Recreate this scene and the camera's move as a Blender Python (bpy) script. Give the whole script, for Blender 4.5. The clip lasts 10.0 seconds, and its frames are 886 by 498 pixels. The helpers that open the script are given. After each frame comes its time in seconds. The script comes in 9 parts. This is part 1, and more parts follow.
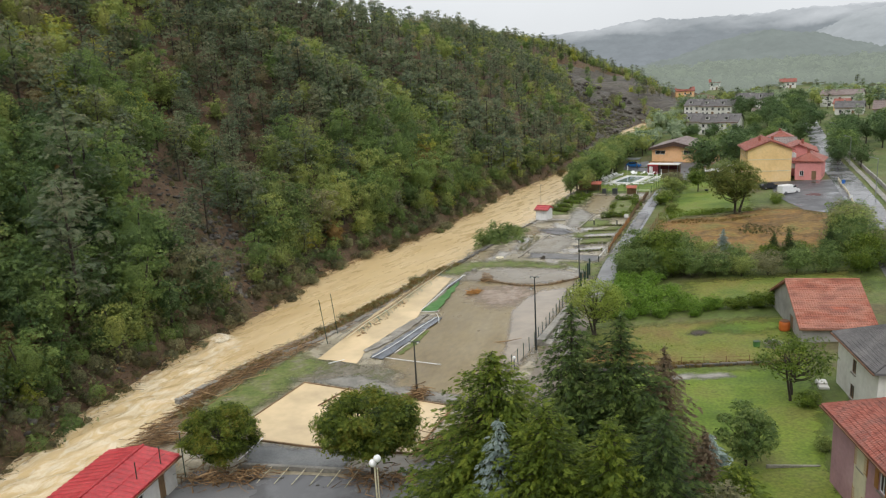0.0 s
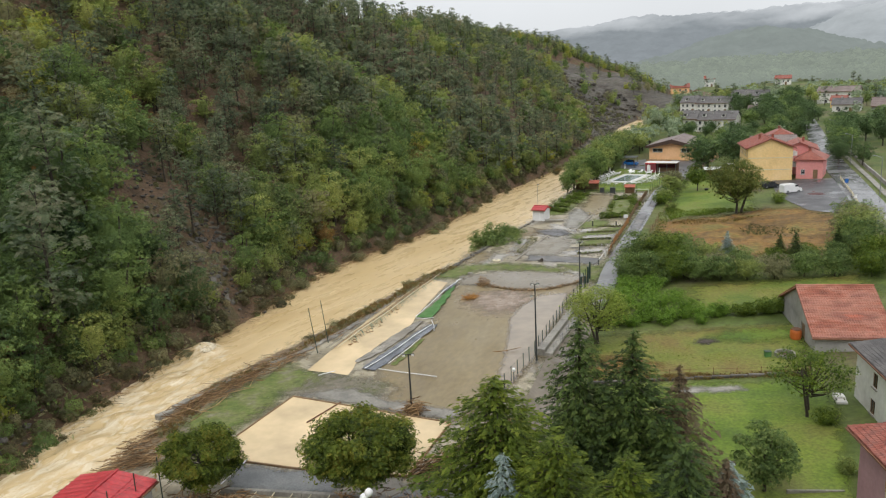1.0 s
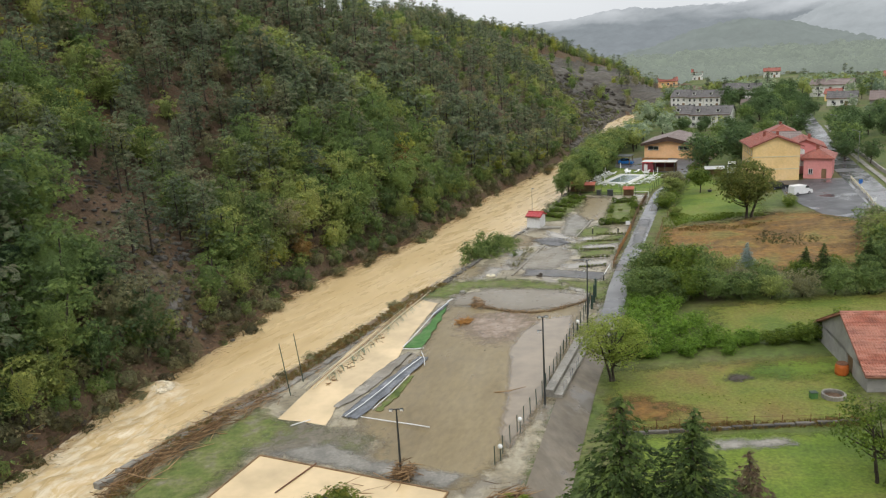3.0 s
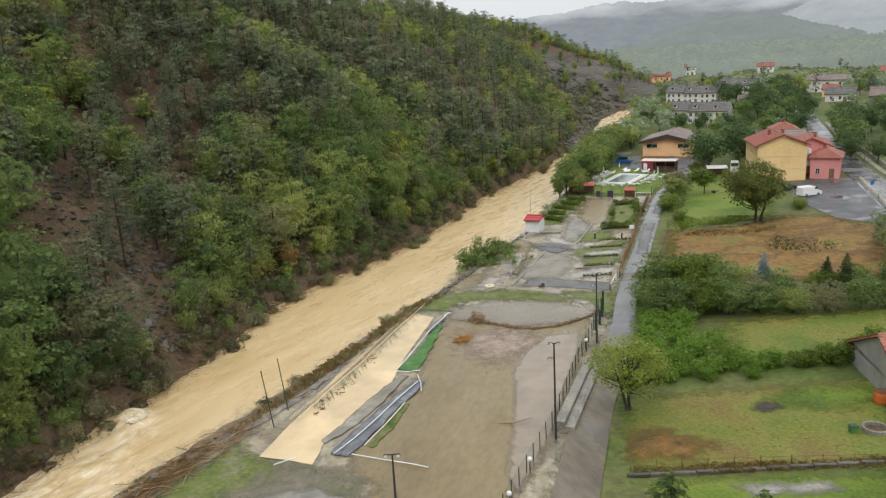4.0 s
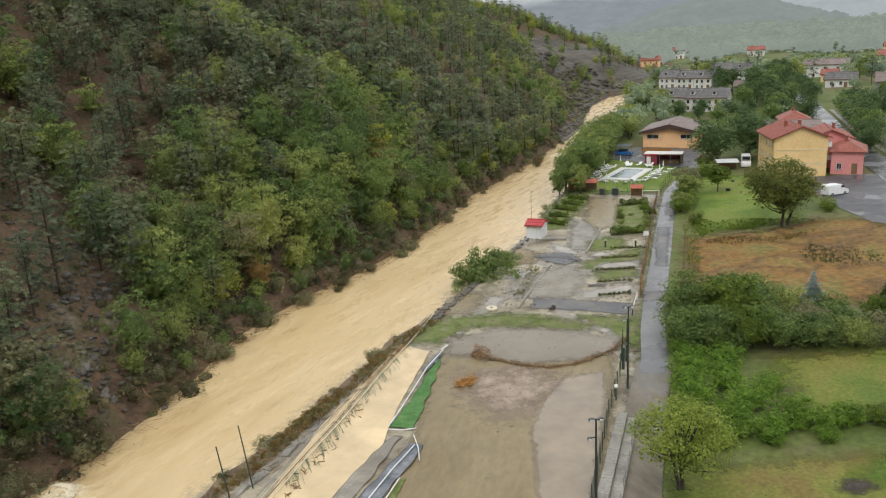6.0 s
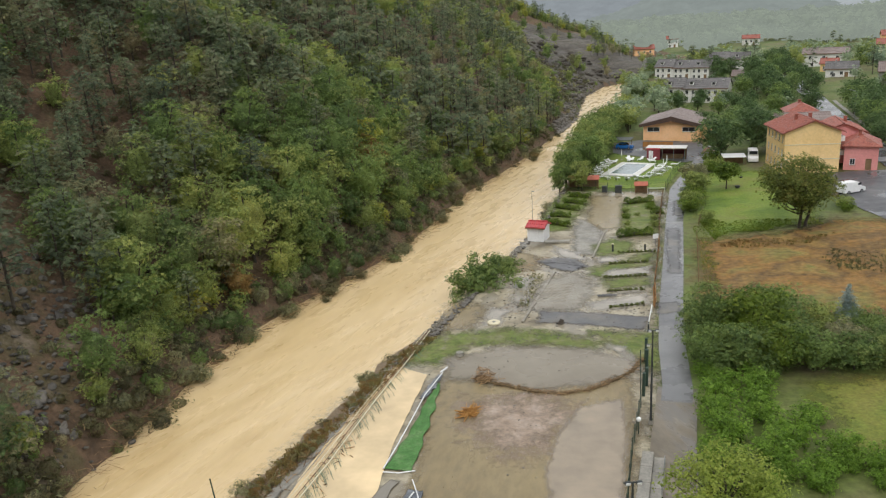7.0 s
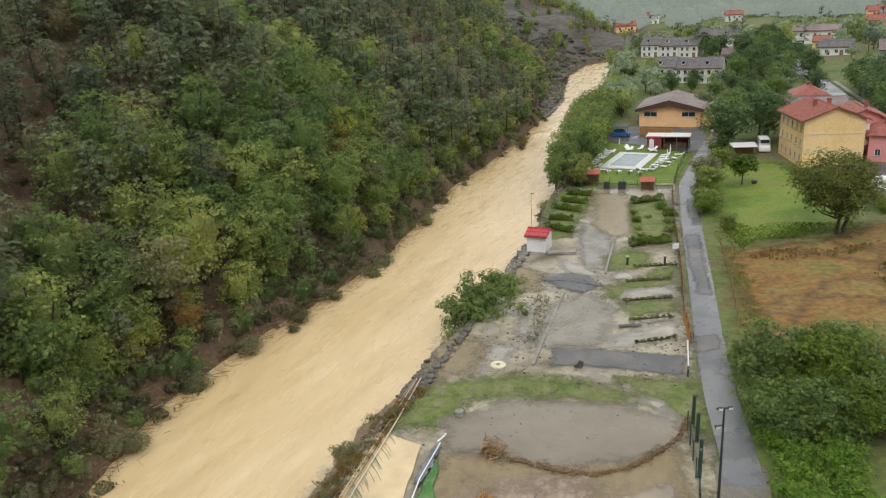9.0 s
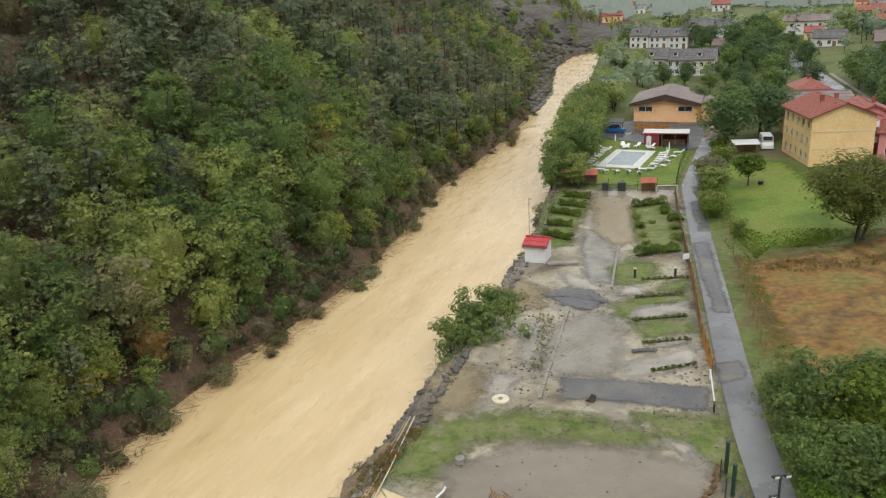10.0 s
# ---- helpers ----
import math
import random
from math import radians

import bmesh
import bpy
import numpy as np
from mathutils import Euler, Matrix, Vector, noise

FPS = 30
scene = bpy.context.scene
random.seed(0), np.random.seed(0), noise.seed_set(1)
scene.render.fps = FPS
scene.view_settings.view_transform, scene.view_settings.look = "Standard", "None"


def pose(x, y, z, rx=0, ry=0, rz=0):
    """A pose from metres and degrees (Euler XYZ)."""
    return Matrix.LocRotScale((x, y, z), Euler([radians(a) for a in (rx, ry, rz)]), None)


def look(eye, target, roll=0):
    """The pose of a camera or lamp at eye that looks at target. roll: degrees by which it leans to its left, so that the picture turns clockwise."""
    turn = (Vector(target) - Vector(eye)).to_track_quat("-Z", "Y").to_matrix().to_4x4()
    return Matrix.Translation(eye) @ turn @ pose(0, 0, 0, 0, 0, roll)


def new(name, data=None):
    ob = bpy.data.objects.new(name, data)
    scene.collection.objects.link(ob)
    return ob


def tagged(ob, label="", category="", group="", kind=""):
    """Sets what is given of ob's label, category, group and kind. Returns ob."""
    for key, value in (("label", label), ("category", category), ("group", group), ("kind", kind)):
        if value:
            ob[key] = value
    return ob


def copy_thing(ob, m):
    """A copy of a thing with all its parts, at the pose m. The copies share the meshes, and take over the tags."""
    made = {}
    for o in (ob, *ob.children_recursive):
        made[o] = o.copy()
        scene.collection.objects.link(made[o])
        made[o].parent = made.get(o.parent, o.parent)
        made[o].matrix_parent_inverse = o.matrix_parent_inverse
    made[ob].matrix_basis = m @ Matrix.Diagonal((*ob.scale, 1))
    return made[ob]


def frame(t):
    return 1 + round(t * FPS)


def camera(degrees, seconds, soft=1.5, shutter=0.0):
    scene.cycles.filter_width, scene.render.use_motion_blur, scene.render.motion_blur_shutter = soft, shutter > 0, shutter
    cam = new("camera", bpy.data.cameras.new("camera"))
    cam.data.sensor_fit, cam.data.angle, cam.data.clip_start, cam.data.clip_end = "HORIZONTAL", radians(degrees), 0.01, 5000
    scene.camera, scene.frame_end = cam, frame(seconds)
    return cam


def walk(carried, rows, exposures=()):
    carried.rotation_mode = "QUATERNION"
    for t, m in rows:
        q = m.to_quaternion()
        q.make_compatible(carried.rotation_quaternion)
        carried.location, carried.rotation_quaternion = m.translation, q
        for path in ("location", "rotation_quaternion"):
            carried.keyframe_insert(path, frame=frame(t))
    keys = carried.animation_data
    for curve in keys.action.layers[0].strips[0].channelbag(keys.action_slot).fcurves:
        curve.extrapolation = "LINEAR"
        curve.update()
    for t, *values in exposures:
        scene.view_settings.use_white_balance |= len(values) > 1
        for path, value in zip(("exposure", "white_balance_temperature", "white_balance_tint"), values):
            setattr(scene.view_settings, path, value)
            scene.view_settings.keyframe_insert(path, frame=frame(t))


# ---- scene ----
cam = camera(60.0, 10.0, soft=1.2)

# the drone's way: seconds, eye, a point it looks at, roll
PATH = [
    (0, (5.015, -20.503, 31.002), (4.899, -18.556, 30.556), -3.0),
    (0.5, (4.87, -18.626, 30.975), (4.761, -16.68, 30.525), -3.0),
    (1, (4.58, -16.261, 31.012), (4.481, -14.316, 30.557), -3.0),
    (1.5, (4.337, -13.68, 31.039), (4.248, -11.735, 30.58), -3.1),
    (2, (4.08, -10.678, 31.12), (4.001, -8.734, 30.657), -3.2),
    (2.5, (3.798, -7.628, 31.19), (3.729, -5.685, 30.724), -3.3),
    (4, (2.487, 3.079, 31.594), (2.456, 5.019, 31.107), -3.3),
    (4.5, (2.06, 6.71, 31.711), (2.042, 8.647, 31.216), -3.3),
    (5, (1.615, 10.669, 31.821), (1.609, 12.604, 31.316), -3.3),
    (5.5, (1.203, 14.395, 31.891), (1.208, 16.327, 31.374), -3.3),
    (7, (0.106, 26.479, 32.056), (0.149, 28.398, 31.497), -3.3),
    (7.5, (-0.193, 30.468, 32.018), (-0.137, 32.383, 31.444), -3.3),
    (8, (-0.474, 34.668, 32.054), (-0.402, 36.578, 31.464), -3.2),
    (8.5, (-0.724, 38.63, 32.044), (-0.634, 40.534, 31.441), -3.2),
    (9, (-0.929, 42.801, 32.103), (-0.821, 44.7, 31.484), -3.3),
    (9.5, (-1.188, 46.704, 32.152), (-1.061, 48.597, 31.519), -3.2),
    (10, (-1.338, 50.89, 32.157), (-1.187, 52.777, 31.511), -3.2),
]
walk(cam, [(t, look(eye, target, roll)) for t, eye, target, roll in PATH])

# ---------------------------------------------------------------- light
world = bpy.data.worlds.new("overcast_sky")
scene.world = world
world.use_nodes = True
wn, wl = world.node_tree.nodes, world.node_tree.links
wn.clear()
SUN_EL, SUN_AZ = radians(52), radians(200)
sky = wn.new("ShaderNodeTexSky")
sky.sky_type, sky.sun_disc, sky.sun_elevation, sky.sun_rotation = "NISHITA", False, SUN_EL, SUN_AZ
sky_scale = wn.new("ShaderNodeMixRGB")
sky_scale.blend_type, sky_scale.inputs[0].default_value = "MULTIPLY", 1.0
sky_scale.inputs[2].default_value = (0.05, 0.05, 0.05, 1)
wl.new(sky.outputs[0], sky_scale.inputs[1])
# the cloud cover: a milky dome, brighter overhead
w_co = wn.new("ShaderNodeTexCoord")
w_sep = wn.new("ShaderNodeSeparateXYZ")
wl.new(w_co.outputs["Generated"], w_sep.inputs[0])
dome = wn.new("ShaderNodeValToRGB")
dome.color_ramp.elements[0].position, dome.color_ramp.elements[0].color = 0.0, (0.70, 0.725, 0.755, 1)
dome.color_ramp.elements[1].position, dome.color_ramp.elements[1].color = 0.85, (1.28, 1.30, 1.33, 1)
mid = dome.color_ramp.elements.new(0.12)
mid.color = (0.84, 0.865, 0.89, 1)
wl.new(w_sep.outputs[2], dome.inputs[0])
cloud_noise = wn.new("ShaderNodeTexNoise")
cloud_noise.inputs["Scale"].default_value, cloud_noise.inputs["Detail"].default_value = 3.0, 5.0
wl.new(w_co.outputs["Generated"], cloud_noise.inputs["Vector"])
cloud_tone = wn.new("ShaderNodeMapRange")
cloud_tone.inputs[3].default_value, cloud_tone.inputs[4].default_value = 0.88, 1.12
wl.new(cloud_noise.outputs[0], cloud_tone.inputs[0])
cloud_mul = wn.new("ShaderNodeMixRGB")
cloud_mul.blend_type, cloud_mul.inputs[0].default_value = "MULTIPLY", 1.0
wl.new(dome.outputs[0], cloud_mul.inputs[1])
wl.new(cloud_tone.outputs[0], cloud_mul.inputs[2])
cover = wn.new("ShaderNodeMixRGB")
cover.inputs[0].default_value = 0.93
wl.new(sky_scale.outputs[0], cover.inputs[1])
wl.new(cloud_mul.outputs[0], cover.inputs[2])
bg = wn.new("ShaderNodeBackground")
bg.inputs[1].default_value = 1.0
wl.new(cover.outputs[0], bg.inputs[0])
wo = wn.new("ShaderNodeOutputWorld")
wl.new(bg.outputs[0], wo.inputs[0])

sun_data = bpy.data.lights.new("sun", "SUN")
sun_data.energy, sun_data.angle, sun_data.color = 0.9, radians(30), (1.0, 0.98, 0.95)
sun = new("sun", sun_data)
sun.matrix_world = look((0, 0, 300), (300 * math.sin(SUN_AZ + math.pi) / math.tan(SUN_EL), 300 * math.cos(SUN_AZ + math.pi) / math.tan(SUN_EL), 0))
scene.view_settings.exposure = 0.09

# ---------------------------------------------------------------- materials
def material(name, tones, scale=0.3, fine=4.0, rough=(0.7, 0.9), bump=0.3, bump_scale=6.0, metal=0.0, spec=0.4, island=0.0, turn=0.0, stretch=(1, 1, 1), wet=None, bump_dist=0.05, contrast=(0.3, 0.7), obj_random=0.0, grain=0.28):
    """A surface of two scales of noise: tones along the broad one, light and dark along the fine one.
    wet=(tone, level, softness): where a third noise runs low the surface is smooth and takes that tone."""
    m = bpy.data.materials.new(name)
    m.use_nodes = True
    n, l = m.node_tree.nodes, m.node_tree.links
    b = n["Principled BSDF"]
    b.inputs["Metallic"].default_value = metal
    b.inputs["Specular IOR Level"].default_value = spec
    co = n.new("ShaderNodeTexCoord")
    mp = n.new("ShaderNodeMapping")
    mp.inputs["Scale"].default_value = stretch
    rot = n.new("ShaderNodeMapping")
    rot.inputs["Rotation"].default_value = (0, 0, radians(turn))
    l.new(co.outputs["Object"], rot.inputs[0])
    l.new(rot.outputs[0], mp.inputs[0])

    def noise_node(s, detail, offset=0.0, rough_=0.6):
        t = n.new("ShaderNodeTexNoise")
        t.inputs["Scale"].default_value, t.inputs["Detail"].default_value, t.inputs["Roughness"].default_value = s, detail, rough_
        if offset:
            a = n.new("ShaderNodeVectorMath")
            a.inputs[1].default_value = (offset, offset * 0.7, offset * 0.3)
            l.new(mp.outputs[0], a.inputs[0])
            l.new(a.outputs[0], t.inputs["Vector"])
        else:
            l.new(mp.outputs[0], t.inputs["Vector"])
        return t.outputs[0]

    ramp = n.new("ShaderNodeValToRGB")
    e = ramp.color_ramp.elements
    lo, hi = contrast
    for i, c in enumerate(tones):
        p = lo + (hi - lo) * i / max(1, len(tones) - 1)
        el = e[i] if i < 2 else e.new(p)
        el.position, el.color = p, (*c, 1)
    broad = noise_node(scale, 5.0)
    if island or obj_random:
        if island:
            src = n.new("ShaderNodeNewGeometry").outputs["Random Per Island"]
            w = island
        else:
            src = n.new("ShaderNodeObjectInfo").outputs["Random"]
            w = obj_random
        mixv = n.new("ShaderNodeMix")
        mixv.inputs[0].default_value = w
        l.new(broad, mixv.inputs[2])
        l.new(src, mixv.inputs[3])
        broad = mixv.outputs[0]
    l.new(broad, ramp.inputs[0])
    f = n.new("ShaderNodeMapRange")
    f.inputs[1].default_value, f.inputs[2].default_value, f.inputs[3].default_value, f.inputs[4].default_value = 0.25, 0.75, 1 - grain, 1 + grain
    fine_out = noise_node(fine, 4.0, 3.1)
    l.new(fine_out, f.inputs[0])
    mul = n.new("ShaderNodeMixRGB")
    mul.blend_type, mul.inputs[0].default_value = "MULTIPLY", 1.0
    l.new(ramp.outputs[0], mul.inputs[1])
    l.new(f.outputs[0], mul.inputs[2])
    r = n.new("ShaderNodeMapRange")
    r.inputs[1].default_value, r.inputs[2].default_value = 0.3, 0.7
    r.inputs[3].default_value, r.inputs[4].default_value = rough
    l.new(noise_node(scale * 2.3, 3.0, 7.7), r.inputs[0])
    colour, roughness = mul.outputs[0], r.outputs[0]
    height = noise_node(bump_scale, 5.0, 1.3)
    strength = None
    if wet:
        tone, level, soft = wet
        wr = n.new("ShaderNodeMapRange")
        wr.inputs[1].default_value, wr.inputs[2].default_value = level - soft, level + soft
        wr.inputs[3].default_value, wr.inputs[4].default_value = 1.0, 0.0
        wr.clamp = True
        l.new(noise_node(scale * 1.1, 6.0, 17.0), wr.inputs[0])
        mc = n.new("ShaderNodeMixRGB")
        l.new(wr.outputs[0], mc.inputs[0])
        l.new(colour, mc.inputs[1])
        mc.inputs[2].default_value = (*tone, 1)
        colour = mc.outputs[0]
        mr = n.new("ShaderNodeMix")
        l.new(wr.outputs[0], mr.inputs[0])
        l.new(roughness, mr.inputs[2])
        mr.inputs[3].default_value = 0.08
        roughness = mr.outputs[0]
        st = n.new("ShaderNodeMapRange")
        st.inputs[3].default_value, st.inputs[4].default_value = bump, 0.02
        l.new(wr.outputs[0], st.inputs[0])
        strength = st.outputs[0]
    l.new(colour, b.inputs["Base Color"])
    l.new(roughness, b.inputs["Roughness"])
    if bump:
        bp = n.new("ShaderNodeBump")
        bp.inputs["Strength"].default_value, bp.inputs["Distance"].default_value = bump, bump_dist
        if strength:
            l.new(strength, bp.inputs["Strength"])
        l.new(height, bp.inputs["Height"])
        l.new(bp.outputs[0], b.inputs["Normal"])
    return m


def leaf(name, tones, scale=0.12, cut=0.45):
    """Leaves: some of the light shines through them."""
    m = material(name, tones, scale=scale, fine=2.2, rough=(0.5, 0.75), bump=0.6, bump_scale=3.5, bump_dist=0.18, grain=0.32, island=0.25, spec=0.3, contrast=(0.34, 0.66))
    n, l = m.node_tree.nodes, m.node_tree.links
    b = n["Principled BSDF"]
    own = n.new("ShaderNodeAttribute")
    own.attribute_name = "tone"
    shift = n.new("ShaderNodeMath")
    shift.operation = "ADD"
    shift.inputs[1].default_value = 0.5
    l.new(own.outputs["Fac"], shift.inputs[0])
    hue = n.new("ShaderNodeValToRGB")
    for e_, (p_, c_) in zip((hue.color_ramp.elements[0], hue.color_ramp.elements[1], hue.color_ramp.elements.new(0.5)), ((0.0, (0.60, 0.66, 0.74, 1)), (1.0, (1.42, 1.34, 1.12, 1)), (0.5, (1, 1, 1, 1)))):
        e_.position, e_.color = p_, c_
    l.new(shift.outputs[0], hue.inputs[0])
    toned = n.new("ShaderNodeMixRGB")
    toned.blend_type, toned.inputs[0].default_value = "MULTIPLY", 1.0
    l.new(b.inputs["Base Color"].links[0].from_socket, toned.inputs[1])
    l.new(hue.outputs[0], toned.inputs[2])
    l.new(toned.outputs[0], b.inputs["Base Color"])
    tr = n.new("ShaderNodeBsdfTranslucent")
    l.new(b.inputs["Base Color"].links[0].from_socket, tr.inputs[0])
    mx = n.new("ShaderNodeMixShader")
    mx.inputs[0].default_value = 0.48
    l.new(b.outputs[0], mx.inputs[1])
    l.new(tr.outputs[0], mx.inputs[2])
    # each blade is a spray of small leaves with gaps between them
    co = n.new("ShaderNodeTexCoord")
    spray = n.new("ShaderNodeTexNoise")
    spray.inputs["Scale"].default_value, spray.inputs["Detail"].default_value = 10.0, 2.0
    l.new(co.outputs["Object"], spray.inputs["Vector"])
    cut_ = n.new("ShaderNodeMapRange")
    cut_.inputs[1].default_value, cut_.inputs[2].default_value = cut, cut + 0.03
    l.new(spray.outputs[0], cut_.inputs[0])
    gap_ = n.new("ShaderNodeBsdfTransparent")
    leafy = n.new("ShaderNodeMixShader")
    l.new(cut_.outputs[0], leafy.inputs[0])
    l.new(gap_.outputs[0], leafy.inputs[1])
    l.new(mx.outputs[0], leafy.inputs[2])
    l.new(leafy.outputs[0], n["Material Output"].inputs[0])
    return m


SOFT = {}


def soft(m):
    """The same surface, thinning out unevenly towards the edge of its patch."""
    if m.name in SOFT:
        return SOFT[m.name]
    c = m.copy()
    c.name = m.name + "_thinning"
    n, l = c.node_tree.nodes, c.node_tree.links
    at_ = n.new("ShaderNodeAttribute")
    at_.attribute_name = "edge"
    co = n.new("ShaderNodeTexCoord")
    nz = n.new("ShaderNodeTexNoise")
    nz.inputs["Scale"].default_value, nz.inputs["Detail"].default_value, nz.inputs["Roughness"].default_value = 0.7, 10.0, 0.78
    l.new(co.outputs["Object"], nz.inputs["Vector"])
    add = n.new("ShaderNodeMath")
    add.operation = "MULTIPLY_ADD"
    add.inputs[1].default_value = 1.7
    l.new(nz.outputs[0], add.inputs[0])
    l.new(at_.outputs["Fac"], add.inputs[2])
    mr = n.new("ShaderNodeMapRange")
    mr.inputs[1].default_value, mr.inputs[2].default_value = 1.05, 1.6
    l.new(add.outputs[0], mr.inputs[0])
    tp = n.new("ShaderNodeBsdfTransparent")
    mx = n.new("ShaderNodeMixShader")
    out = n["Material Output"]
    src = out.inputs[0].links[0].from_socket
    l.new(mr.outputs[0], mx.inputs[0])
    l.new(tp.outputs[0], mx.inputs[1])
    l.new(src, mx.inputs[2])
    l.new(mx.outputs[0], out.inputs[0])
    SOFT[m.name] = c
    return c


def plain(name, c, rough=0.5, metal=0.0, var=0.12, scale=1.2, bump=0.08):
    d = tuple(x * (1 - var) for x in c)
    u = tuple(min(1, x * (1 + var)) for x in c)
    return material(name, [d, c, u], scale=scale, fine=9.0, rough=(rough * 0.85, min(1, rough * 1.15)), bump=bump, bump_scale=14.0, metal=metal, grain=0.1)


M_SOIL = material("valley_ground", [(0.060, 0.086, 0.017), (0.090, 0.124, 0.024), (0.116, 0.131, 0.038), (0.112, 0.098, 0.045)], scale=0.08, fine=1.5, bump=0.5, bump_scale=3.0, bump_dist=0.15, contrast=(0.36, 0.64), grain=0.4)
M_LITTER = material("hill_litter", [(0.056, 0.036, 0.020), (0.102, 0.064, 0.036), (0.142, 0.088, 0.052), (0.100, 0.080, 0.036), (0.185, 0.145, 0.106)], scale=0.22, fine=1.8, bump=0.9, bump_scale=2.4, bump_dist=0.4, grain=0.35)
M_MUD = material("silt", [(0.125, 0.103, 0.066), (0.215, 0.180, 0.116), (0.318, 0.276, 0.190), (0.362, 0.320, 0.230), (0.250, 0.216, 0.148)], scale=0.16, fine=2.4, rough=(0.3, 0.6), bump=0.35, bump_scale=2.2, wet=((0.220, 0.191, 0.140), 0.46, 0.03), grain=0.3, contrast=(0.36, 0.66))
M_MUD_DARK = material("brown_mud", [(0.155, 0.115, 0.055), (0.200, 0.151, 0.073), (0.238, 0.184, 0.092), (0.183, 0.137, 0.066)], scale=0.10, fine=1.8, rough=(0.22, 0.45), bump=0.3, bump_scale=2.0, turn=16, stretch=(1, 0.4, 1), grain=0.2)
M_MUD_GREY = material("grey_silt", [(0.150, 0.133, 0.104), (0.240, 0.212, 0.168), (0.330, 0.300, 0.245), (0.272, 0.244, 0.195)], scale=0.16, fine=1.6, rough=(0.25, 0.5), bump=0.4, bump_scale=3.0, wet=((0.20, 0.18, 0.145), 0.5, 0.04), grain=0.1)
M_RIPPLE = material("rippled_silt", [(0.17, 0.150, 0.117), (0.25, 0.225, 0.180), (0.31, 0.285, 0.235)], scale=0.2, fine=1.6, rough=(0.3, 0.5), bump=0.3, bump_scale=3.0, grain=0.12)
M_PUDDLE_GREY = material("silty_puddle", [(0.220, 0.196, 0.152), (0.270, 0.240, 0.189), (0.330, 0.294, 0.235)], scale=0.25, fine=0.6, rough=(0.06, 0.2), bump=0.03, bump_scale=2.0, spec=0.7)
M_FLOOD = material("flood_water", [(0.600, 0.456, 0.258), (0.650, 0.500, 0.290)], scale=0.05, fine=0.2, rough=(0.16, 0.22), bump=0.02, bump_scale=1.0, spec=0.4)
M_PUDDLE = material("clear_puddle", [(0.225, 0.175, 0.115), (0.262, 0.206, 0.138)], scale=0.1, fine=0.3, rough=(0.05, 0.1), bump=0.02, bump_scale=1.0, spec=0.8)
M_MUD_POND = material("silt_pond", [(0.165, 0.138, 0.100), (0.205, 0.175, 0.128), (0.235, 0.203, 0.152)], scale=0.12, fine=0.9, rough=(0.2, 0.4), bump=0.2, bump_scale=2.0, grain=0.1)
M_RIVER = material("river_water", [(0.500, 0.355, 0.170), (0.588, 0.434, 0.226), (0.628, 0.472, 0.260), (0.680, 0.528, 0.320)], scale=0.42, fine=1.1, rough=(0.22, 0.36), bump=0.2, bump_scale=1.3, turn=27, stretch=(0.75, 0.16, 1), bump_dist=0.3, contrast=(0.28, 0.76), spec=0.42, grain=0.06)
M_FOAM = material("river_foam", [(0.70, 0.59, 0.40), (0.82, 0.74, 0.58)], scale=1.2, fine=5, rough=(0.5, 0.7), bump=0.5, bump_scale=5.0)
M_ASPHALT = material("wet_asphalt", [(0.128, 0.128, 0.130), (0.174, 0.174, 0.176), (0.217, 0.215, 0.210)], scale=0.13, fine=7, rough=(0.22, 0.5), bump=0.25, bump_scale=25, bump_dist=0.01, wet=((0.102, 0.102, 0.104), 0.5, 0.06), grain=0.1)
M_LOT = material("worn_wet_asphalt", [(0.055, 0.056, 0.060), (0.082, 0.083, 0.087), (0.115, 0.114, 0.112)], scale=0.12, fine=6, rough=(0.35, 0.6), bump=0.3, bump_scale=22, bump_dist=0.012, wet=((0.075, 0.076, 0.08), 0.42, 0.03), grain=0.14)
M_ASPHALT_DARK = material("dark_asphalt", [(0.075, 0.075, 0.08), (0.10, 0.098, 0.097), (0.16, 0.145, 0.12)], scale=0.25, fine=7, rough=(0.25, 0.5), bump=0.3, bump_scale=22, bump_dist=0.01)
M_TRACK = material("muddy_track", [(0.110, 0.092, 0.066), (0.165, 0.138, 0.100), (0.225, 0.195, 0.150)], scale=0.2, fine=1.6, rough=(0.42, 0.7), bump=0.4, bump_scale=4.0, turn=-16, stretch=(1, 0.35, 1), wet=((0.135, 0.120, 0.100), 0.44, 0.03))
M_LAWN = material("lawn", [(0.074, 0.124, 0.010), (0.113, 0.172, 0.016), (0.145, 0.192, 0.023), (0.155, 0.166, 0.035)], scale=0.13, fine=3.5, bump=0.5, bump_scale=7, bump_dist=0.06, contrast=(0.36, 0.66), grain=0.4)
M_LAWN_DRY = material("tired_lawn", [(0.094, 0.136, 0.016), (0.138, 0.162, 0.024), (0.168, 0.164, 0.032), (0.168, 0.128, 0.033)], scale=0.11, fine=3.2, bump=0.6, bump_scale=5, bump_dist=0.08, contrast=(0.36, 0.64), grain=0.4)
M_HEATH = material("rusty_field", [(0.140, 0.142, 0.034), (0.205, 0.150, 0.040), (0.235, 0.125, 0.032), (0.135, 0.080, 0.026), (0.245, 0.150, 0.042), (0.160, 0.158, 0.036)], scale=0.11, fine=1.3, bump=1.0, bump_scale=3.5, bump_dist=0.22, grain=0.5, contrast=(0.32, 0.70))
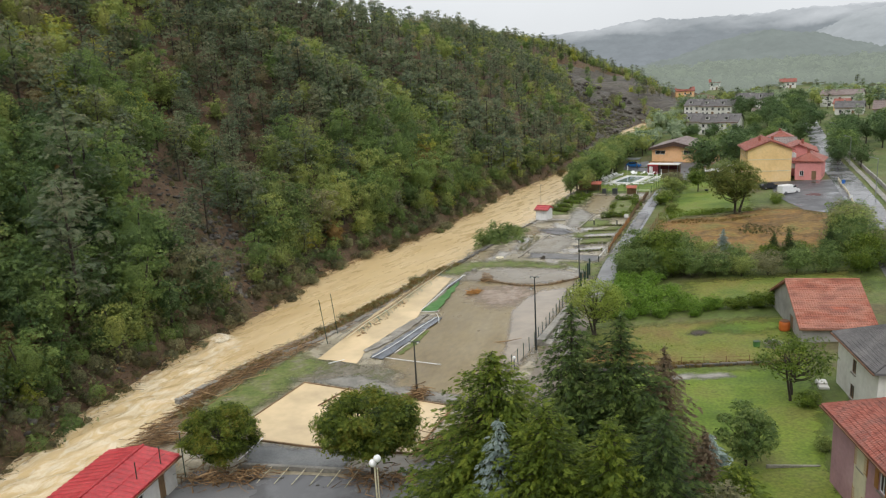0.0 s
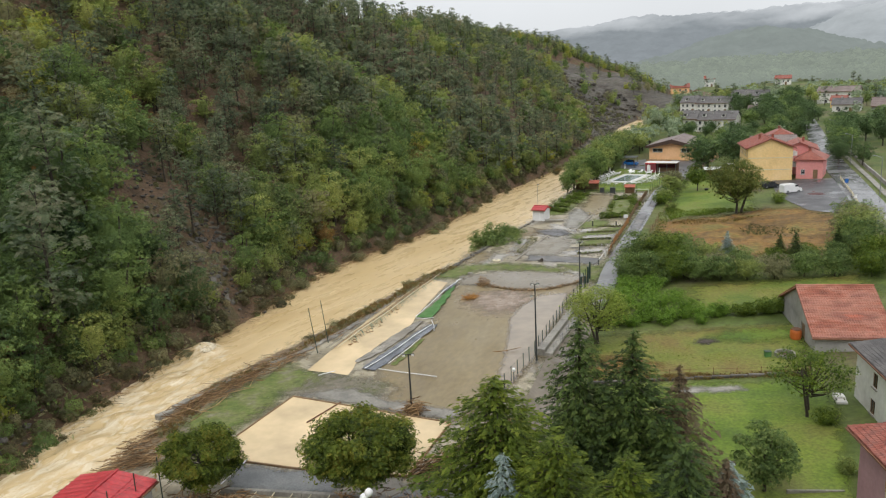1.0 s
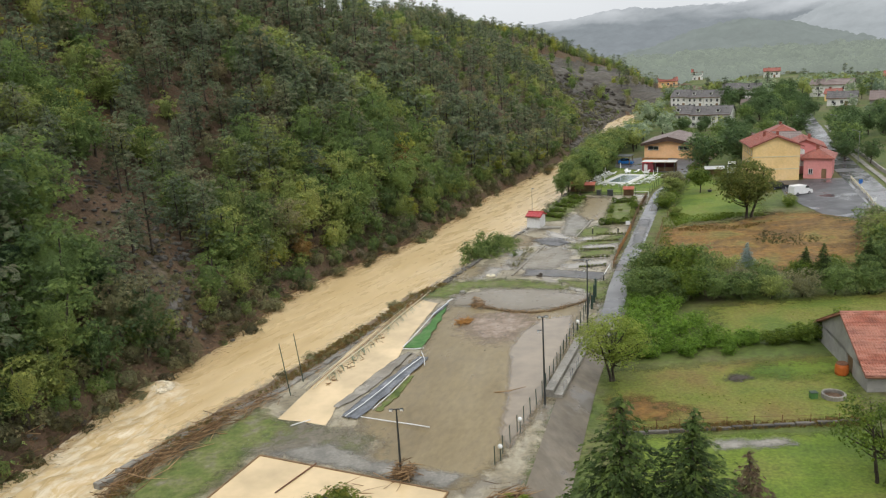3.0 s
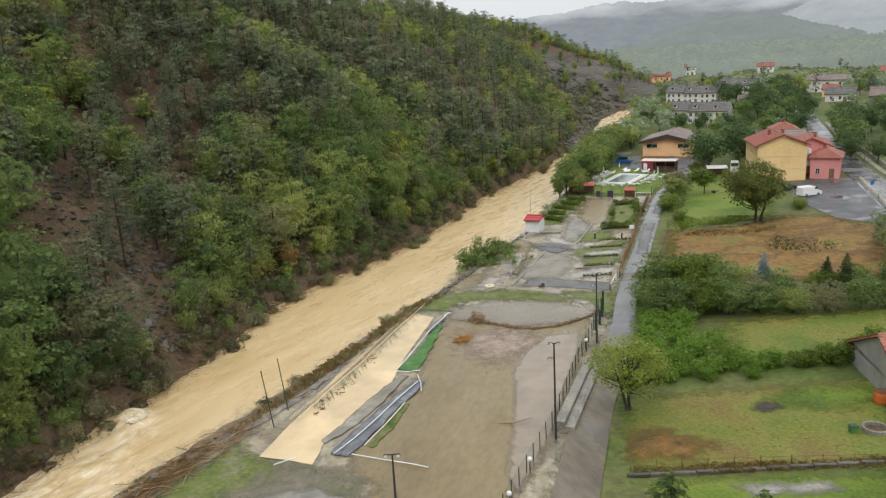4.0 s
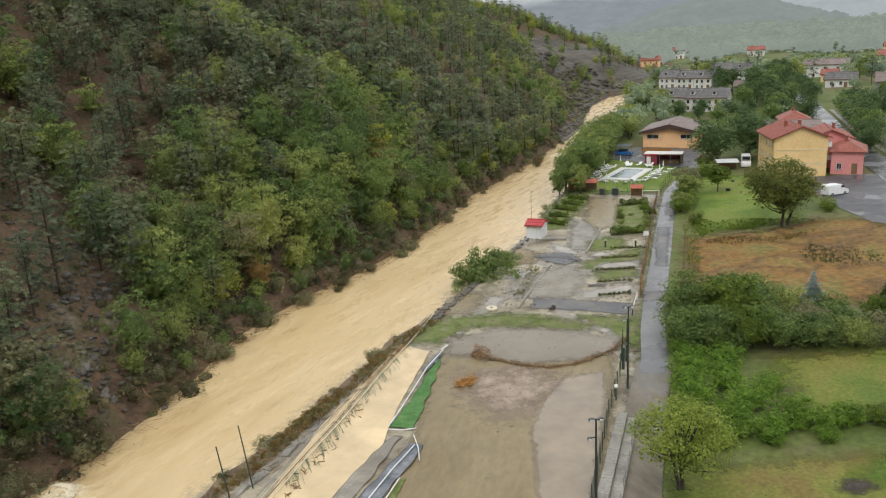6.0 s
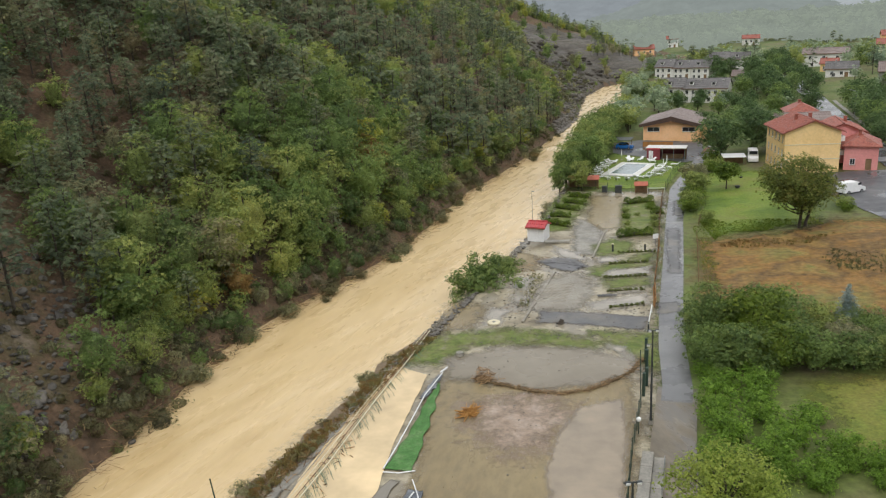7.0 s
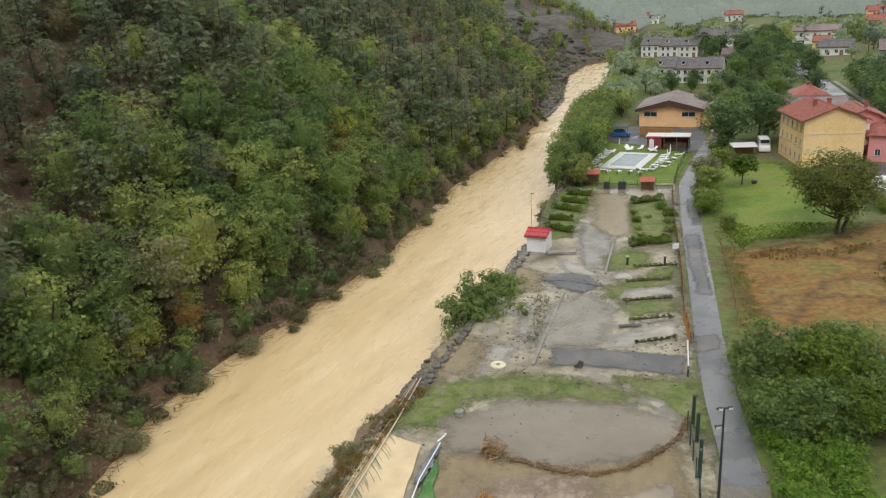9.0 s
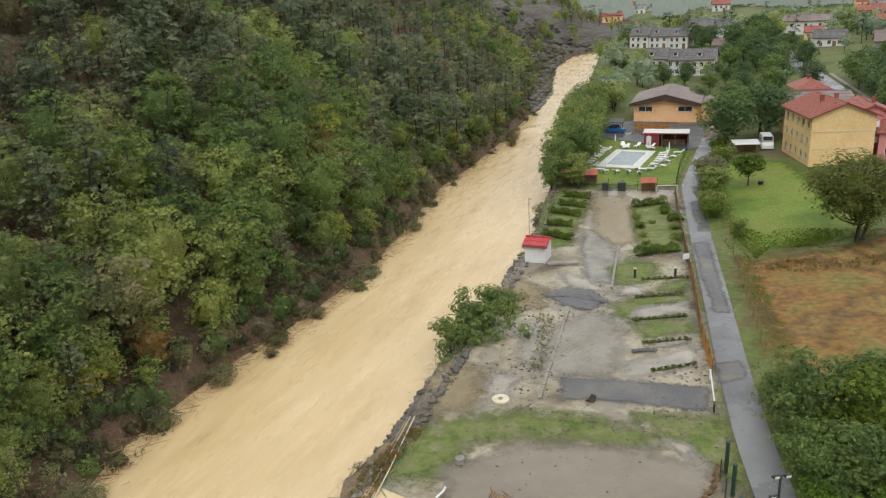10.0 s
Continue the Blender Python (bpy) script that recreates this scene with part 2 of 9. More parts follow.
M_CLIFF = material("layered_rock", [(0.033, 0.03, 0.022), (0.067, 0.058, 0.046), (0.107, 0.094, 0.074), (0.058, 0.056, 0.032)], scale=0.12, fine=1.0, rough=(0.5, 0.8), bump=1.0, bump_scale=0.6, bump_dist=1.2, turn=40, stretch=(1, 0.35, 2))
M_GRASS_MUD = material("muddied_grass", [(0.070, 0.100, 0.022), (0.115, 0.150, 0.034), (0.150, 0.165, 0.052), (0.200, 0.180, 0.125)], scale=0.45, fine=2.2, bump=0.6, bump_scale=5, bump_dist=0.08, grain=0.35)
M_GRAVEL = material("slate_gravel", [(0.09, 0.095, 0.10), (0.15, 0.155, 0.155), (0.20, 0.20, 0.19)], scale=0.3, fine=6, rough=(0.4, 0.7), bump=0.6, bump_scale=12)
M_CONCRETE = material("wet_concrete", [(0.176, 0.165, 0.143), (0.246, 0.231, 0.197), (0.317, 0.296, 0.252)], scale=0.4, fine=4, rough=(0.4, 0.7), bump=0.3, bump_scale=10, contrast=(0.36, 0.66))
M_WRACK = material("flood_wrack", [(0.064, 0.041, 0.021), (0.128, 0.086, 0.041), (0.192, 0.136, 0.068)], scale=1.5, fine=8, bump=1.0, bump_scale=12, bump_dist=0.08, grain=0.4)
M_CHURN = material("churned_silt", [(0.20, 0.145, 0.100), (0.28, 0.205, 0.148), (0.34, 0.265, 0.205)], scale=0.5, fine=2.5, rough=(0.25, 0.5), bump=0.6, bump_scale=3, bump_dist=0.08, grain=0.3, contrast=(0.36, 0.64))
M_CLAY = material("red_clay", [(0.20, 0.10, 0.05), (0.29, 0.145, 0.075), (0.33, 0.18, 0.10)], scale=0.5, fine=3, bump=0.7, bump_scale=4, bump_dist=0.1)
M_BANK = material("stony_bank", [(0.086, 0.06, 0.034), (0.149, 0.105, 0.061), (0.218, 0.16, 0.098), (0.138, 0.12, 0.047)], scale=0.6, fine=3, rough=(0.5, 0.8), bump=0.9, bump_scale=4, bump_dist=0.2, grain=0.35)
M_ROCK = material("grey_rock", [(0.055, 0.050, 0.044), (0.101, 0.092, 0.078), (0.164, 0.148, 0.126)], scale=0.9, fine=4, rough=(0.45, 0.75), bump=0.7, bump_scale=5, obj_random=0.4)
M_CLOD = material("dark_clods", [(0.05, 0.042, 0.03), (0.09, 0.078, 0.055), (0.13, 0.115, 0.085)], scale=1.0, fine=6, rough=(0.5, 0.8), bump=0.5, bump_scale=8, island=0.4)
M_BARK = material("bark", [(0.03, 0.023, 0.017), (0.06, 0.048, 0.036), (0.10, 0.085, 0.065)], scale=0.8, fine=6, bump=0.6, bump_scale=9)
M_TWIG = material("drift_wood", [(0.114, 0.066, 0.030), (0.250, 0.148, 0.068), (0.416, 0.270, 0.137)], scale=0.7, fine=5, bump=0.4, bump_scale=9, island=0.5)
M_TWIG_ORANGE = material("fresh_broken_wood", [(0.34, 0.16, 0.04), (0.50, 0.26, 0.07)], scale=1.5, fine=5, island=0.5)
L_GREEN = leaf("leaves_green", [(0.126, 0.167, 0.054), (0.235, 0.293, 0.084), (0.335, 0.388, 0.109), (0.426, 0.441, 0.124)])
L_DEEP = leaf("leaves_deep_green", [(0.099, 0.152, 0.050), (0.179, 0.259, 0.072), (0.258, 0.337, 0.093)])
L_LIME = leaf("leaves_yellow_green", [(0.182, 0.232, 0.063), (0.292, 0.349, 0.090), (0.386, 0.412, 0.113)])
L_OLIVE = leaf("leaves_olive", [(0.146, 0.152, 0.088), (0.233, 0.236, 0.119), (0.309, 0.295, 0.145), (0.362, 0.298, 0.163)], 0.08)
L_YELLOW = leaf("leaves_turning", [(0.191, 0.235, 0.041), (0.318, 0.358, 0.059), (0.419, 0.424, 0.071), (0.483, 0.424, 0.081)])
L_PINE = leaf("needles_pine", [(0.098, 0.129, 0.076), (0.159, 0.201, 0.108), (0.222, 0.261, 0.138), (0.251, 0.247, 0.146)])
L_BROWN = leaf("leaves_brown", [(0.085, 0.081, 0.042), (0.138, 0.132, 0.06), (0.175, 0.157, 0.074), (0.156, 0.177, 0.066)])
L_RUST = leaf("leaves_rusty", [(0.150, 0.095, 0.035), (0.260, 0.160, 0.052), (0.330, 0.215, 0.070)])
L_SPRUCE = leaf("needles_spruce", [(0.034, 0.058, 0.018), (0.084, 0.134, 0.033), (0.170, 0.230, 0.052)], 0.4, 0.42)
L_CYPRESS = leaf("needles_light", [(0.052, 0.082, 0.012), (0.135, 0.190, 0.022), (0.232, 0.278, 0.034)], 0.4, 0.42)
L_BLUE = leaf("needles_blue", [(0.175, 0.234, 0.217), (0.325, 0.403, 0.375), (0.513, 0.592, 0.551)], 0.4, 0.42)
L_DEAD = leaf("needles_dead", [(0.110, 0.078, 0.048), (0.200, 0.138, 0.085), (0.205, 0.185, 0.110)], 0.5, 0.42)
L_DARK = leaf("leaves_dark", [(0.071, 0.121, 0.036), (0.161, 0.232, 0.065), (0.259, 0.314, 0.092)], 0.4)
L_ROUND = leaf("leaves_clipped", [(0.038, 0.062, 0.011), (0.100, 0.144, 0.017), (0.180, 0.222, 0.029), (0.255, 0.240, 0.036)], 0.4)
L_SPRING = leaf("leaves_fresh", [(0.175, 0.235, 0.045), (0.290, 0.365, 0.066), (0.380, 0.430, 0.085)], 0.3, 0.40)
L_SHADE = leaf("leaves_shaded_green", [(0.052, 0.095, 0.037), (0.112, 0.178, 0.063), (0.185, 0.254, 0.092)], 0.2)
L_TIRED = leaf("leaves_tired_olive", [(0.055, 0.078, 0.018), (0.122, 0.156, 0.032), (0.190, 0.220, 0.048), (0.205, 0.198, 0.050)], 0.25)
L_VINE = leaf("leaves_vine", [(0.067, 0.126, 0.016), (0.169, 0.293, 0.035), (0.258, 0.398, 0.055)], 0.3)
L_HEDGE = leaf("leaves_hedge", [(0.052, 0.097, 0.014), (0.13, 0.194, 0.023), (0.221, 0.277, 0.035)], 0.3)
L_STRAW = leaf("dry_grass", [(0.190, 0.185, 0.060), (0.230, 0.170, 0.060), (0.250, 0.150, 0.055), (0.230, 0.185, 0.065)], 0.07)
L_GRASS = leaf("tall_grass", [(0.110, 0.170, 0.022), (0.170, 0.230, 0.034), (0.220, 0.245, 0.055)], 0.1)
M_TILE = material("clay_tiles", [(0.147, 0.047, 0.032), (0.256, 0.067, 0.044), (0.310, 0.099, 0.068), (0.209, 0.077, 0.058), (0.279, 0.074, 0.049)], scale=0.9, fine=4, rough=(0.45, 0.7), bump=0.4, bump_scale=12, grain=0.3)
M_TILE_OLD = material("weathered_tiles", [(0.230, 0.085, 0.055), (0.330, 0.115, 0.072), (0.400, 0.185, 0.130), (0.270, 0.110, 0.080), (0.440, 0.130, 0.075)], scale=0.5, fine=3.0, rough=(0.5, 0.75), bump=0.4, bump_scale=12, grain=0.32, stretch=(0.35, 1, 1))
# far leaves: paler, greyer tones with distance haze mixed into the colour
L_FAR_HAZED = leaf("leaves_pale", [(0.190, 0.250, 0.150), (0.290, 0.370, 0.215), (0.375, 0.455, 0.280), (0.425, 0.460, 0.300)])
M_TILE_GREY = material("grey_tiles", [(0.079, 0.076, 0.074), (0.122, 0.115, 0.112), (0.166, 0.155, 0.148)], scale=0.5, fine=5, rough=(0.5, 0.8), bump=0.4, bump_scale=12, grain=0.1)
M_ROOF_BROWN = material("brown_roofing", [(0.150, 0.112, 0.100), (0.196, 0.150, 0.134), (0.232, 0.188, 0.170)], scale=0.3, fine=3, rough=(0.4, 0.6), bump=0.2, bump_scale=8, grain=0.1)
M_RED_SHEET = material("red_sheet_roof", [(0.32, 0.025, 0.03), (0.42, 0.04, 0.045), (0.48, 0.065, 0.065)], scale=0.4, fine=3, rough=(0.3, 0.5), bump=0.1, bump_scale=10)
M_ORANGE_WALL = material("orange_plaster", [(0.800, 0.455, 0.225), (0.865, 0.515, 0.265), (0.885, 0.545, 0.300)], scale=0.3, fine=3, bump=0.2, bump_scale=14, grain=0.1)
M_YELLOW_WALL = material("yellow_plaster", [(0.734, 0.497, 0.221), (0.799, 0.562, 0.267), (0.821, 0.594, 0.312)], scale=0.25, fine=3, bump=0.2, bump_scale=14, grain=0.1)
M_PINK_WALL = material("pink_plaster", [(0.600, 0.235, 0.215), (0.660, 0.270, 0.250), (0.680, 0.310, 0.285)], scale=0.25, fine=3, bump=0.2, bump_scale=14, grain=0.1)
M_MAUVE_WALL = material("mauve_plaster", [(0.360, 0.200, 0.225), (0.420, 0.240, 0.265), (0.470, 0.290, 0.310)], scale=0.3, fine=3, bump=0.25, bump_scale=14, grain=0.1)
M_WHITE_WALL = material("white_plaster", [(0.580, 0.560, 0.520), (0.680, 0.665, 0.630), (0.740, 0.730, 0.700)], scale=0.3, fine=2, bump=0.25, bump_scale=14, grain=0.1)
M_GREY_WALL = material("grey_plaster", [(0.240, 0.235, 0.220), (0.320, 0.310, 0.290), (0.400, 0.385, 0.360)], scale=0.35, fine=2, bump=0.3, bump_scale=10, grain=0.1)
M_CREAM = plain("cream_paint", (0.62, 0.56, 0.40), 0.7)
M_MAROON = plain("maroon_paint", (0.20, 0.035, 0.045), 0.6)
M_WHITE = plain("white_paint", (0.74, 0.74, 0.73), 0.4, var=0.06)
M_PLASTIC = plain("white_plastic", (0.78, 0.78, 0.77), 0.35, var=0.05)
M_STEEL = plain("galvanised_steel", (0.32, 0.33, 0.34), 0.45, metal=0.7)
M_DARK_STEEL = plain("dark_painted_steel", (0.045, 0.05, 0.05), 0.5, metal=0.2)
M_GREEN_POST = plain("green_painted_post", (0.03, 0.055, 0.04), 0.5)
M_RUST = plain("rusty_brown_metal", (0.16, 0.075, 0.04), 0.75, var=0.3)
M_FASCIA = plain("dark_brown_boards", (0.075, 0.045, 0.032), 0.7, var=0.2)
M_TIMBER = plain("weathered_timber", (0.20, 0.125, 0.065), 0.75, var=0.3)
M_ORANGE_BOARD = plain("orange_boards", (0.36, 0.165, 0.045), 0.7, var=0.25)
M_ORANGE_PLASTIC = plain("orange_plastic", (0.52, 0.135, 0.03), 0.45, var=0.1)
M_BLUE_SIGN = plain("blue_enamel", (0.02, 0.12, 0.42), 0.35)
M_BLUE_CAR = plain("blue_paint", (0.025, 0.13, 0.36), 0.25)
M_BLACK_CAR = plain("black_paint", (0.025, 0.027, 0.03), 0.25)
M_RUBBER = plain("black_rubber", (0.02, 0.02, 0.02), 0.7)
M_TARP = material("grey_tarpaulin", [(0.085, 0.095, 0.112), (0.145, 0.155, 0.172), (0.25, 0.26, 0.275)], scale=0.6, fine=3, rough=(0.25, 0.45), bump=0.6, bump_scale=3.5, bump_dist=0.12)
M_TURF = material("artificial_turf", [(0.045, 0.125, 0.030), (0.070, 0.180, 0.045), (0.140, 0.215, 0.090)], scale=0.6, fine=4, bump=0.6, bump_scale=9)
M_NET = plain("torn_green_net", (0.10, 0.19, 0.13), 0.7, var=0.3)
M_POOL = material("pool_water", [(0.161, 0.211, 0.211), (0.198, 0.248, 0.245)], scale=0.3, fine=1, rough=(0.05, 0.1), bump=0.05, bump_scale=4, spec=0.6)
M_DECK = plain("pale_pool_paving", (0.58, 0.57, 0.53), 0.6, var=0.1)
M_RED_SLATE = plain("terracotta_awning", (0.36, 0.085, 0.045), 0.6, var=0.2)
M_LAMP_GLASS = plain("opal_glass", (0.78, 0.78, 0.76), 0.2, var=0.03)


def add_waves(m, scale, turn, strength, depth):
    """Combed sediment: bands of relief, bent by noise, with paler crests."""
    n, l = m.node_tree.nodes, m.node_tree.links
    b = n["Principled BSDF"]
    co = n.new("ShaderNodeTexCoord")
    mp = n.new("ShaderNodeMapping")
    mp.inputs["Rotation"].default_value = (0, 0, radians(turn))
    l.new(co.outputs["Object"], mp.inputs[0])
    w = n.new("ShaderNodeTexWave")
    w.inputs["Scale"].default_value, w.inputs["Distortion"].default_value, w.inputs["Detail"].default_value, w.inputs["Detail Scale"].default_value = scale, 7.0, 2.0, 0.35
    l.new(mp.outputs[0], w.inputs["Vector"])
    bp = n.new("ShaderNodeBump")
    bp.inputs["Strength"].default_value, bp.inputs["Distance"].default_value = strength, depth
    l.new(w.outputs[1], bp.inputs["Height"])
    l.new(b.inputs["Normal"].links[0].from_socket, bp.inputs["Normal"])
    l.new(bp.outputs[0], b.inputs["Normal"])
    tone = n.new("ShaderNodeMapRange")
    tone.inputs[3].default_value, tone.inputs[4].default_value = 0.86, 1.12
    l.new(w.outputs[1], tone.inputs[0])
    mul = n.new("ShaderNodeMixRGB")
    mul.blend_type, mul.inputs[0].default_value = "MULTIPLY", 1.0
    l.new(b.inputs["Base Color"].links[0].from_socket, mul.inputs[1])
    l.new(tone.outputs[0], mul.inputs[2])
    l.new(mul.outputs[0], b.inputs["Base Color"])


add_waves(M_RIPPLE, 1.1, 62, 0.35, 0.06)


def add_foam(m):
    """Broken water: torn pale streaks where the mesh's chop runs high."""
    n, l = m.node_tree.nodes, m.node_tree.links
    b = n["Principled BSDF"]
    co = n.new("ShaderNodeTexCoord")
    mp = n.new("ShaderNodeMapping")
    mp.inputs["Rotation"].default_value = (0, 0, radians(27))
    mp2 = n.new("ShaderNodeMapping")
    mp2.inputs["Scale"].default_value = (1.0, 0.42, 1.0)
    l.new(co.outputs["Object"], mp.inputs[0])
    l.new(mp.outputs[0], mp2.inputs[0])
    nz = n.new("ShaderNodeTexNoise")
    nz.inputs["Scale"].default_value, nz.inputs["Detail"].default_value, nz.inputs["Roughness"].default_value, nz.inputs["Distortion"].default_value = 0.9, 8.0, 0.68, 1.2
    l.new(mp2.outputs[0], nz.inputs["Vector"])
    ch = n.new("ShaderNodeAttribute")
    ch.attribute_name = "chop"
    add = n.new("ShaderNodeMath")
    add.operation = "MULTIPLY_ADD"
    add.inputs[1].default_value = 0.22
    l.new(ch.outputs["Fac"], add.inputs[0])
    l.new(nz.outputs[0], add.inputs[2])
    mr = n.new("ShaderNodeMapRange")
    mr.inputs[1].default_value, mr.inputs[2].default_value, mr.inputs[4].default_value = 0.68, 0.86, 0.8
    l.new(add.outputs[0], mr.inputs[0])
    mx = n.new("ShaderNodeMixRGB")
    mx.inputs[2].default_value = (0.80, 0.71, 0.54, 1)
    l.new(mr.outputs[0], mx.inputs[0])
    l.new(b.inputs["Base Color"].links[0].from_socket, mx.inputs[1])
    l.new(mx.outputs[0], b.inputs["Base Color"])


add_foam(M_RIVER)


def glass(name, tone, rough=0.06):
    m = bpy.data.materials.new(name)
    m.use_nodes = True
    b = m.node_tree.nodes["Principled BSDF"]
    b.inputs["Base Color"].default_value = (*tone, 1)
    b.inputs["Roughness"].default_value = rough
    b.inputs["Specular IOR Level"].default_value = 0.8
    return m


M_GLASS = glass("window_glass", (0.025, 0.028, 0.03))


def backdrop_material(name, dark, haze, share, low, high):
    """Far woods with damp haze painted in as glow, whitening to cloud colour upwards."""
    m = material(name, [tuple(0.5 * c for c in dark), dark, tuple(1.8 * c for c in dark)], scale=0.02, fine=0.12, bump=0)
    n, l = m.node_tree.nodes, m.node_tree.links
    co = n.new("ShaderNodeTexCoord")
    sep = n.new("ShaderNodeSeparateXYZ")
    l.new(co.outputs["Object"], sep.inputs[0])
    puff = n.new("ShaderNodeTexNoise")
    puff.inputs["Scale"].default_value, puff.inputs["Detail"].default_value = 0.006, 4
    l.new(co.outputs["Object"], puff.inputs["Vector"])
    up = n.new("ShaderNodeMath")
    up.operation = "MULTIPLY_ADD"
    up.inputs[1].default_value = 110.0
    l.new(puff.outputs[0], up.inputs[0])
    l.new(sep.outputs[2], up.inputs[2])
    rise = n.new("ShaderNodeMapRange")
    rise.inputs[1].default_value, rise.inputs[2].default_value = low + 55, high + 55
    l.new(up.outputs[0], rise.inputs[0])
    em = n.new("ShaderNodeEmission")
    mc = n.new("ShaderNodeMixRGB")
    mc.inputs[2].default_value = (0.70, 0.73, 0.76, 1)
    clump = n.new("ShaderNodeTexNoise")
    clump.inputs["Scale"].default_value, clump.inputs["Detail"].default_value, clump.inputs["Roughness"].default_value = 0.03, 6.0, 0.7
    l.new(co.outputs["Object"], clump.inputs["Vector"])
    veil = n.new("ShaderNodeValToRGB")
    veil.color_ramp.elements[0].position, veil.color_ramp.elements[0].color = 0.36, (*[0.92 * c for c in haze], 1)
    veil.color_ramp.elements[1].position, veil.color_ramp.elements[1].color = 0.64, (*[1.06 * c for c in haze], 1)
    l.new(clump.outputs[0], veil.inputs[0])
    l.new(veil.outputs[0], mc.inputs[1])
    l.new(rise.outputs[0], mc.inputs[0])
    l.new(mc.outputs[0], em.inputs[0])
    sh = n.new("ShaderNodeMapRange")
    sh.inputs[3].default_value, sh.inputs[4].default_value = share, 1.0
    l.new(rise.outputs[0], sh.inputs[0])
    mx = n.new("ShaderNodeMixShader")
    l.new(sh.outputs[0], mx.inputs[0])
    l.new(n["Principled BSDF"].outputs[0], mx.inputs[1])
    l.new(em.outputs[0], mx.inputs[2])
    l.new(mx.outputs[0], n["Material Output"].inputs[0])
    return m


# ---------------------------------------------------------------- building kit
def finish(bm, name, mat, parent=None, label="", smooth=False):
    bmesh.ops.recalc_face_normals(bm, faces=bm.faces)
    me = bpy.data.meshes.new(name)
    bm.to_mesh(me)
    bm.free()
    for m in (mat if isinstance(mat, (list, tuple)) else [mat]):
        me.materials.append(m)
    if smooth:
        me.polygons.foreach_set("use_smooth", [True] * len(me.polygons))
    ob = new(name, me)
    if parent:
        ob.parent = parent
    return tagged(ob, label)


def part(name, bm, mat, parent, label="", smooth=False):
    return finish(bm, name, mat, parent, label, smooth)


def thing(name, m, label, category, group="", kind=""):
    ob = new(name)
    ob.empty_display_size = 0.3
    ob.matrix_world = m
    return tagged(ob, label, category, group, kind)


def box(bm, c, s, rz=0.0, bevel=0.0, rx=0.0, ry=0.0):
    r = bmesh.ops.create_cube(bm, size=1.0)
    vs = r["verts"]
    bmesh.ops.transform(bm, matrix=pose(*c, rx, ry, rz) @ Matrix.Diagonal((*s, 1)), verts=vs)
    if bevel:
        es = list({e for v in vs for e in v.link_edges})
        bmesh.ops.bevel(bm, geom=es, offset=bevel, segments=1, affect="EDGES")
    return vs


def rod(bm, a, b, r0, r1=None, n=6):
    a, b = Vector(a), Vector(b)
    d = b - a
    r = bmesh.ops.create_cone(bm, cap_ends=True, segments=n, radius1=r0, radius2=r0 if r1 is None else r1, depth=d.length)
    bmesh.ops.transform(bm, matrix=Matrix.Translation((a + b) / 2) @ d.to_track_quat("Z", "Y").to_matrix().to_4x4(), verts=r["verts"])
    return r["verts"]


def ball(bm, c, r, n=10, squash=1.0):
    q = bmesh.ops.create_uvsphere(bm, u_segments=n, v_segments=max(4, n // 2 + 1), radius=r)
    bmesh.ops.transform(bm, matrix=Matrix.Translation(c) @ Matrix.Diagonal((1, 1, squash, 1)), verts=q["verts"])
    return q["verts"]


def quad_mesh(name, V, Q, mats, idx=None):
    """One mesh of four-cornered faces from arrays."""
    V, Q = np.asarray(V, np.float32), np.asarray(Q, np.int32)
    me = bpy.data.meshes.new(name)
    me.vertices.add(len(V))
    me.vertices.foreach_set("co", V.ravel())
    me.loops.add(Q.size)
    me.loops.foreach_set("vertex_index", Q.ravel())
    me.polygons.add(len(Q))
    me.polygons.foreach_set("loop_start", np.arange(0, Q.size, 4, dtype=np.int32))
    for m in mats:
        me.materials.append(m)
    if idx is not None:
        me.polygons.foreach_set("material_index", np.asarray(idx, np.int32))
    me.update(calc_edges=True)
    return me


# ---------------------------------------------------------------- the lie of the land
LEFT_BANK = np.array([(-170, -200), (-72, -40), (-53, 10), (-42, 30), (-38.4, 38), (-37.6, 46), (-37.2, 52), (-35.8, 56), (-34.8, 62), (-33.8, 67.5), (-31.6, 73), (-28.8, 79.8), (-26, 90), (-24.6, 97), (-23.4, 105), (-20, 112.8), (-15.9, 121), (-11.4, 127.5), (-6.3, 137), (-1.6, 147.7), (4.6, 166.3), (10, 183), (17, 196.5), (26.5, 218), (36.7, 243), (53.7, 288), (72, 355), (88, 388), (113, 412), (170, 432), (320, 455), (900, 520)], float)
RIGHT_BANK = np.array([(-140, -200), (-58, -40), (-34, 10), (-30.4, 26), (-29.2, 36), (-28.4, 45), (-26.8, 56), (-17.7, 73.3), (-9.2, 91), (-7.3, 96), (-2.6, 103.4), (2.3, 114.3), (12.1, 134.7), (17.6, 148.3), (24.6, 170), (35, 200), (48, 238), (63.4, 283), (84, 345), (97, 370), (118, 388), (175, 408), (330, 430), (900, 490)], float)
LANE = np.array([(-14, -40), (2, 20), (5.5, 36), (9.5, 50), (14, 66), (18, 78), (21.7, 88), (23.8, 96), (27.1, 106.4), (32, 120.6), (39.1, 141.5), (46.7, 163), (60, 188), (75, 215), (95, 260), (120, 330), (150, 420)], float)
ROAD = np.array([(50, 50), (66, 96), (78, 129.5), (92.5, 174), (105, 212), (119.5, 250), (140, 310), (170, 400), (215, 520)], float)
CAP = np.array([(-300, 130), (130, 125), (180, 95), (225, 66), (262, 51), (310, 49), (380, 51), (480, 50), (700, 50)], float)

SPUR = np.array([(-60, 62), (-9, 53), (20, 45), (45, 37), (70, 27), (100, 15), (112, 7), (128, 1), (400, 0)], float)


def along(P, y):
    return np.interp(y, P[:, 1], P[:, 0])


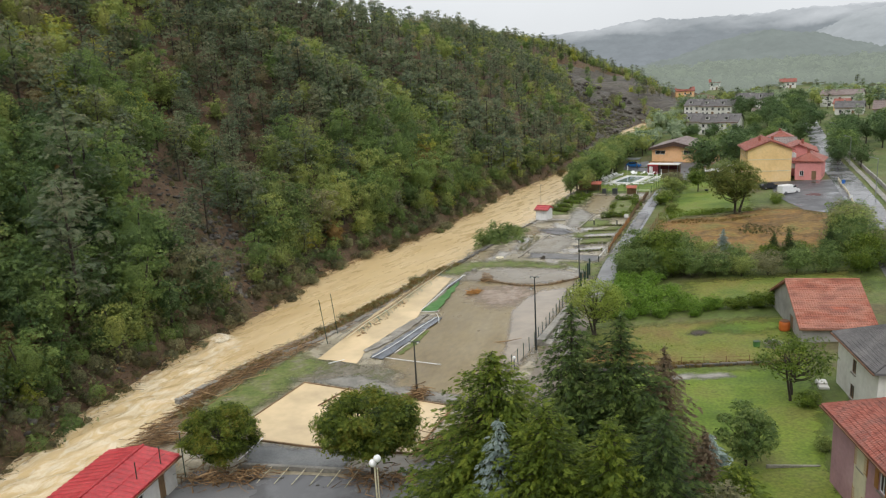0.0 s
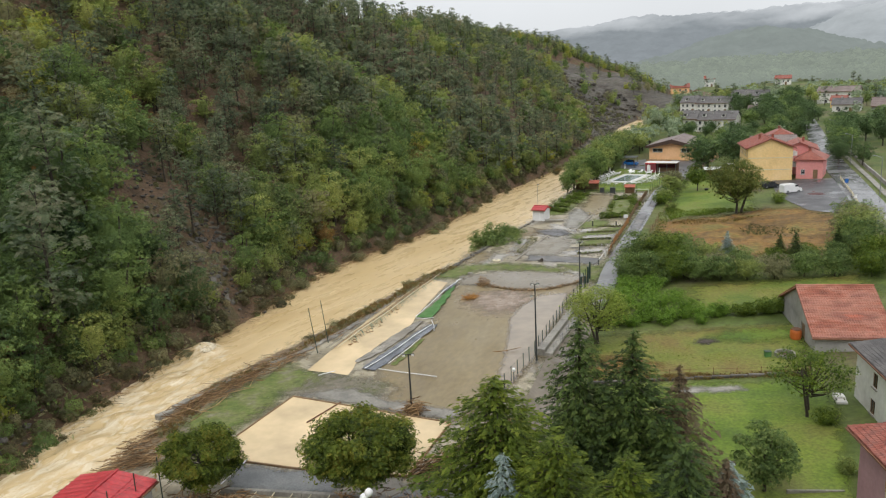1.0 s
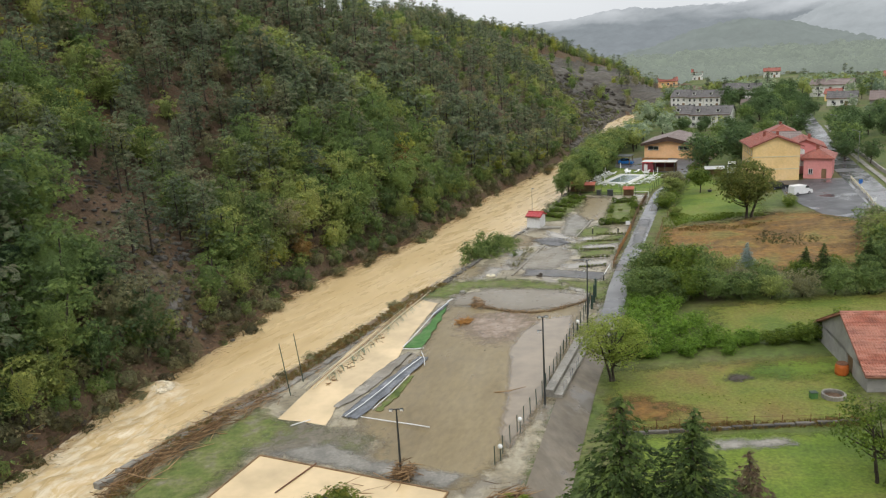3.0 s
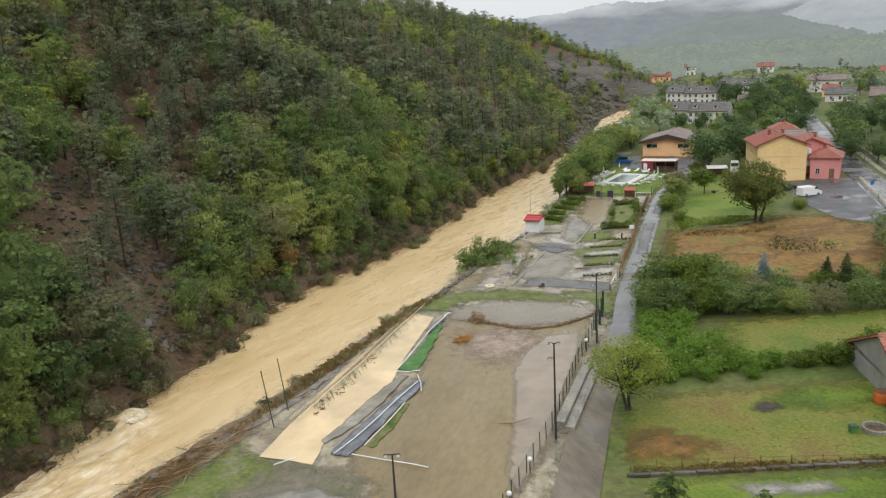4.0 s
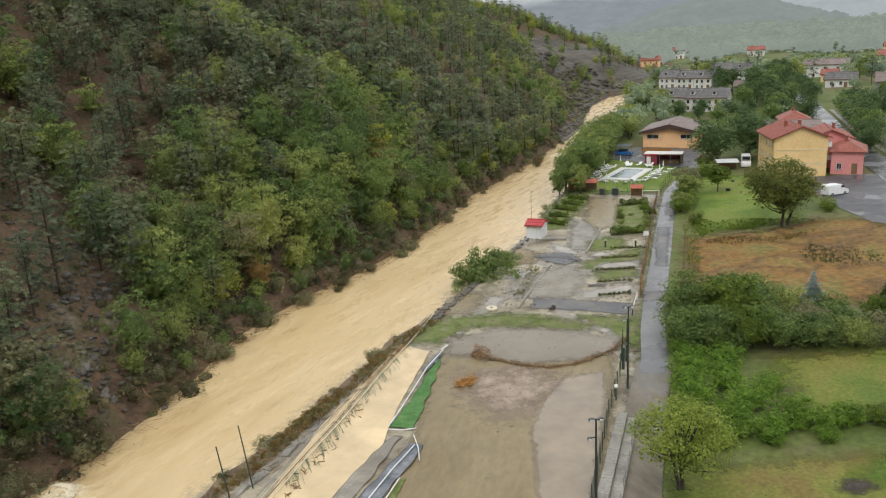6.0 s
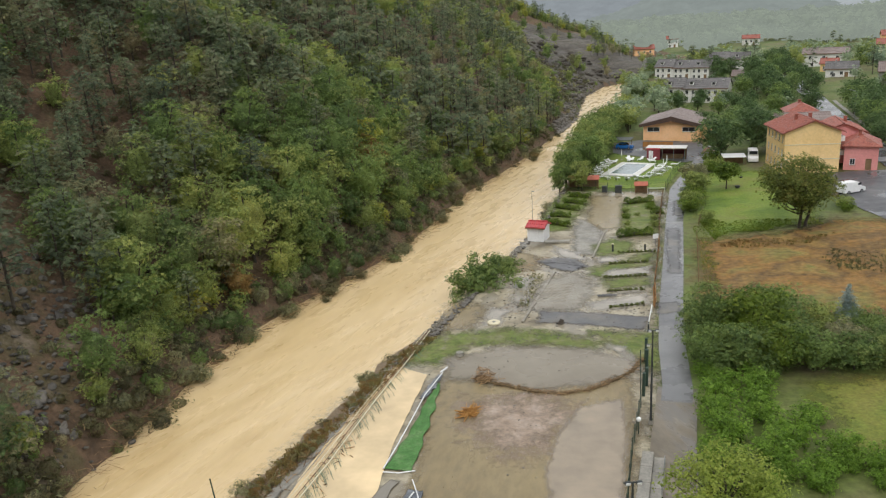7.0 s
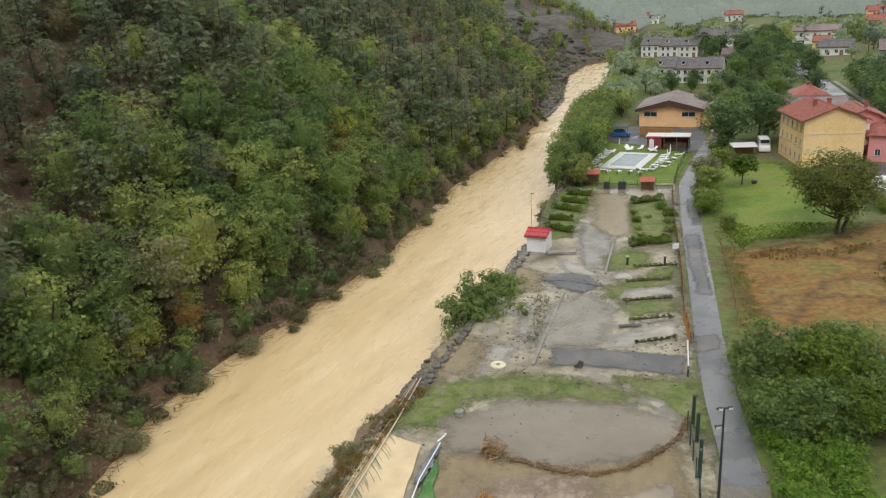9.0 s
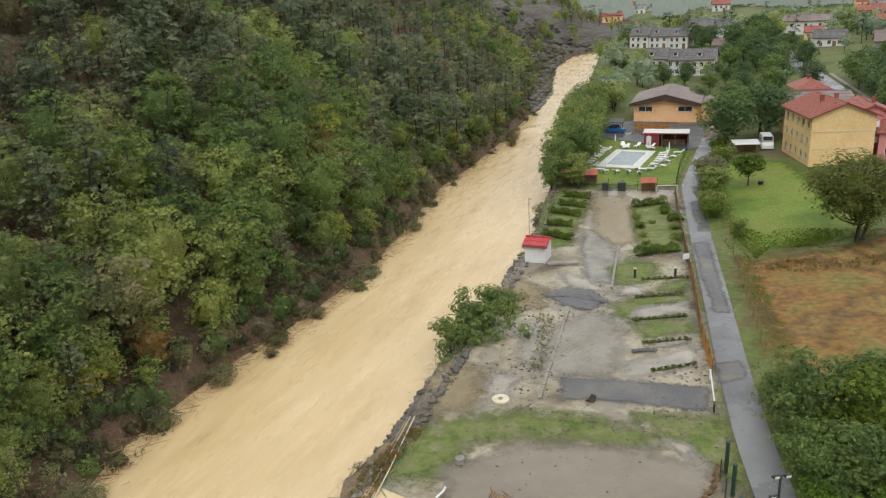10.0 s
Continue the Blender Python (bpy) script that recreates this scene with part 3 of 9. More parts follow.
def beside(P, x, y):
    """Metres to the right of a line."""
    m = (along(P, y + 4) - along(P, y - 4)) / 8
    return (x - along(P, y)) / np.sqrt(1 + m * m)


def ripple(x, y, s, k=0.0):
    return (np.sin(x * s + 1.3 * np.sin(y * s * 0.7 + k) + k) * np.cos(y * s * 1.1 + 1.7 * np.sin(x * s * 0.6 + 2 * k)))


def floor_z(x, y):
    z = 0.010 * np.clip(y - 85, 0, 500) + 0.030 * np.clip(y - 250, 0, 250)
    s = beside(LANE, x, y)
    far = np.maximum(0, y - 540) * (0.004 + 0.016 * np.clip((x - 120) / 260, 0, 1) + 0.003 * np.sin(x * 0.012))
    return z + far + 0.045 * np.clip(s - 5, 0, 50) * np.clip((420 - y) / 100, 0.3, 1)


def river_z(y):
    return -1.5 + 0.012 * np.maximum(0, y - 250)


def land_z(x, y):
    x, y = np.asarray(x, float), np.asarray(y, float)
    dl, dr = -beside(LEFT_BANK, x, y), beside(RIGHT_BANK, x, y)
    rz = river_z(y)
    cap = np.interp(y, CAP[:, 0], CAP[:, 1])
    # the spur sinks towards the bend of the river
    spur = np.interp(x - 0.12 * (y - 400), SPUR[:, 0], SPUR[:, 1])
    cap = np.where(y > 250, cap + np.clip((y - 250) / 50, 0, 1) * np.minimum(0, spur - cap), cap)
    cap = np.maximum(cap, 0.5)
    w = 7.0
    up = 0.75 * np.maximum(dl, 0)
    hill = -w * np.log(np.exp(-up / w) + np.exp(-cap / w)) + w * np.log1p(np.exp(-cap / w))
    hill = hill * np.clip((150 - x) / 45, 0, 1)
    rough = 0.5 * ripple(x, y, 0.35) + 1.2 * ripple(x, y, 0.11, 2.0) + 2.0 * ripple(x, y, 0.04, 4.0)
    left = rz - 0.9 + np.clip(dl / 1.6, 0, 1) * 1.5 + hill + rough * np.clip(dl / 14, 0, 1)
    left = np.where(x > 105, np.maximum(left, np.where(dl > 3, floor_z(x, y) - 2, left)), left)
    right = floor_z(x, y)
    bank = np.clip(dr / 2.6, 0, 1)
    right = (rz - 1.0) * (1 - bank) + right * bank
    bed = rz - 1.6
    return np.where(dl > 0, left, np.where(dr > 0, right, bed))


def gz(x, y):
    return float(land_z(x, y))


def at(x, y, rz=0.0, dz=0.0):
    return pose(x, y, gz(x, y) + dz, 0, 0, rz)


def spaced(*runs):
    out = [np.array([runs[0][0]], float)]
    for a, b, step in runs:
        n = max(1, int(round((b - a) / step)))
        out.append(np.linspace(a, b, n + 1)[1:])
    return np.concatenate(out)


def sheet(name, xs, ys, zf, mats, pick=None):
    X, Y = np.meshgrid(xs, ys)
    V = np.stack([X, Y, zf(X, Y)], -1).reshape(-1, 3)
    nx, ny = len(xs), len(ys)
    i = (np.arange(ny - 1)[:, None] * nx + np.arange(nx - 1)[None]).ravel()
    Q = np.stack([i, i + 1, i + nx + 1, i + nx], -1)
    idx = None
    if pick is not None:
        c = V[Q].mean(1)
        idx = pick(c[:, 0], c[:, 1])
    me = quad_mesh(name, V, Q, mats, idx)
    me.polygons.foreach_set("use_smooth", np.ones(len(Q), bool))
    return new(name, me)


def faded_patch(name, outline, mat, lift, label, category, kind, fade):
    """Ground cover that thins out towards its outline, on a fine grid that follows the land."""
    o = np.array(outline, float)
    fade = 1.8 * fade
    lo, hi = o.min(0) - fade, o.max(0) + fade
    cell = float(np.clip(math.sqrt((hi - lo).prod()) / 34, 0.3, 1.4))
    xs, ys = np.arange(lo[0], hi[0] + cell, cell), np.arange(lo[1], hi[1] + cell, cell)
    X, Y = np.meshgrid(xs, ys)
    dist, inside = np.full(X.shape, 1e9), np.zeros(X.shape, bool)
    for a, b in zip(o, np.roll(o, -1, 0)):
        d = b - a
        t = np.clip(((X - a[0]) * d[0] + (Y - a[1]) * d[1]) / max(1e-9, d @ d), 0, 1)
        dist = np.minimum(dist, np.hypot(X - a[0] - t * d[0], Y - a[1] - t * d[1]))
        inside ^= ((a[1] > Y) != (b[1] > Y)) & (X < d[0] * (Y - a[1]) / (d[1] + 1e-12) + a[0])
    sd = np.where(inside, dist, -dist)
    V = np.stack([X, Y, floor_z(X, Y) + lift], -1).reshape(-1, 3)
    nx = len(xs)
    i = (np.arange(len(ys) - 1)[:, None] * nx + np.arange(nx - 1)[None]).ravel()
    Q = np.stack([i, i + 1, i + nx + 1, i + nx], -1)
    Q = Q[sd.ravel()[Q].max(1) > -fade]
    used, inv = np.unique(Q.ravel(), return_inverse=True)
    me = quad_mesh(name, V[used], inv.reshape(-1, 4), [soft(mat)])
    edge = me.attributes.new("edge", "FLOAT", "POINT")
    edge.data.foreach_set("value", np.clip(0.5 + sd.ravel()[used] / (2 * fade), 0, 1).astype(np.float32))
    me.polygons.foreach_set("use_smooth", np.ones(len(me.polygons), bool))
    return tagged(new(name, me), label, category or name, kind=kind)


def patch(name, outline, mat, lift, label, category="", kind="structure", wobble=0.35, cell=3.0, seed=0.0, flat=None, fade=0.0):
    """A lie of ground cover: an outline with an uneven edge, laid over the land."""
    if fade:
        return faded_patch(name, outline, mat, lift, label, category, kind, fade)
    pts = []
    n = len(outline)
    for i in range(n):
        a, b = Vector((*outline[i], 0)), Vector((*outline[(i + 1) % n], 0))
        k = max(1, int((b - a).length / 0.9)) if wobble else 1
        for j in range(k):
            p = a.lerp(b, j / k)
            if wobble:
                p += wobble * Vector((noise.noise((p.x * 0.5 + seed, p.y * 0.5, 0)) + 0.5 * noise.noise((p.x * 1.7, p.y * 1.7, seed)), noise.noise((p.x * 0.5, p.y * 0.5 + 9, seed)), 0)) * 1.6
            pts.append(p)
    bm = bmesh.new()
    f = bm.faces.new([bm.verts.new(p) for p in pts])
    bmesh.ops.triangulate(bm, faces=[f])
    xs, ys = [p.x for p in pts], [p.y for p in pts]
    for axis, lo, hi in ((0, min(xs), max(xs)), (1, min(ys), max(ys))):
        v = lo + cell
        while v < hi:
            co, no = [0, 0, 0], [0, 0, 0]
            co[axis], no[axis] = v, 1
            bmesh.ops.bisect_plane(bm, geom=bm.verts[:] + bm.edges[:] + bm.faces[:], plane_co=co, plane_no=no)
            v += cell
    P = np.array([v.co[:] for v in bm.verts])
    z = floor_z(P[:, 0], P[:, 1]) if flat is None else np.full(len(P), flat)
    for v, q in zip(bm.verts, z):
        v.co.z = q + lift
    bm.normal_update()
    for f in bm.faces:
        if f.normal.z < 0:
            f.normal_flip()
    me = bpy.data.meshes.new(name)
    bm.to_mesh(me)
    bm.free()
    me.materials.append(mat)
    ob = new(name, me)
    return tagged(ob, label, category or name, kind=kind)


def ribbon(name, P, y0, y1, half, mat, lift, label, step=2.5, kind="structure", wander=0.0, zf=None):
    zf = zf or floor_z
    ys = np.arange(y0, y1 + step, step)
    xs = along(P, ys)
    m = (along(P, ys + 3) - along(P, ys - 3)) / 6
    nx, ny = 1 / np.sqrt(1 + m * m), -m / np.sqrt(1 + m * m)
    V = []
    cols = np.linspace(-1, 1, 5)
    for c in cols:
        w = half + wander * np.array([noise.noise((0.4 * q, 3.0 * c, 1.0)) for q in ys]) * abs(c)
        X, Y = xs + nx * c * w, ys + ny * c * w
        V.append(np.stack([X, Y, zf(X, Y) + lift], -1))
    V = np.concatenate(V)
    k = len(ys)
    i = (np.arange(len(cols) - 1)[:, None] * k + np.arange(k - 1)[None]).ravel()
    me = quad_mesh(name, V, np.stack([i, i + k, i + k + 1, i + 1], -1), [mat])
    return tagged(new(name, me), label, name, kind=kind)


# ---------------------------------------------------------------- foliage kit
def unit(a):
    return a / np.maximum(np.linalg.norm(a, axis=-1, keepdims=True), 1e-9)


def cards(rng, P, N, size, aspect=0.7):
    """Small leaves: a four-cornered blade at each place."""
    P, N = np.asarray(P, float), unit(np.asarray(N, float))
    t = unit(np.cross(N, unit(rng.normal(size=P.shape))))
    s = unit(np.cross(N, t))
    a = np.asarray(size)[:, None]
    t, s = t * a, s * a * aspect
    bend = N * a * 0.25
    V = np.stack([P - t, P - s * 0.9 + bend, P + t, P + s * 0.9 + bend], 1).reshape(-1, 3)
    return V, np.arange(len(V)).reshape(-1, 4)


def tube(pts, radii, n=5):
    pts = np.asarray(pts, float)
    d = unit(np.gradient(pts, axis=0))
    ref = np.where(np.abs(d[:, 2:3]) > 0.9, [[1.0, 0, 0]], [[0, 0, 1.0]])
    u = unit(np.cross(d, ref))
    v = np.cross(d, u)
    ang = np.linspace(0, 2 * np.pi, n, endpoint=False)
    V = (pts[:, None] + np.asarray(radii)[:, None, None] * (u[:, None] * np.cos(ang)[:, None] + v[:, None] * np.sin(ang)[:, None])).reshape(-1, 3)
    Q = []
    for i in range(len(pts) - 1):
        for j in range(n):
            Q.append((i * n + j, i * n + (j + 1) % n, (i + 1) * n + (j + 1) % n, (i + 1) * n + j))
    return V, np.array(Q)


class Pile:
    """Gathers faces with a material number each."""

    def __init__(self):
        self.V, self.Q, self.M, self.n = [], [], [], 0

    def add(self, VQ, m=0):
        V, Q = VQ
        self.V.append(np.asarray(V, np.float32))
        self.Q.append(np.asarray(Q) + self.n)
        self.M.append(np.full(len(Q), m))
        self.n += len(V)
        return self

    def arrays(self):
        return np.concatenate(self.V), np.concatenate(self.Q), np.concatenate(self.M)


def sphere_points(rng, n):
    return unit(rng.normal(size=(n, 3)))


def core(rng, c, r, squash=0.8):
    """The shaded inside of a leaf clump: a small lumpy hull."""
    n, V = 6, []
    for k, (z, w) in enumerate(((-0.75, 0.55), (0.05, 1.0), (0.75, 0.6))):
        for j in range(n):
            a = 2 * math.pi * (j + 0.5 * (k % 2)) / n
            q = rng.uniform(0.75, 1.1)
            V.append((c[0] + r * w * q * math.cos(a), c[1] + r * w * q * math.sin(a), c[2] + r * z * squash))
    Q = [(k * n + j, k * n + (j + 1) % n, (k + 1) * n + (j + 1) % n, (k + 1) * n + j) for k in range(2) for j in range(n)]
    Q += [(12, 13, 14, 15), (12, 15, 16, 17)]
    return np.array(V), np.array(Q)


def lumpy(rng, c, r, rz, n=8, m=5):
    """The closed inner body of a crown: an uneven, knobbly hull."""
    o = rng.uniform(0, 50)
    V = []
    for k in range(m):
        e = -1.25 + 2.5 * k / (m - 1)
        for j in range(n):
            a = 2 * math.pi * (j + 0.5 * (k % 2)) / n
            q = Vector((math.cos(e) * math.cos(a), math.cos(e) * math.sin(a), math.sin(e)))
            s = 0.92 + 0.55 * noise.noise(q * 2.1 + Vector((o, 0, 0)))
            V.append((c[0] + q.x * r * s, c[1] + q.y * r * s, c[2] + q.z * rz * s))
    Q = [(k * n + j, k * n + (j + 1) % n, (k + 1) * n + (j + 1) % n, (k + 1) * n + j) for k in range(m - 1) for j in range(n)]
    return np.array(V), np.array(Q)


def broadleaf(seed, h, r, clumps=14, leaves=40, size=0.3, base=0.3, stems=1, limbs=True, flat=0.85, gap=0.0, inner=0.55, lump=(0.28, 0.44), hull=0.0, shell=(0.35, 0.8)):
    """Trunk with limbs and a crown of leaf clumps: faces 0 bark, 1 leaves."""
    rng = np.random.default_rng(seed)
    p = Pile()
    top = np.array([rng.normal() * 0.05 * h, rng.normal() * 0.05 * h, h * 0.78])
    for k in range(stems):
        off = np.array([rng.normal() * 0.12 * r, rng.normal() * 0.12 * r, 0]) if stems > 1 else np.zeros(3)
        mid_ = np.array([top[0] * 0.3 + off[0] * 2, top[1] * 0.3 + off[1] * 2, h * 0.38])
        p.add(tube([off + (0, 0, -0.6), off + (0, 0, 0.05 * h), mid_, top + off * 3], [0.032 * h, 0.022 * h, 0.017 * h, 0.006 * h], 6), 0)
    zc, vz = h * (base + (1 - base) * 0.5), h * (1 - base) * 0.5
    if hull:
        p.add(lumpy(rng, (0, 0, zc - 0.03 * h), r * hull, vz * hull), 1)
    # clumps spread evenly round the crown, in no order
    g = (np.arange(clumps) + 0.5) / clumps
    even = np.stack([np.sqrt(1 - (1 - 2 * g) ** 2) * np.cos(2.39996 * np.arange(clumps)), np.sqrt(1 - (1 - 2 * g) ** 2) * np.sin(2.39996 * np.arange(clumps)), 1 - 2 * g], -1)
    even = unit(even + rng.normal(size=even.shape) * 0.18)
    for i in range(clumps):
        u = even[i]
        q = rng.uniform(*shell) ** 0.8
        c = np.array([u[0] * r * q, u[1] * r * q, zc + u[2] * vz * q * flat])
        cr = r * rng.uniform(*lump)
        if limbs and i % 2 == 0:
            s = np.array([0, 0, max(0.15 * h, c[2] * 0.6)]) + top * (0, 0, 0)
            p.add(tube([s, (s + c) / 2 + (0, 0, -0.03 * h), c], [0.011 * h, 0.007 * h, 0.003 * h], 4), 0)
        if gap == 0.0 and inner:
            p.add(core(rng, c, cr * inner), 1)
        d = sphere_points(rng, leaves)
        d[:, 2] = np.where(rng.random(leaves) < 0.7, np.abs(d[:, 2]), d[:, 2])
        P = c + d * cr * (0.62 + 0.5 * rng.random((leaves, 1))) * (1.05, 1.05, 0.85)
        N = d * 0.8 + rng.normal(size=d.shape) * 0.4 + (0, 0, 0.7)
        p.add(cards(rng, P, N, size * rng.uniform(0.6, 1.35, leaves), 0.85), 1)
    return p.arrays()


def pine(seed, h, r, clumps=12, leaves=22, size=0.35, bare=0.5):
    """A tall bare trunk under flat, ragged plates of needles."""
    rng = np.random.default_rng(seed)
    p = Pile()
    lean = rng.normal(size=2) * 0.03 * h
    p.add(tube([(0, 0, -0.6), (lean[0] * 0.5, lean[1] * 0.5, h * 0.5), (lean[0], lean[1], h)], [0.015 * h, 0.011 * h, 0.003 * h], 5), 0)
    for i in range(clumps):
        f = bare + (1 - bare) * (i + 0.5) / clumps
        w = r * math.sqrt(max(0.02, 1.04 - ((f - bare) / (1 - bare)) ** 1.6)) * rng.uniform(0.25, 0.8)
        a = i * 2.4 + rng.normal() * 0.4
        c = np.array([lean[0] * f + w * math.cos(a), lean[1] * f + w * math.sin(a), h * f + rng.normal() * 0.02 * h])
        s = np.array([lean[0] * f, lean[1] * f, h * f - 0.05 * h])
        p.add(tube([s, c], [0.005 * h, 0.002 * h], 3), 0)
        d = sphere_points(rng, leaves)
        P = c + d * (1, 1, 0.42) * r * rng.uniform(0.4, 0.62) * rng.uniform(0.3, 1.1, (leaves, 1))
        p.add(cards(rng, P, d * 0.5 + (0, 0, 1.0) + rng.normal(size=d.shape) * 0.35, size * rng.uniform(0.6, 1.3, leaves), 0.75), 1)
    return p.arrays()


def spruce(seed, h, r, whorls=26, arms=9, per=7, blade=0.3, droop=0.35, taper=0.85, gap=0.0, foot=0.06):
    """Trunk with whorls of drooping boughs: faces 0 bark, 1 needles."""
    rng = np.random.default_rng(seed)
    p = Pile()
    p.add(tube([(0, 0, -0.6), (0, 0, h * 0.5), (0, 0, h)], [0.02 * h, 0.012 * h, 0.002 * h], 6), 0)
    P, T, S = [], [], []
    for k in range(whorls):
        f = foot + (0.985 - foot) * k / (whorls - 1)
        rad = r * max(0.04, (1 - f) ** taper) * rng.uniform(0.85, 1.12)
        na = max(4, int(arms * (0.55 + 0.45 * (1 - f))))
        a0 = rng.uniform(0, 6.28)
        for j in range(na):
            if rng.random() < gap:
                continue
            a = a0 + j * 6.283 / na + rng.normal() * 0.15
            ln = rad * rng.uniform(0.72, 1.12)
            z0 = h * f + rng.normal() * 0.012 * h
            m = max(2, int(0.95 * per * ln / r) + 2)
            s = np.linspace(0.18, 1.0, m)
            dirv = np.array([math.cos(a), math.sin(a), 0])
            side_ = np.array([-math.sin(a), math.cos(a), 0])
            zz = z0 + ln * (0.12 * s - droop * s * s)
            base_ = dirv * (ln * s)[:, None]
            base_[:, 2] = zz
            for sg in (-1, 0, 1):
                w = ln * 0.16 * (1.1 - s) + 0.05
                P.append(base_ + side_ * (sg * w)[:, None] + rng.normal(size=(m, 3)) * 0.05)
                t = dirv + side_ * sg * 0.7 + (0, 0, -droop * 0.9 - 0.25 * abs(sg))
                T.append(np.tile(t, (m, 1)) + rng.normal(size=(m, 3)) * 0.2)
                S.append(1.12 * blade * rng.uniform(0.65, 1.3, m) * (0.6 + 0.4 * ln / r))
            if j % 3 == 0:
                p.add(tube([(0, 0, z0), base_[-1] * 0.8 + (0, 0, 0.2 * z0)], [0.004 * h, 0.001 * h], 3), 0)
    P, T, S = np.concatenate(P), unit(np.concatenate(T)), np.concatenate(S)[:, None]
    B = unit(np.cross(T, rng.normal(size=T.shape) * 0.35 + (0, 0, 1)))
    V = np.stack([P - T * S, P - B * S * 0.44, P + T * S, P + B * S * 0.4], 1).reshape(-1, 3)
    p.add((V, np.arange(len(V)).reshape(-1, 4)), 1)
    return p.arrays()


def shrub(seed, h, r, leaves=90, size=0.2, stems=5):
    rng = np.random.default_rng(seed)
    p = Pile()
    for k in range(stems):
        a = rng.uniform(0, 6.28)
        p.add(tube([(0, 0, -0.2), (r * 0.5 * math.cos(a), r * 0.5 * math.sin(a), h * 0.75)], [0.03, 0.012], 3), 0)
    d = sphere_points(rng, leaves)
    d[:, 2] = np.abs(d[:, 2])
    lump = 1 + 0.45 * np.sin(5 * d[:, :1] + seed) * np.cos(4 * d[:, 1:2] + 2 * seed)
    P = d * (r, r, h) * rng.uniform(0.55, 1.05, (leaves, 1)) * lump
    p.add(lumpy(rng, (0, 0, 0.2 * h), r * 0.5, h * 0.42, 7, 4), 1)
    p.add(cards(rng, P, d + rng.normal(size=d.shape) * 0.5 + (0, 0, 0.3), size * rng.uniform(0.6, 1.3, leaves)), 1)
    return p.arrays()


def split_tree(name, arr, bark, leaves, m, label, category="tree", group="", crown="crown"):
    """A tree as a thing with its trunk and its crown."""
    V, Q, M = arr
    ob = thing(name, m, label, category, group)
    for k, nm, mat in ((0, "trunk", bark), (1, crown, leaves)):
        q = Q[M == k]
        if not len(q):
            continue
        used, inv = np.unique(q.ravel(), return_inverse=True)
        me = quad_mesh(nm, V[used], inv.reshape(-1, 4), [mat])
        me.polygons.foreach_set("use_smooth", np.ones(len(me.polygons), bool))
        o = new(nm, me)
        o.parent = ob
    return ob


def wood(name, kinds, places, mats, label, category):
    """Many trees as one growth. places: rows of kind, x, y, z, scale, turn."""
    Vs, Qs, Ms, own, n = [], [], [], [], 0
    rng = np.random.default_rng(len(places))
    for k, x, y, z, s, a in places:
        V, Q, M = kinds[int(k)]
        c, d = math.cos(a), math.sin(a)
        W = np.empty_like(V)
        W[:, 0] = (V[:, 0] * c - V[:, 1] * d) * s + x
        W[:, 1] = (V[:, 0] * d + V[:, 1] * c) * s + y
        W[:, 2] = V[:, 2] * s + z
        Vs.append(W), Qs.append(Q + n), Ms.append(M)
        own.append(np.full(len(V), np.clip(rng.normal() * 0.24, -0.5, 0.5), np.float32))
        n += len(V)
    me = quad_mesh(name, np.concatenate(Vs), np.concatenate(Qs), mats, np.concatenate(Ms))
    tone = me.attributes.new("tone", "FLOAT", "POINT")
    tone.data.foreach_set("value", np.concatenate(own))
    me.polygons.foreach_set("use_smooth", np.ones(len(me.polygons), bool))
    return tagged(new(name, me), label, category, kind="stuff")


def recolour(arr, leaf_index, bark_index=0):
    V, Q, M = arr
    return V, Q, np.where(M == 1, leaf_index, bark_index)


# ---------------------------------------------------------------- ground, river, distance
GX = spaced((-2600, -400, 275), (-400, -130, 15), (-130, 110, 2), (110, 220, 5), (220, 500, 20), (500, 2600, 300))
GY = spaced((-1500, -60, 120), (-60, 20, 5), (20, 320, 2), (320, 480, 4), (480, 700, 20), (700, 2600, 190))


def cliff_share(dl, y):
    """1 on the bare rock slope above the bend, which slants away up the hill."""
    return np.clip((y - (266 + 3.4 * dl)) / 12, 0, 1) * np.clip((490 - y) / 20, 0, 1) * np.clip((52 - dl) / 8, 0, 1)


def ground_pick(x, y):
    dl = -beside(LEFT_BANK, x, y)
    cliff = (cliff_share(dl + 2 * np.sin(y * 0.2), y) > 0.5) & (dl > 1) & (x < 132)
    return np.where(cliff, 2, np.where((dl > -2) & (x < 150), 1, 0))


ground = sheet("ground", GX, GY, land_z, [M_SOIL, M_LITTER, M_CLIFF], ground_pick)
tagged(ground, "valley floor and wooded hillside beside the swollen river", "ground", kind="structure")


# standing waves: x, y, size, height
HUMPS = ((-30.4, 72.2, 1.4, 1.0), (-29.4, 69.5, 1.2, 0.3), (-31.0, 63.5, 1.3, 0.25), (-32.2, 54.0, 1.4, 0.35), (-33.6, 47.0, 1.5, 0.4), (-35.4, 41.0, 1.5, 0.4), (36.0, 232.0, 1.6, 0.4))


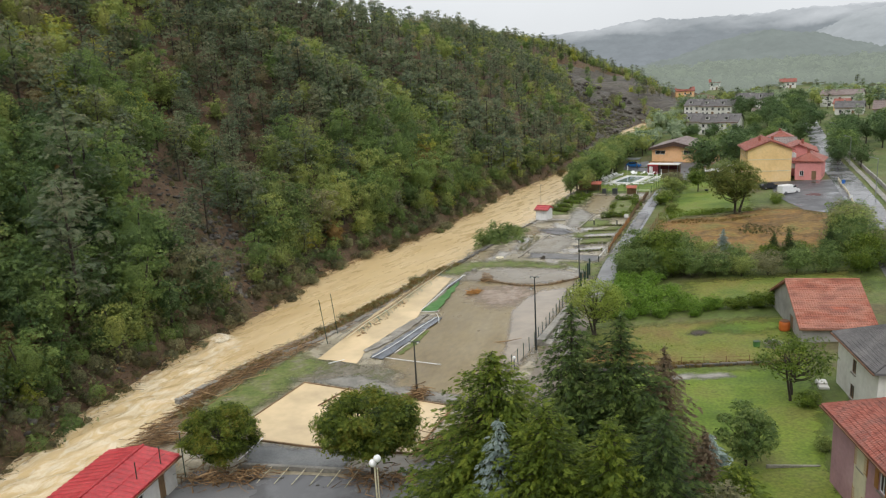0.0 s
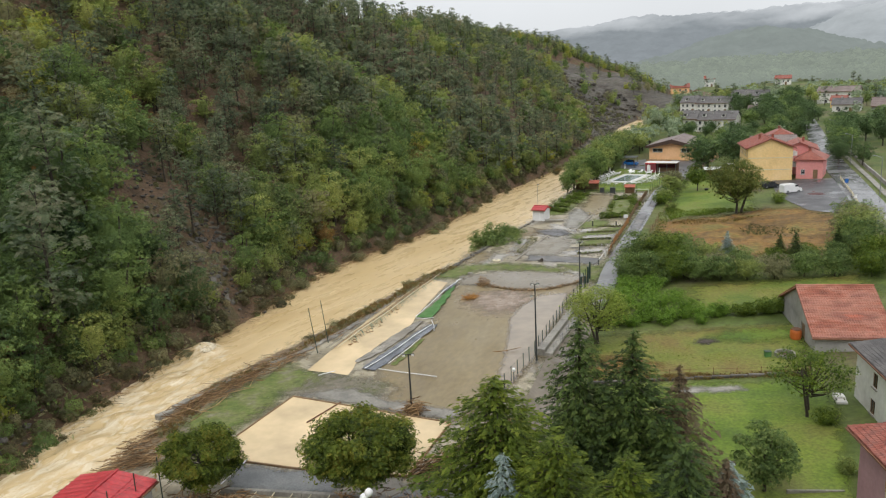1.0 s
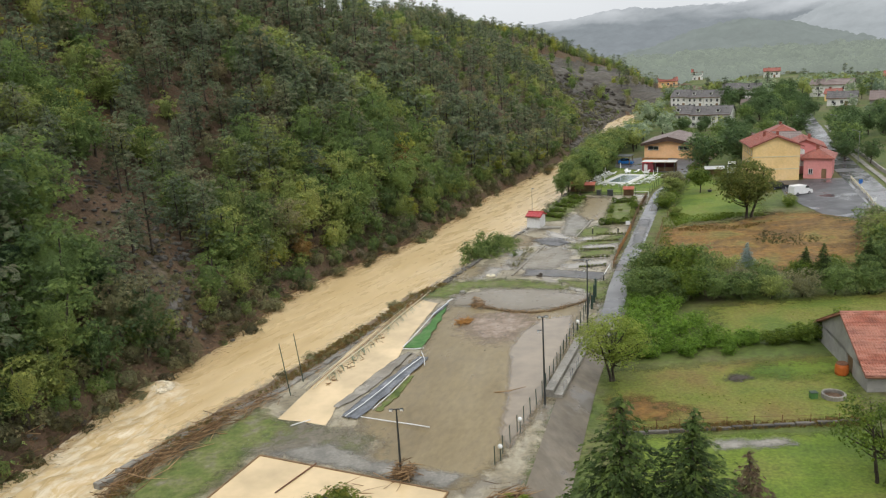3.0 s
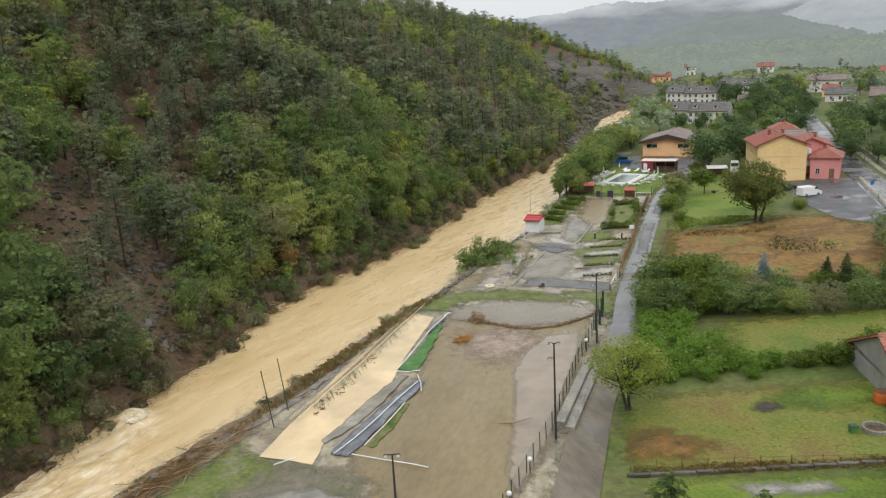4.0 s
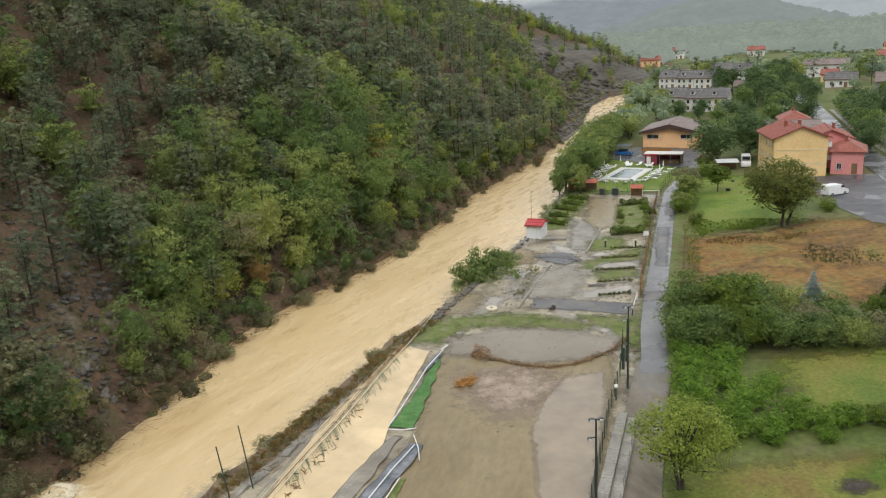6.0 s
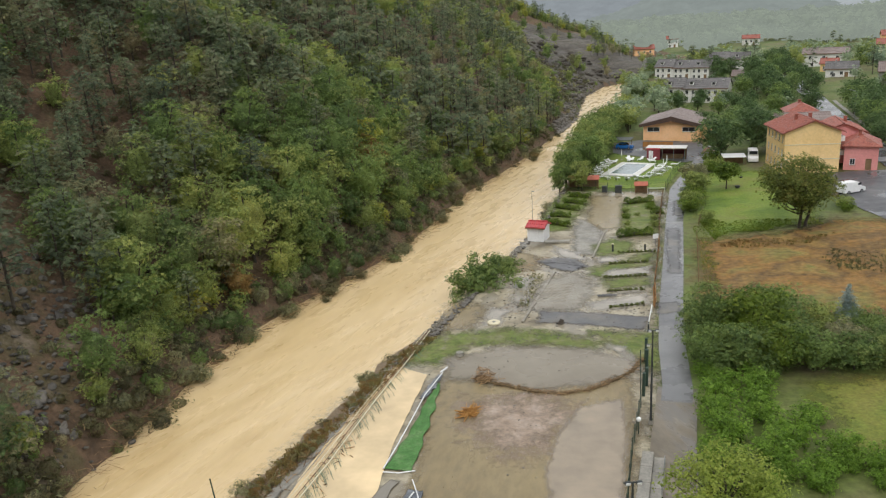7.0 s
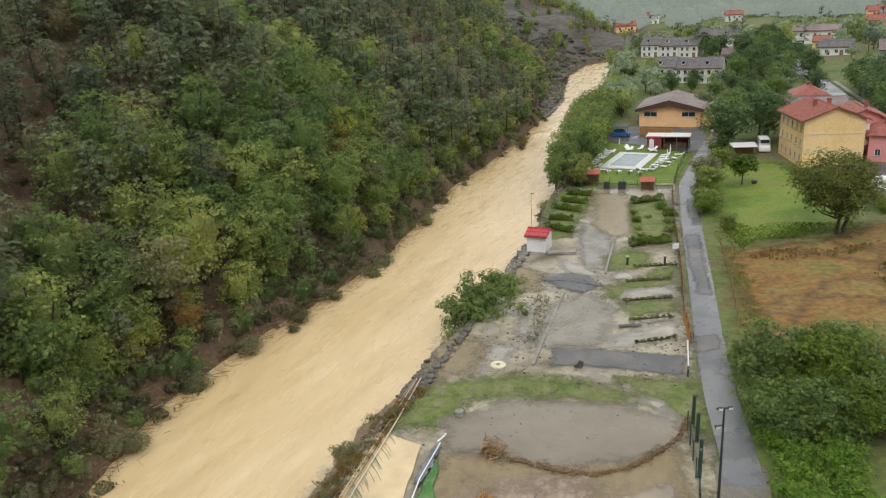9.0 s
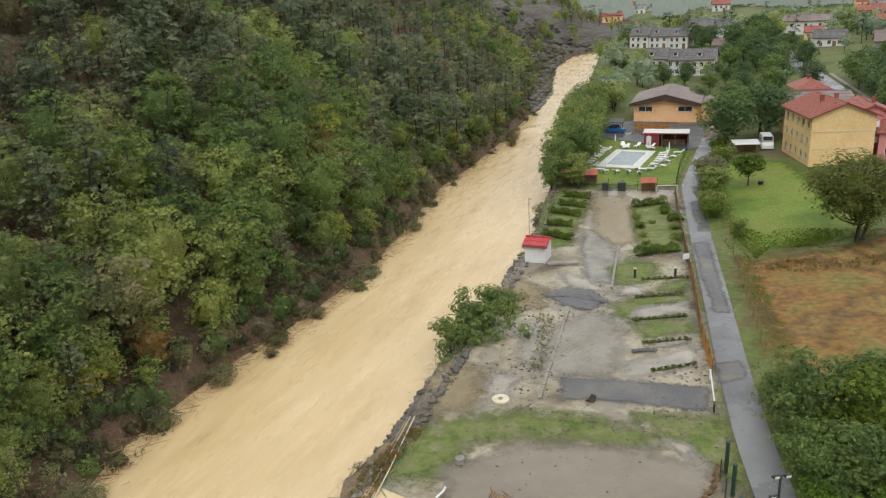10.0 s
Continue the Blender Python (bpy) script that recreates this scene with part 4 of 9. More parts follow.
def build_river():
    ys = spaced((-200, 20, 10), (20, 100, 0.45), (100, 240, 0.8), (240, 440, 3))
    cols = np.linspace(0, 1, 40)
    a, b = along(LEFT_BANK, ys) - 2.5, along(RIGHT_BANK, ys) + 1.2
    X = a[:, None] + (b - a)[:, None] * cols
    Y = np.repeat(ys[:, None], len(cols), 1)
    # waves that run with the current, steep and broken over the rapids
    u, v = X * 0.89 - Y * 0.45, X * 0.45 + Y * 0.89
    chop = np.clip((78 - Y) / 16, 0, 1) * np.clip((-21.5 - X) / 7, 0.12, 1) + 0.25 * np.clip((Y - 140) / 60, 0, 1)
    for cx, cy, s, h in HUMPS:
        chop = chop + 0.9 * np.exp(-((X - cx) ** 2 + (Y - cy) ** 2) / (5 * s * s))
    chop = np.clip(chop, 0.05, 1.3)
    tear = np.array([noise.fractal((p * 0.75, q * 0.5, 4.0), 0.7, 2.1, 5) for p, q in zip(u.ravel(), v.ravel())]).reshape(X.shape)
    Z = river_z(Y) + (0.02 + 0.03 * chop) * np.sin(1.9 * u + 0.5 * np.sin(0.5 * v)) * np.sin(0.62 * v + 0.9 * np.sin(0.8 * u)) + 0.2 * chop * tear
    for cx, cy, s, h in HUMPS:
        Z += h * np.exp(-((X - cx) ** 2 + (Y - cy) ** 2) / (2 * s * s))
    nx = len(cols)
    i = (np.arange(len(ys) - 1)[:, None] * nx + np.arange(nx - 1)[None]).ravel()
    me = quad_mesh("river", np.stack([X, Y, Z], -1).reshape(-1, 3), np.stack([i, i + 1, i + nx + 1, i + nx], -1), [M_RIVER])
    mark = me.attributes.new("chop", "FLOAT", "POINT")
    mark.data.foreach_set("value", np.clip(chop, 0, 1).astype(np.float32).ravel())
    me.polygons.foreach_set("use_smooth", np.ones(len(i), bool))
    tagged(new("river", me), "swollen river of fast tan muddy floodwater", "river", kind="structure")


build_river()


def mountain(name, az0, az1, dist, tops, depth, mat, seed, label, base=15.0, m=36, knob=3.5):
    """A far wooded range: an arc of slopes up to its skyline and down behind."""
    az = np.radians(np.linspace(az0, az1, 260))
    prof = np.interp(np.linspace(0, 1, 260), np.linspace(0, 1, len(tops)), tops)
    rows = np.linspace(-1, 1, m)
    V = []
    for q in rows:
        rr = dist + q * depth
        for a, t in zip(az, prof):
            x, y = rr * math.sin(a), rr * math.cos(a)
            nz = noise.fractal((x * 0.004 + seed, y * 0.004, 0), 0.9, 2.0, 6)
            z = t * (0.5 + 0.5 * math.cos(q * math.pi)) * (1 + 0.12 * nz * (1 - abs(q) * 0.3)) + 5 * noise.noise((x * 0.05, y * 0.05, seed)) + knob * noise.noise((x * 0.16, y * 0.16, seed))
            V.append((x, y, z + base))
    n = 260
    i = (np.arange(m - 1)[:, None] * n + np.arange(n - 1)[None]).ravel()
    me = quad_mesh(name, V, np.stack([i, i + 1, i + n + 1, i + n], -1), [mat])
    me.polygons.foreach_set("use_smooth", np.ones(len(i), bool))
    tagged(new(name, me), label, "mountain", kind="structure")


# these ranges emit their haze and low cloud; no air lies in between
mountain("backdrop_range", -6, 40, 1900, [66, 80, 90, 106, 110, 112, 112, 110, 105], 500, backdrop_material("far_range", (0.03, 0.045, 0.035), (0.275, 0.305, 0.330), 0.92, 84, 150), 1.0, "far wooded mountain range with haze and low cloud painted in as glow")
mountain("backdrop_slope", 18, 60, 1600, [-10, 84, 125, 140, 150, 150, 150], 420, backdrop_material("right_range", (0.03, 0.045, 0.03), (0.400, 0.435, 0.455), 0.94, 60, 170), 5.0, "wooded mountain slope with damp haze painted in as glow")
mountain("backdrop_knoll", 8, 32, 1300, [-20, 6, 20, 44, 54, 44, 26, 10, -20], 230, backdrop_material("near_knoll", (0.04, 0.06, 0.035), (0.265, 0.300, 0.290), 0.90, 80, 220), 7.0, "wooded knoll with damp haze painted in as glow")
mountain("backdrop_woods", -2, 50, 860, [6, 8, 10, 8, 6, 8, 10, 10], 290, backdrop_material("hazy_woods", (0.08, 0.10, 0.06), (0.270, 0.310, 0.275), 0.85, 90, 260), 9.0, "low wooded rise with damp haze painted in as glow", 10.0, 60, 9.0)

# ---------------------------------------------------------------- ground cover
patch("silt_flat", [(-26, 47), (-24, 58), (-15.5, 73.5), (-6, 93), (0.5, 104), (5, 114), (14, 134), (20, 148), (26.5, 167), (44, 161), (36, 138), (29.8, 121), (24.9, 106), (20.5, 90), (16, 76), (7.5, 50), (3, 34), (-5, 18), (-28, 18), (-27, 34)], M_MUD, 0.03, "wet grey-brown silt left by the flood", "silt", fade=1.2)
patch("yard", [(-20, 36), (-4, 34.3), (4, 41), (6, 34), (2, 22), (-4, 16), (-24, 20)], M_ASPHALT, 0.06, "wet asphalt yard strewn with mud", "yard", wobble=0.2)
patch("mud_field", [(-5.8, 51.2), (2.0, 47.2), (5.3, 52.0), (10, 62.5), (14.6, 77), (17.2, 86.5), (18.0, 90.5), (9, 90.6), (1.4, 92.5), (-0.6, 88), (-1.4, 80), (-2.2, 74.5), (-6.2, 63.5), (-7, 58), (-4.5, 55.5)], M_MUD_DARK, 0.06, "playing field buried under smooth brown mud", "mud", fade=0.7)
patch("mud_pond", [(1.6, 96.8), (7, 98.6), (14.5, 97.2), (19.2, 94), (19.4, 91.5), (15, 89.3), (9, 89.2), (4.8, 91.2), (1.4, 92.6)], M_MUD_POND, 0.09, "shallow pond of grey silt behind the debris line", "mud", seed=4, fade=0.8)
patch("churned_silt", [(3.0, 87.0), (9.4, 88.0), (11.4, 84.4), (8.6, 79.4), (5.6, 79.0), (3.4, 82.5)], M_CHURN, 0.075, "churned reddish silt in the mud field", "silt", fade=2.2)
patch("puddle", [(5.6, 56.0), (6.6, 62), (7.4, 70), (7.9, 76), (9.4, 80.5), (12.4, 85.2), (16.2, 86.2), (15.0, 80), (13.6, 75.6), (10.0, 63.0), (6.2, 53.4)], M_PUDDLE, 0.10, "standing water mirroring the sky along the fence", "puddle", seed=2, wobble=0.25, fade=0.3)
patch("flooded_court", [(-14.7, 54.0), (1.1, 47.2), (-1.9, 38.2), (-10.8, 39.8), (-16.8, 41.6), (-17.8, 45.8)], M_FLOOD, 0.12, "sports court flooded with still tan water", "floodwater", wobble=0.0)
patch("flooded_strip", [(-14.7, 61.0), (-9.9, 59.2), (-9.6, 63.0), (-6.2, 69.0), (-4.6, 75), (-3.4, 82), (-0.6, 93.4), (-3.6, 96.0), (-6.6, 90), (-10.0, 79)], M_FLOOD, 0.11, "long court flooded with still tan water", "floodwater", wobble=0.12)
patch("court_grass", [(-24, 48.5), (-19.0, 46.2), (-15.6, 54.6), (-12.2, 56.2), (-6.6, 53.6), (-5.6, 56.0), (-9.8, 58.6), (-15.2, 60.6), (-17.0, 63), (-20.5, 57)], M_GRASS_MUD, 0.08, "trampled grass smeared with silt", "grass", seed=6, fade=0.8)
patch("silt_smear", [(-14.6, 55.0), (-9.4, 55.4), (-6.8, 55.0), (-8.2, 57.6), (-12.0, 58.6)], M_MUD_POND, 0.094, "grey silt smeared over the grass", "silt", fade=2.4)
patch("court_surround", [(-13.8, 54.4), (1.0, 48.0), (2.6, 49.4), (-5.4, 52.6), (-9.0, 55.6)], M_CONCRETE, 0.10, "wet concrete strip between the courts", "paving", wobble=0.12, fade=0.5)
patch("gravel_strip", [(-17.0, 41.0), (-10.8, 39.2), (-6.5, 38.4), (-7.4, 35.8), (-15.8, 37.0)], M_GRAVEL, 0.09, "dark slate gravel beside the flooded court", "gravel", wobble=0.2, fade=0.5)
patch("grass_strip", [(-2.4, 98.4), (0.4, 101.6), (1.4, 102.9), (3.6, 102.9), (7.7, 103.1), (11.3, 102.4), (15.9, 99.6), (17.0, 97.8), (15.1, 96.6), (11.4, 98.6), (6.5, 99.5), (3.2, 99.6), (2.5, 97.0), (1.0, 95.8), (-2.2, 96.2)], M_GRASS_MUD, 0.07, "strip of muddied grass across the field", "grass", seed=8, wobble=0.5, fade=1.0)
patch("muddy_verge", [(17.0, 101.4), (19.9, 100.3), (23.0, 99.6), (22.6, 96), (20.8, 91.6), (19.2, 94.4), (17.6, 98.6)], M_GRASS_MUD, 0.075, "trodden muddy grass beside the lane", "grass", seed=18, wobble=0.5, fade=0.9)
patch("asphalt_strip", [(12.6, 107.6), (18.3, 106.2), (23.7, 104.0), (22.4, 100.6), (17.4, 102.9), (11.8, 104.6)], M_ASPHALT_DARK, 0.08, "strip of dark wet asphalt at the camp gate", "asphalt", wobble=0.12, fade=0.35)
patch("rippled_silt", [(14.0, 117.0), (18.6, 120.4), (20.4, 117.1), (19.3, 112.5), (16.6, 107.1), (10.8, 108.5), (12.4, 112.7)], M_RIPPLE, 0.07, "silt combed into ripples by the flood", "silt", wobble=0.3, seed=3, fade=0.9)
patch("brown_silt", [(2.2, 111.8), (6.3, 110.6), (5.6, 107), (4.1, 104.0), (1.5, 104.5)], M_MUD_DARK, 0.06, "smooth brown silt beside the bank", "silt", wobble=0.5, seed=31, fade=0.9)
patch("brown_silt", [(9.2, 126.4), (13.6, 130.6), (15.6, 127.4), (14.2, 122.6), (10.6, 122.4)], M_MUD_DARK, 0.06, "smooth brown silt beside the bank", "silt", wobble=0.5, seed=32, fade=0.9)
patch("torn_asphalt", [(15.1, 125.9), (17.7, 127.0), (20.3, 125.6), (21.2, 122.4), (18.8, 120.8), (16.7, 122.3)], M_ASPHALT_DARK, 0.13, "torn slab of dark asphalt lying in silt", "asphalt", wobble=0.5, seed=5, fade=0.4)
patch("court_drive", [(21.9, 134.4), (23.4, 141.0), (25.1, 146.3), (26.7, 145.2), (27.0, 137.5), (25.0, 131.5), (23.3, 127.3), (20.4, 127.9)], M_CONCRETE, 0.07, "pale drive washed over with silt", "paving", wobble=0.4, seed=7, fade=0.7)
patch("camp_earth", [(30.6, 161.6), (35.6, 159.8), (33.6, 151), (30.6, 139.9), (27.4, 139.2), (26.2, 145.1), (29.0, 153.4)], M_MUD_DARK, 0.08, "bare brown earth between the camp hedges", "earth", wobble=0.4, seed=9, fade=0.8)
patch("hedge_lawn", [(18.2, 140.5), (22.0, 140.6), (24.2, 147), (26.4, 152), (29.2, 157), (30.6, 163), (27.0, 166.4), (23.0, 158.5), (20.0, 149)], M_GRASS_MUD, 0.07, "muddied grass between the hedges", "grass", wobble=0.4, seed=10, fade=0.8)
for k, o in enumerate((((22.0, 116.6), (27.6, 116.8), (26.9, 114.0), (21.7, 113.5)), ((21.3, 121.5), (24.4, 122.9), (29.3, 122.6), (28.8, 120.9), (24.0, 120.0), (22.3, 117.6), (21.0, 118.8)), ((24.0, 131.3), (27.5, 134.2), (29.6, 131.0), (27.4, 126.6), (23.8, 126.4)), ((29.6, 126.6), (31.6, 126.2), (30.0, 123.4), (26.0, 123.6)), ((28.6, 135.0), (34.4, 135.6), (40.0, 154.6), (34.6, 154.8), (31.2, 142.0)))):
    patch("pitch_grass", list(o), M_GRASS_MUD, 0.09, "grass pitch between low hedges", "grass", wobble=0.5, seed=11 + k, fade=0.8)
for k, o in enumerate((((23.3, 120.2), (28.6, 120.5), (27.9, 118.3), (22.7, 117.9)), ((18.4, 109.2), (25.7, 111.0), (24.8, 108.0), (20.3, 106.7), (17.9, 107.1)), ((18.6, 132.6), (20.9, 128.2), (22.1, 124.9), (18.7, 126.8)), ((11.6, 119.6), (13.6, 119.2), (11.0, 110.4), (9.6, 111.4)), ((7.2, 109.6), (9.0, 108.6), (7.4, 104.4), (5.9, 104.8)), ((22.4, 112.8), (26.0, 113.0), (25.6, 111.6), (22.4, 111.6)), ((23.6, 125.6), (26.0, 125.8), (25.0, 123.6), (22.8, 123.8)), ((17.8, 97.4), (19.0, 96.8), (19.6, 93.4), (18.4, 94.4)))):
    patch("silt_puddle", list(o), M_PUDDLE_GREY, 0.095, "shallow grey puddle on silt", "puddle", wobble=0.45, seed=41 + k, fade=0.6)
ribbon("track", LANE, 30, 87, 1.7, M_TRACK, 0.09, "muddy wet track beside the playing field", wander=0.4)
ribbon("lane", LANE, 85, 236, 1.3, M_ASPHALT, 0.10, "narrow wet asphalt lane", wander=0.25)
patch("lane_repair", [(36.7, 137.6), (38.3, 137.2), (34.6, 126), (31.9, 117.4), (30.7, 117.7), (32.7, 125.5)], M_ASPHALT_DARK, 0.112, "dark repaired strip in the lane", "asphalt", wobble=0.15, seed=51, fade=0.3)
patch("lane_repair", [(26.1, 107.8), (28.5, 107.6), (27.5, 104.9), (25.1, 104.6)], M_ASPHALT_DARK, 0.112, "dark repaired strip in the lane", "asphalt", wobble=0.15, seed=52, fade=0.3)
patch("lane_repair", [(43.4, 154.6), (44.9, 154.2), (41.4, 144.6), (40.2, 145.0)], M_ASPHALT_DARK, 0.112, "dark repaired strip in the lane", "asphalt", wobble=0.15, seed=53, fade=0.3)
ribbon("road", ROAD, 60, 330, 2.8, M_ASPHALT, 0.14, "wet asphalt main road through the village", wander=0.1)
ribbon("pavement", np.array([(p[0] + 4.6, p[1]) for p in ROAD]), 110, 260, 0.55, M_CONCRETE, 0.20, "concrete pavement along the main road")
patch("meadow", [(17.4, 68.5), (40.7, 68.0), (35.2, 54.2), (15.4, 56.2)], M_LAWN_DRY, 0.05, "tired yellowing lawn with bare spots", "lawn", seed=1, fade=1.0)
patch("bright_grass", [(29.5, 65.2), (32.5, 67.4), (38.4, 66.8), (39.0, 64.2), (34.0, 63.2)], M_LAWN, 0.065, "brighter fresh grass in the tired lawn", "lawn", fade=1.2)
patch("bare_earth", [(15.8, 58.4), (20, 57.4), (22, 59.0), (18.6, 61.8), (16.6, 61.2)], M_HEATH, 0.064, "worn earthy corner of the lawn", "earth", fade=1.2)
patch("garden_lawn", [(16.4, 54.2), (35.2, 52.0), (34.6, 46), (29.6, 33.4), (28, 20), (12, 20)], M_LAWN, 0.06, "bright wet garden lawn", "lawn", seed=2, fade=0.6)
patch("back_meadow", [(30, 74.5), (52, 76), (55, 86), (33, 86)], M_LAWN_DRY, 0.05, "rough green meadow behind the barn", "meadow", seed=3, wobble=0.8, fade=1.5)
patch("garden_path", [(22.0, 52.6), (28.2, 52.0), (28.6, 51.2), (23.0, 51.3)], M_CONCRETE, 0.09, "puddled grey garden path", "path", wobble=0.25, fade=0.5)
patch("rusty_field", [(39.4, 130), (52, 130.5), (60, 134), (66, 131), (69, 122), (65, 104), (58, 95), (33, 102), (32, 107), (35.5, 118)], M_HEATH, 0.06, "fallow field of rust-brown grass", "field", wobble=0.9, seed=4, fade=2.0)
patch("far_meadow", [(196, 350), (224, 372), (236, 352), (210, 334)], M_LAWN, 0.1, "pale green meadow beyond the village", "meadow", wobble=0.8, seed=16, fade=2.0)
patch("orchard_lawn", [(43.6, 142), (50.5, 162), (58, 176), (66.5, 172), (62, 150), (58, 134), (42, 132.5)], M_LAWN, 0.06, "wet green lawn under trees", "lawn", wobble=0.6, seed=5, fade=1.5)
patch("car_park", [(67.3, 147), (73.4, 165.8), (86.6, 161.5), (74.8, 125.0), (71.2, 121.6), (66.6, 129.5)], M_LOT, 0.10, "wet asphalt car park with puddles", "car park", wobble=0.15, seed=6)
patch("pool_lawn", [(29.8, 169.6), (44.6, 163.6), (56.4, 186.4), (44.5, 203.0)], M_LAWN, 0.06, "mown lawn round the swimming pool", "lawn", wobble=0.2, seed=7, fade=0.6)
patch("gym_yard", [(45.0, 203.0), (56.5, 187.0), (61.5, 190), (69, 211), (55.6, 218.4), (48, 216)], M_LOT, 0.09, "wet grey yard in front of the sports hall", "yard", wobble=0.2, seed=8)



bank_line = np.array([(p[0] + 1.0, p[1]) for p in RIGHT_BANK])
ribbon("river_bank", bank_line, 30, 240, 1.7, M_BANK, 0.05, "eroded stony river bank", step=1.0, wander=0.5, zf=land_z)
scrub_line = np.array([(p[0] + 2.9, p[1]) for p in RIGHT_BANK])
ribbon("bank_scrub", scrub_line, 44, 103, 0.95, M_BANK, 0.06, "weedy muddy strip along the river bank", step=1.0, wander=0.9)
patch("red_clay", [(-9.2, 83.2), (-8.0, 86.6), (-6.8, 86.4), (-7.6, 82.6)], M_CLAY, 0.09, "slumped red clay on the bank", "clay", wobble=0.4, seed=61, fade=0.5)
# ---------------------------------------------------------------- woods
WOOD_MATS = [M_BARK, L_GREEN, L_OLIVE, L_YELLOW, L_PINE, L_BROWN, L_DARK, L_FAR_HAZED, L_DEEP, L_LIME, L_RUST, L_SHADE]
KINDS = []
# 0-3 greens, 4-6 olive, 7 turning: full crowns for the nearest slopes
for i in range(8):
    KINDS.append(recolour(broadleaf(10 + i, (9.5, 8.5, 9.0, 10.0, 8.0, 8.5, 9.0, 7.0)[i], (3.2, 2.9, 3.4, 3.1, 2.8, 3.1, 3.2, 2.5)[i], 32, 38, 0.2, 0.06, limbs=False, inner=0, hull=0.5, lump=(0.2, 0.34), shell=(0.55, 0.95)), (1, 8, 8, 8, 2, 9, 1, 3)[i]))
# 8-11 pines
for i in range(4):
    KINDS.append(recolour(pine(40 + i, 11.0, 2.9, 20, 24, 0.36, 0.26), 4))
# 12-14 brown undergrowth, 15-16 green
for i in range(3):
    KINDS.append(recolour(shrub(50 + i, 1.7, 1.7, 34, 0.22, 1), 5))
for i in range(2):
    KINDS.append(recolour(shrub(60 + i, 2.4, 2.0, 52, 0.22, 1), (8, 2)[i]))
# 17-24 lighter-built crowns for the higher and farther slopes
for i in range(8):
    KINDS.append(recolour(broadleaf(90 + i, 8.5, 3.0, 18, 17, 0.34, 0.08, limbs=False, inner=0, hull=0.52, lump=(0.22, 0.36), shell=(0.55, 0.95)), (1, 8, 1, 8, 2, 2, 9, 3)[i]))
# 25-26 lighter-built pines
for i in range(2):
    KINDS.append(recolour(pine(46 + i, 11.0, 3.0, 14, 15, 0.54, 0.26), 4))
# 27-28 plain crowns for the heights
for i in range(2):
    KINDS.append(recolour(broadleaf(86 + i, 8.0, 3.2, 8, 11, 0.65, 0.1, limbs=False, inner=0, hull=0.68), (2, 1)[i]))
# 30-35 are the lightest, for the slopes beyond the camp
FAR_CROWN = {17: 30, 18: 31, 19: 30, 20: 31, 21: 32, 22: 32, 23: 33, 24: 34, 25: 35, 26: 36}
# 29 a crown gone orange-brown
KINDS.append(recolour(broadleaf(31, 7.0, 2.6, 22, 28, 0.23, 0.06, limbs=False, inner=0, hull=0.6, lump=(0.2, 0.34), shell=(0.55, 0.95)), 10))
for i in range(5):
    KINDS.append(recolour(broadleaf(190 + i, 8.5, 3.0, 13, 9, 0.5, 0.08, limbs=False, inner=0, hull=0.6, lump=(0.22, 0.36), shell=(0.55, 0.95)), (1, 8, 2, 9, 3)[i]))
for i in range(2):
    KINDS.append(recolour(pine(196 + i, 11.0, 3.0, 11, 10, 0.66, 0.26), 4))
# 37-38 dark full crowns
for i in range(2):
    KINDS.append(recolour(broadleaf(36 + i, 9.5, 3.3, 32, 38, 0.2, 0.06, limbs=False, inner=0, hull=0.5, lump=(0.2, 0.34), shell=(0.55, 0.95)), 11))
# crowns of material 7 take the leaf tone that has haze painted in
FAR_KINDS = []
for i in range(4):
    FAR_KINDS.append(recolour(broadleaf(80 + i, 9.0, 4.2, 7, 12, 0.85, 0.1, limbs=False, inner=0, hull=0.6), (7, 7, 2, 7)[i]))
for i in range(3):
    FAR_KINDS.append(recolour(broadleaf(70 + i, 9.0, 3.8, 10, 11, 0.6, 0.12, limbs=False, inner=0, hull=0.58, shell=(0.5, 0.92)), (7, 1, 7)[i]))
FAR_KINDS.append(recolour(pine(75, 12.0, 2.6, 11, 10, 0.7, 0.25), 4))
FAR_KINDS.append(recolour(broadleaf(76, 8.0, 3.2, 11, 18, 0.5, 0.12, limbs=False, inner=0, hull=0.55, shell=(0.5, 0.92)), 6))


def bare(x, y):
    """Scree and rock where little grows: a gully down the slope, and the cliff above the bend."""
    f = np.clip((-30 - x) / 34, 0, 1)
    b = 1.0 * np.exp(-((y - (88 + 22 * f)) / (12.5 + 3 * f)) ** 4) * np.clip((x + 58) / 12, 0, 1) * np.clip((-28 - x) / 4, 0, 1)
    b = b + 0.55 * np.exp(-(((x + 44) / 11) ** 2 + ((y - 132) / 11) ** 2))
    dl = -beside(LEFT_BANK, x, y)
    return b + 0.82 * cliff_share(dl, y)


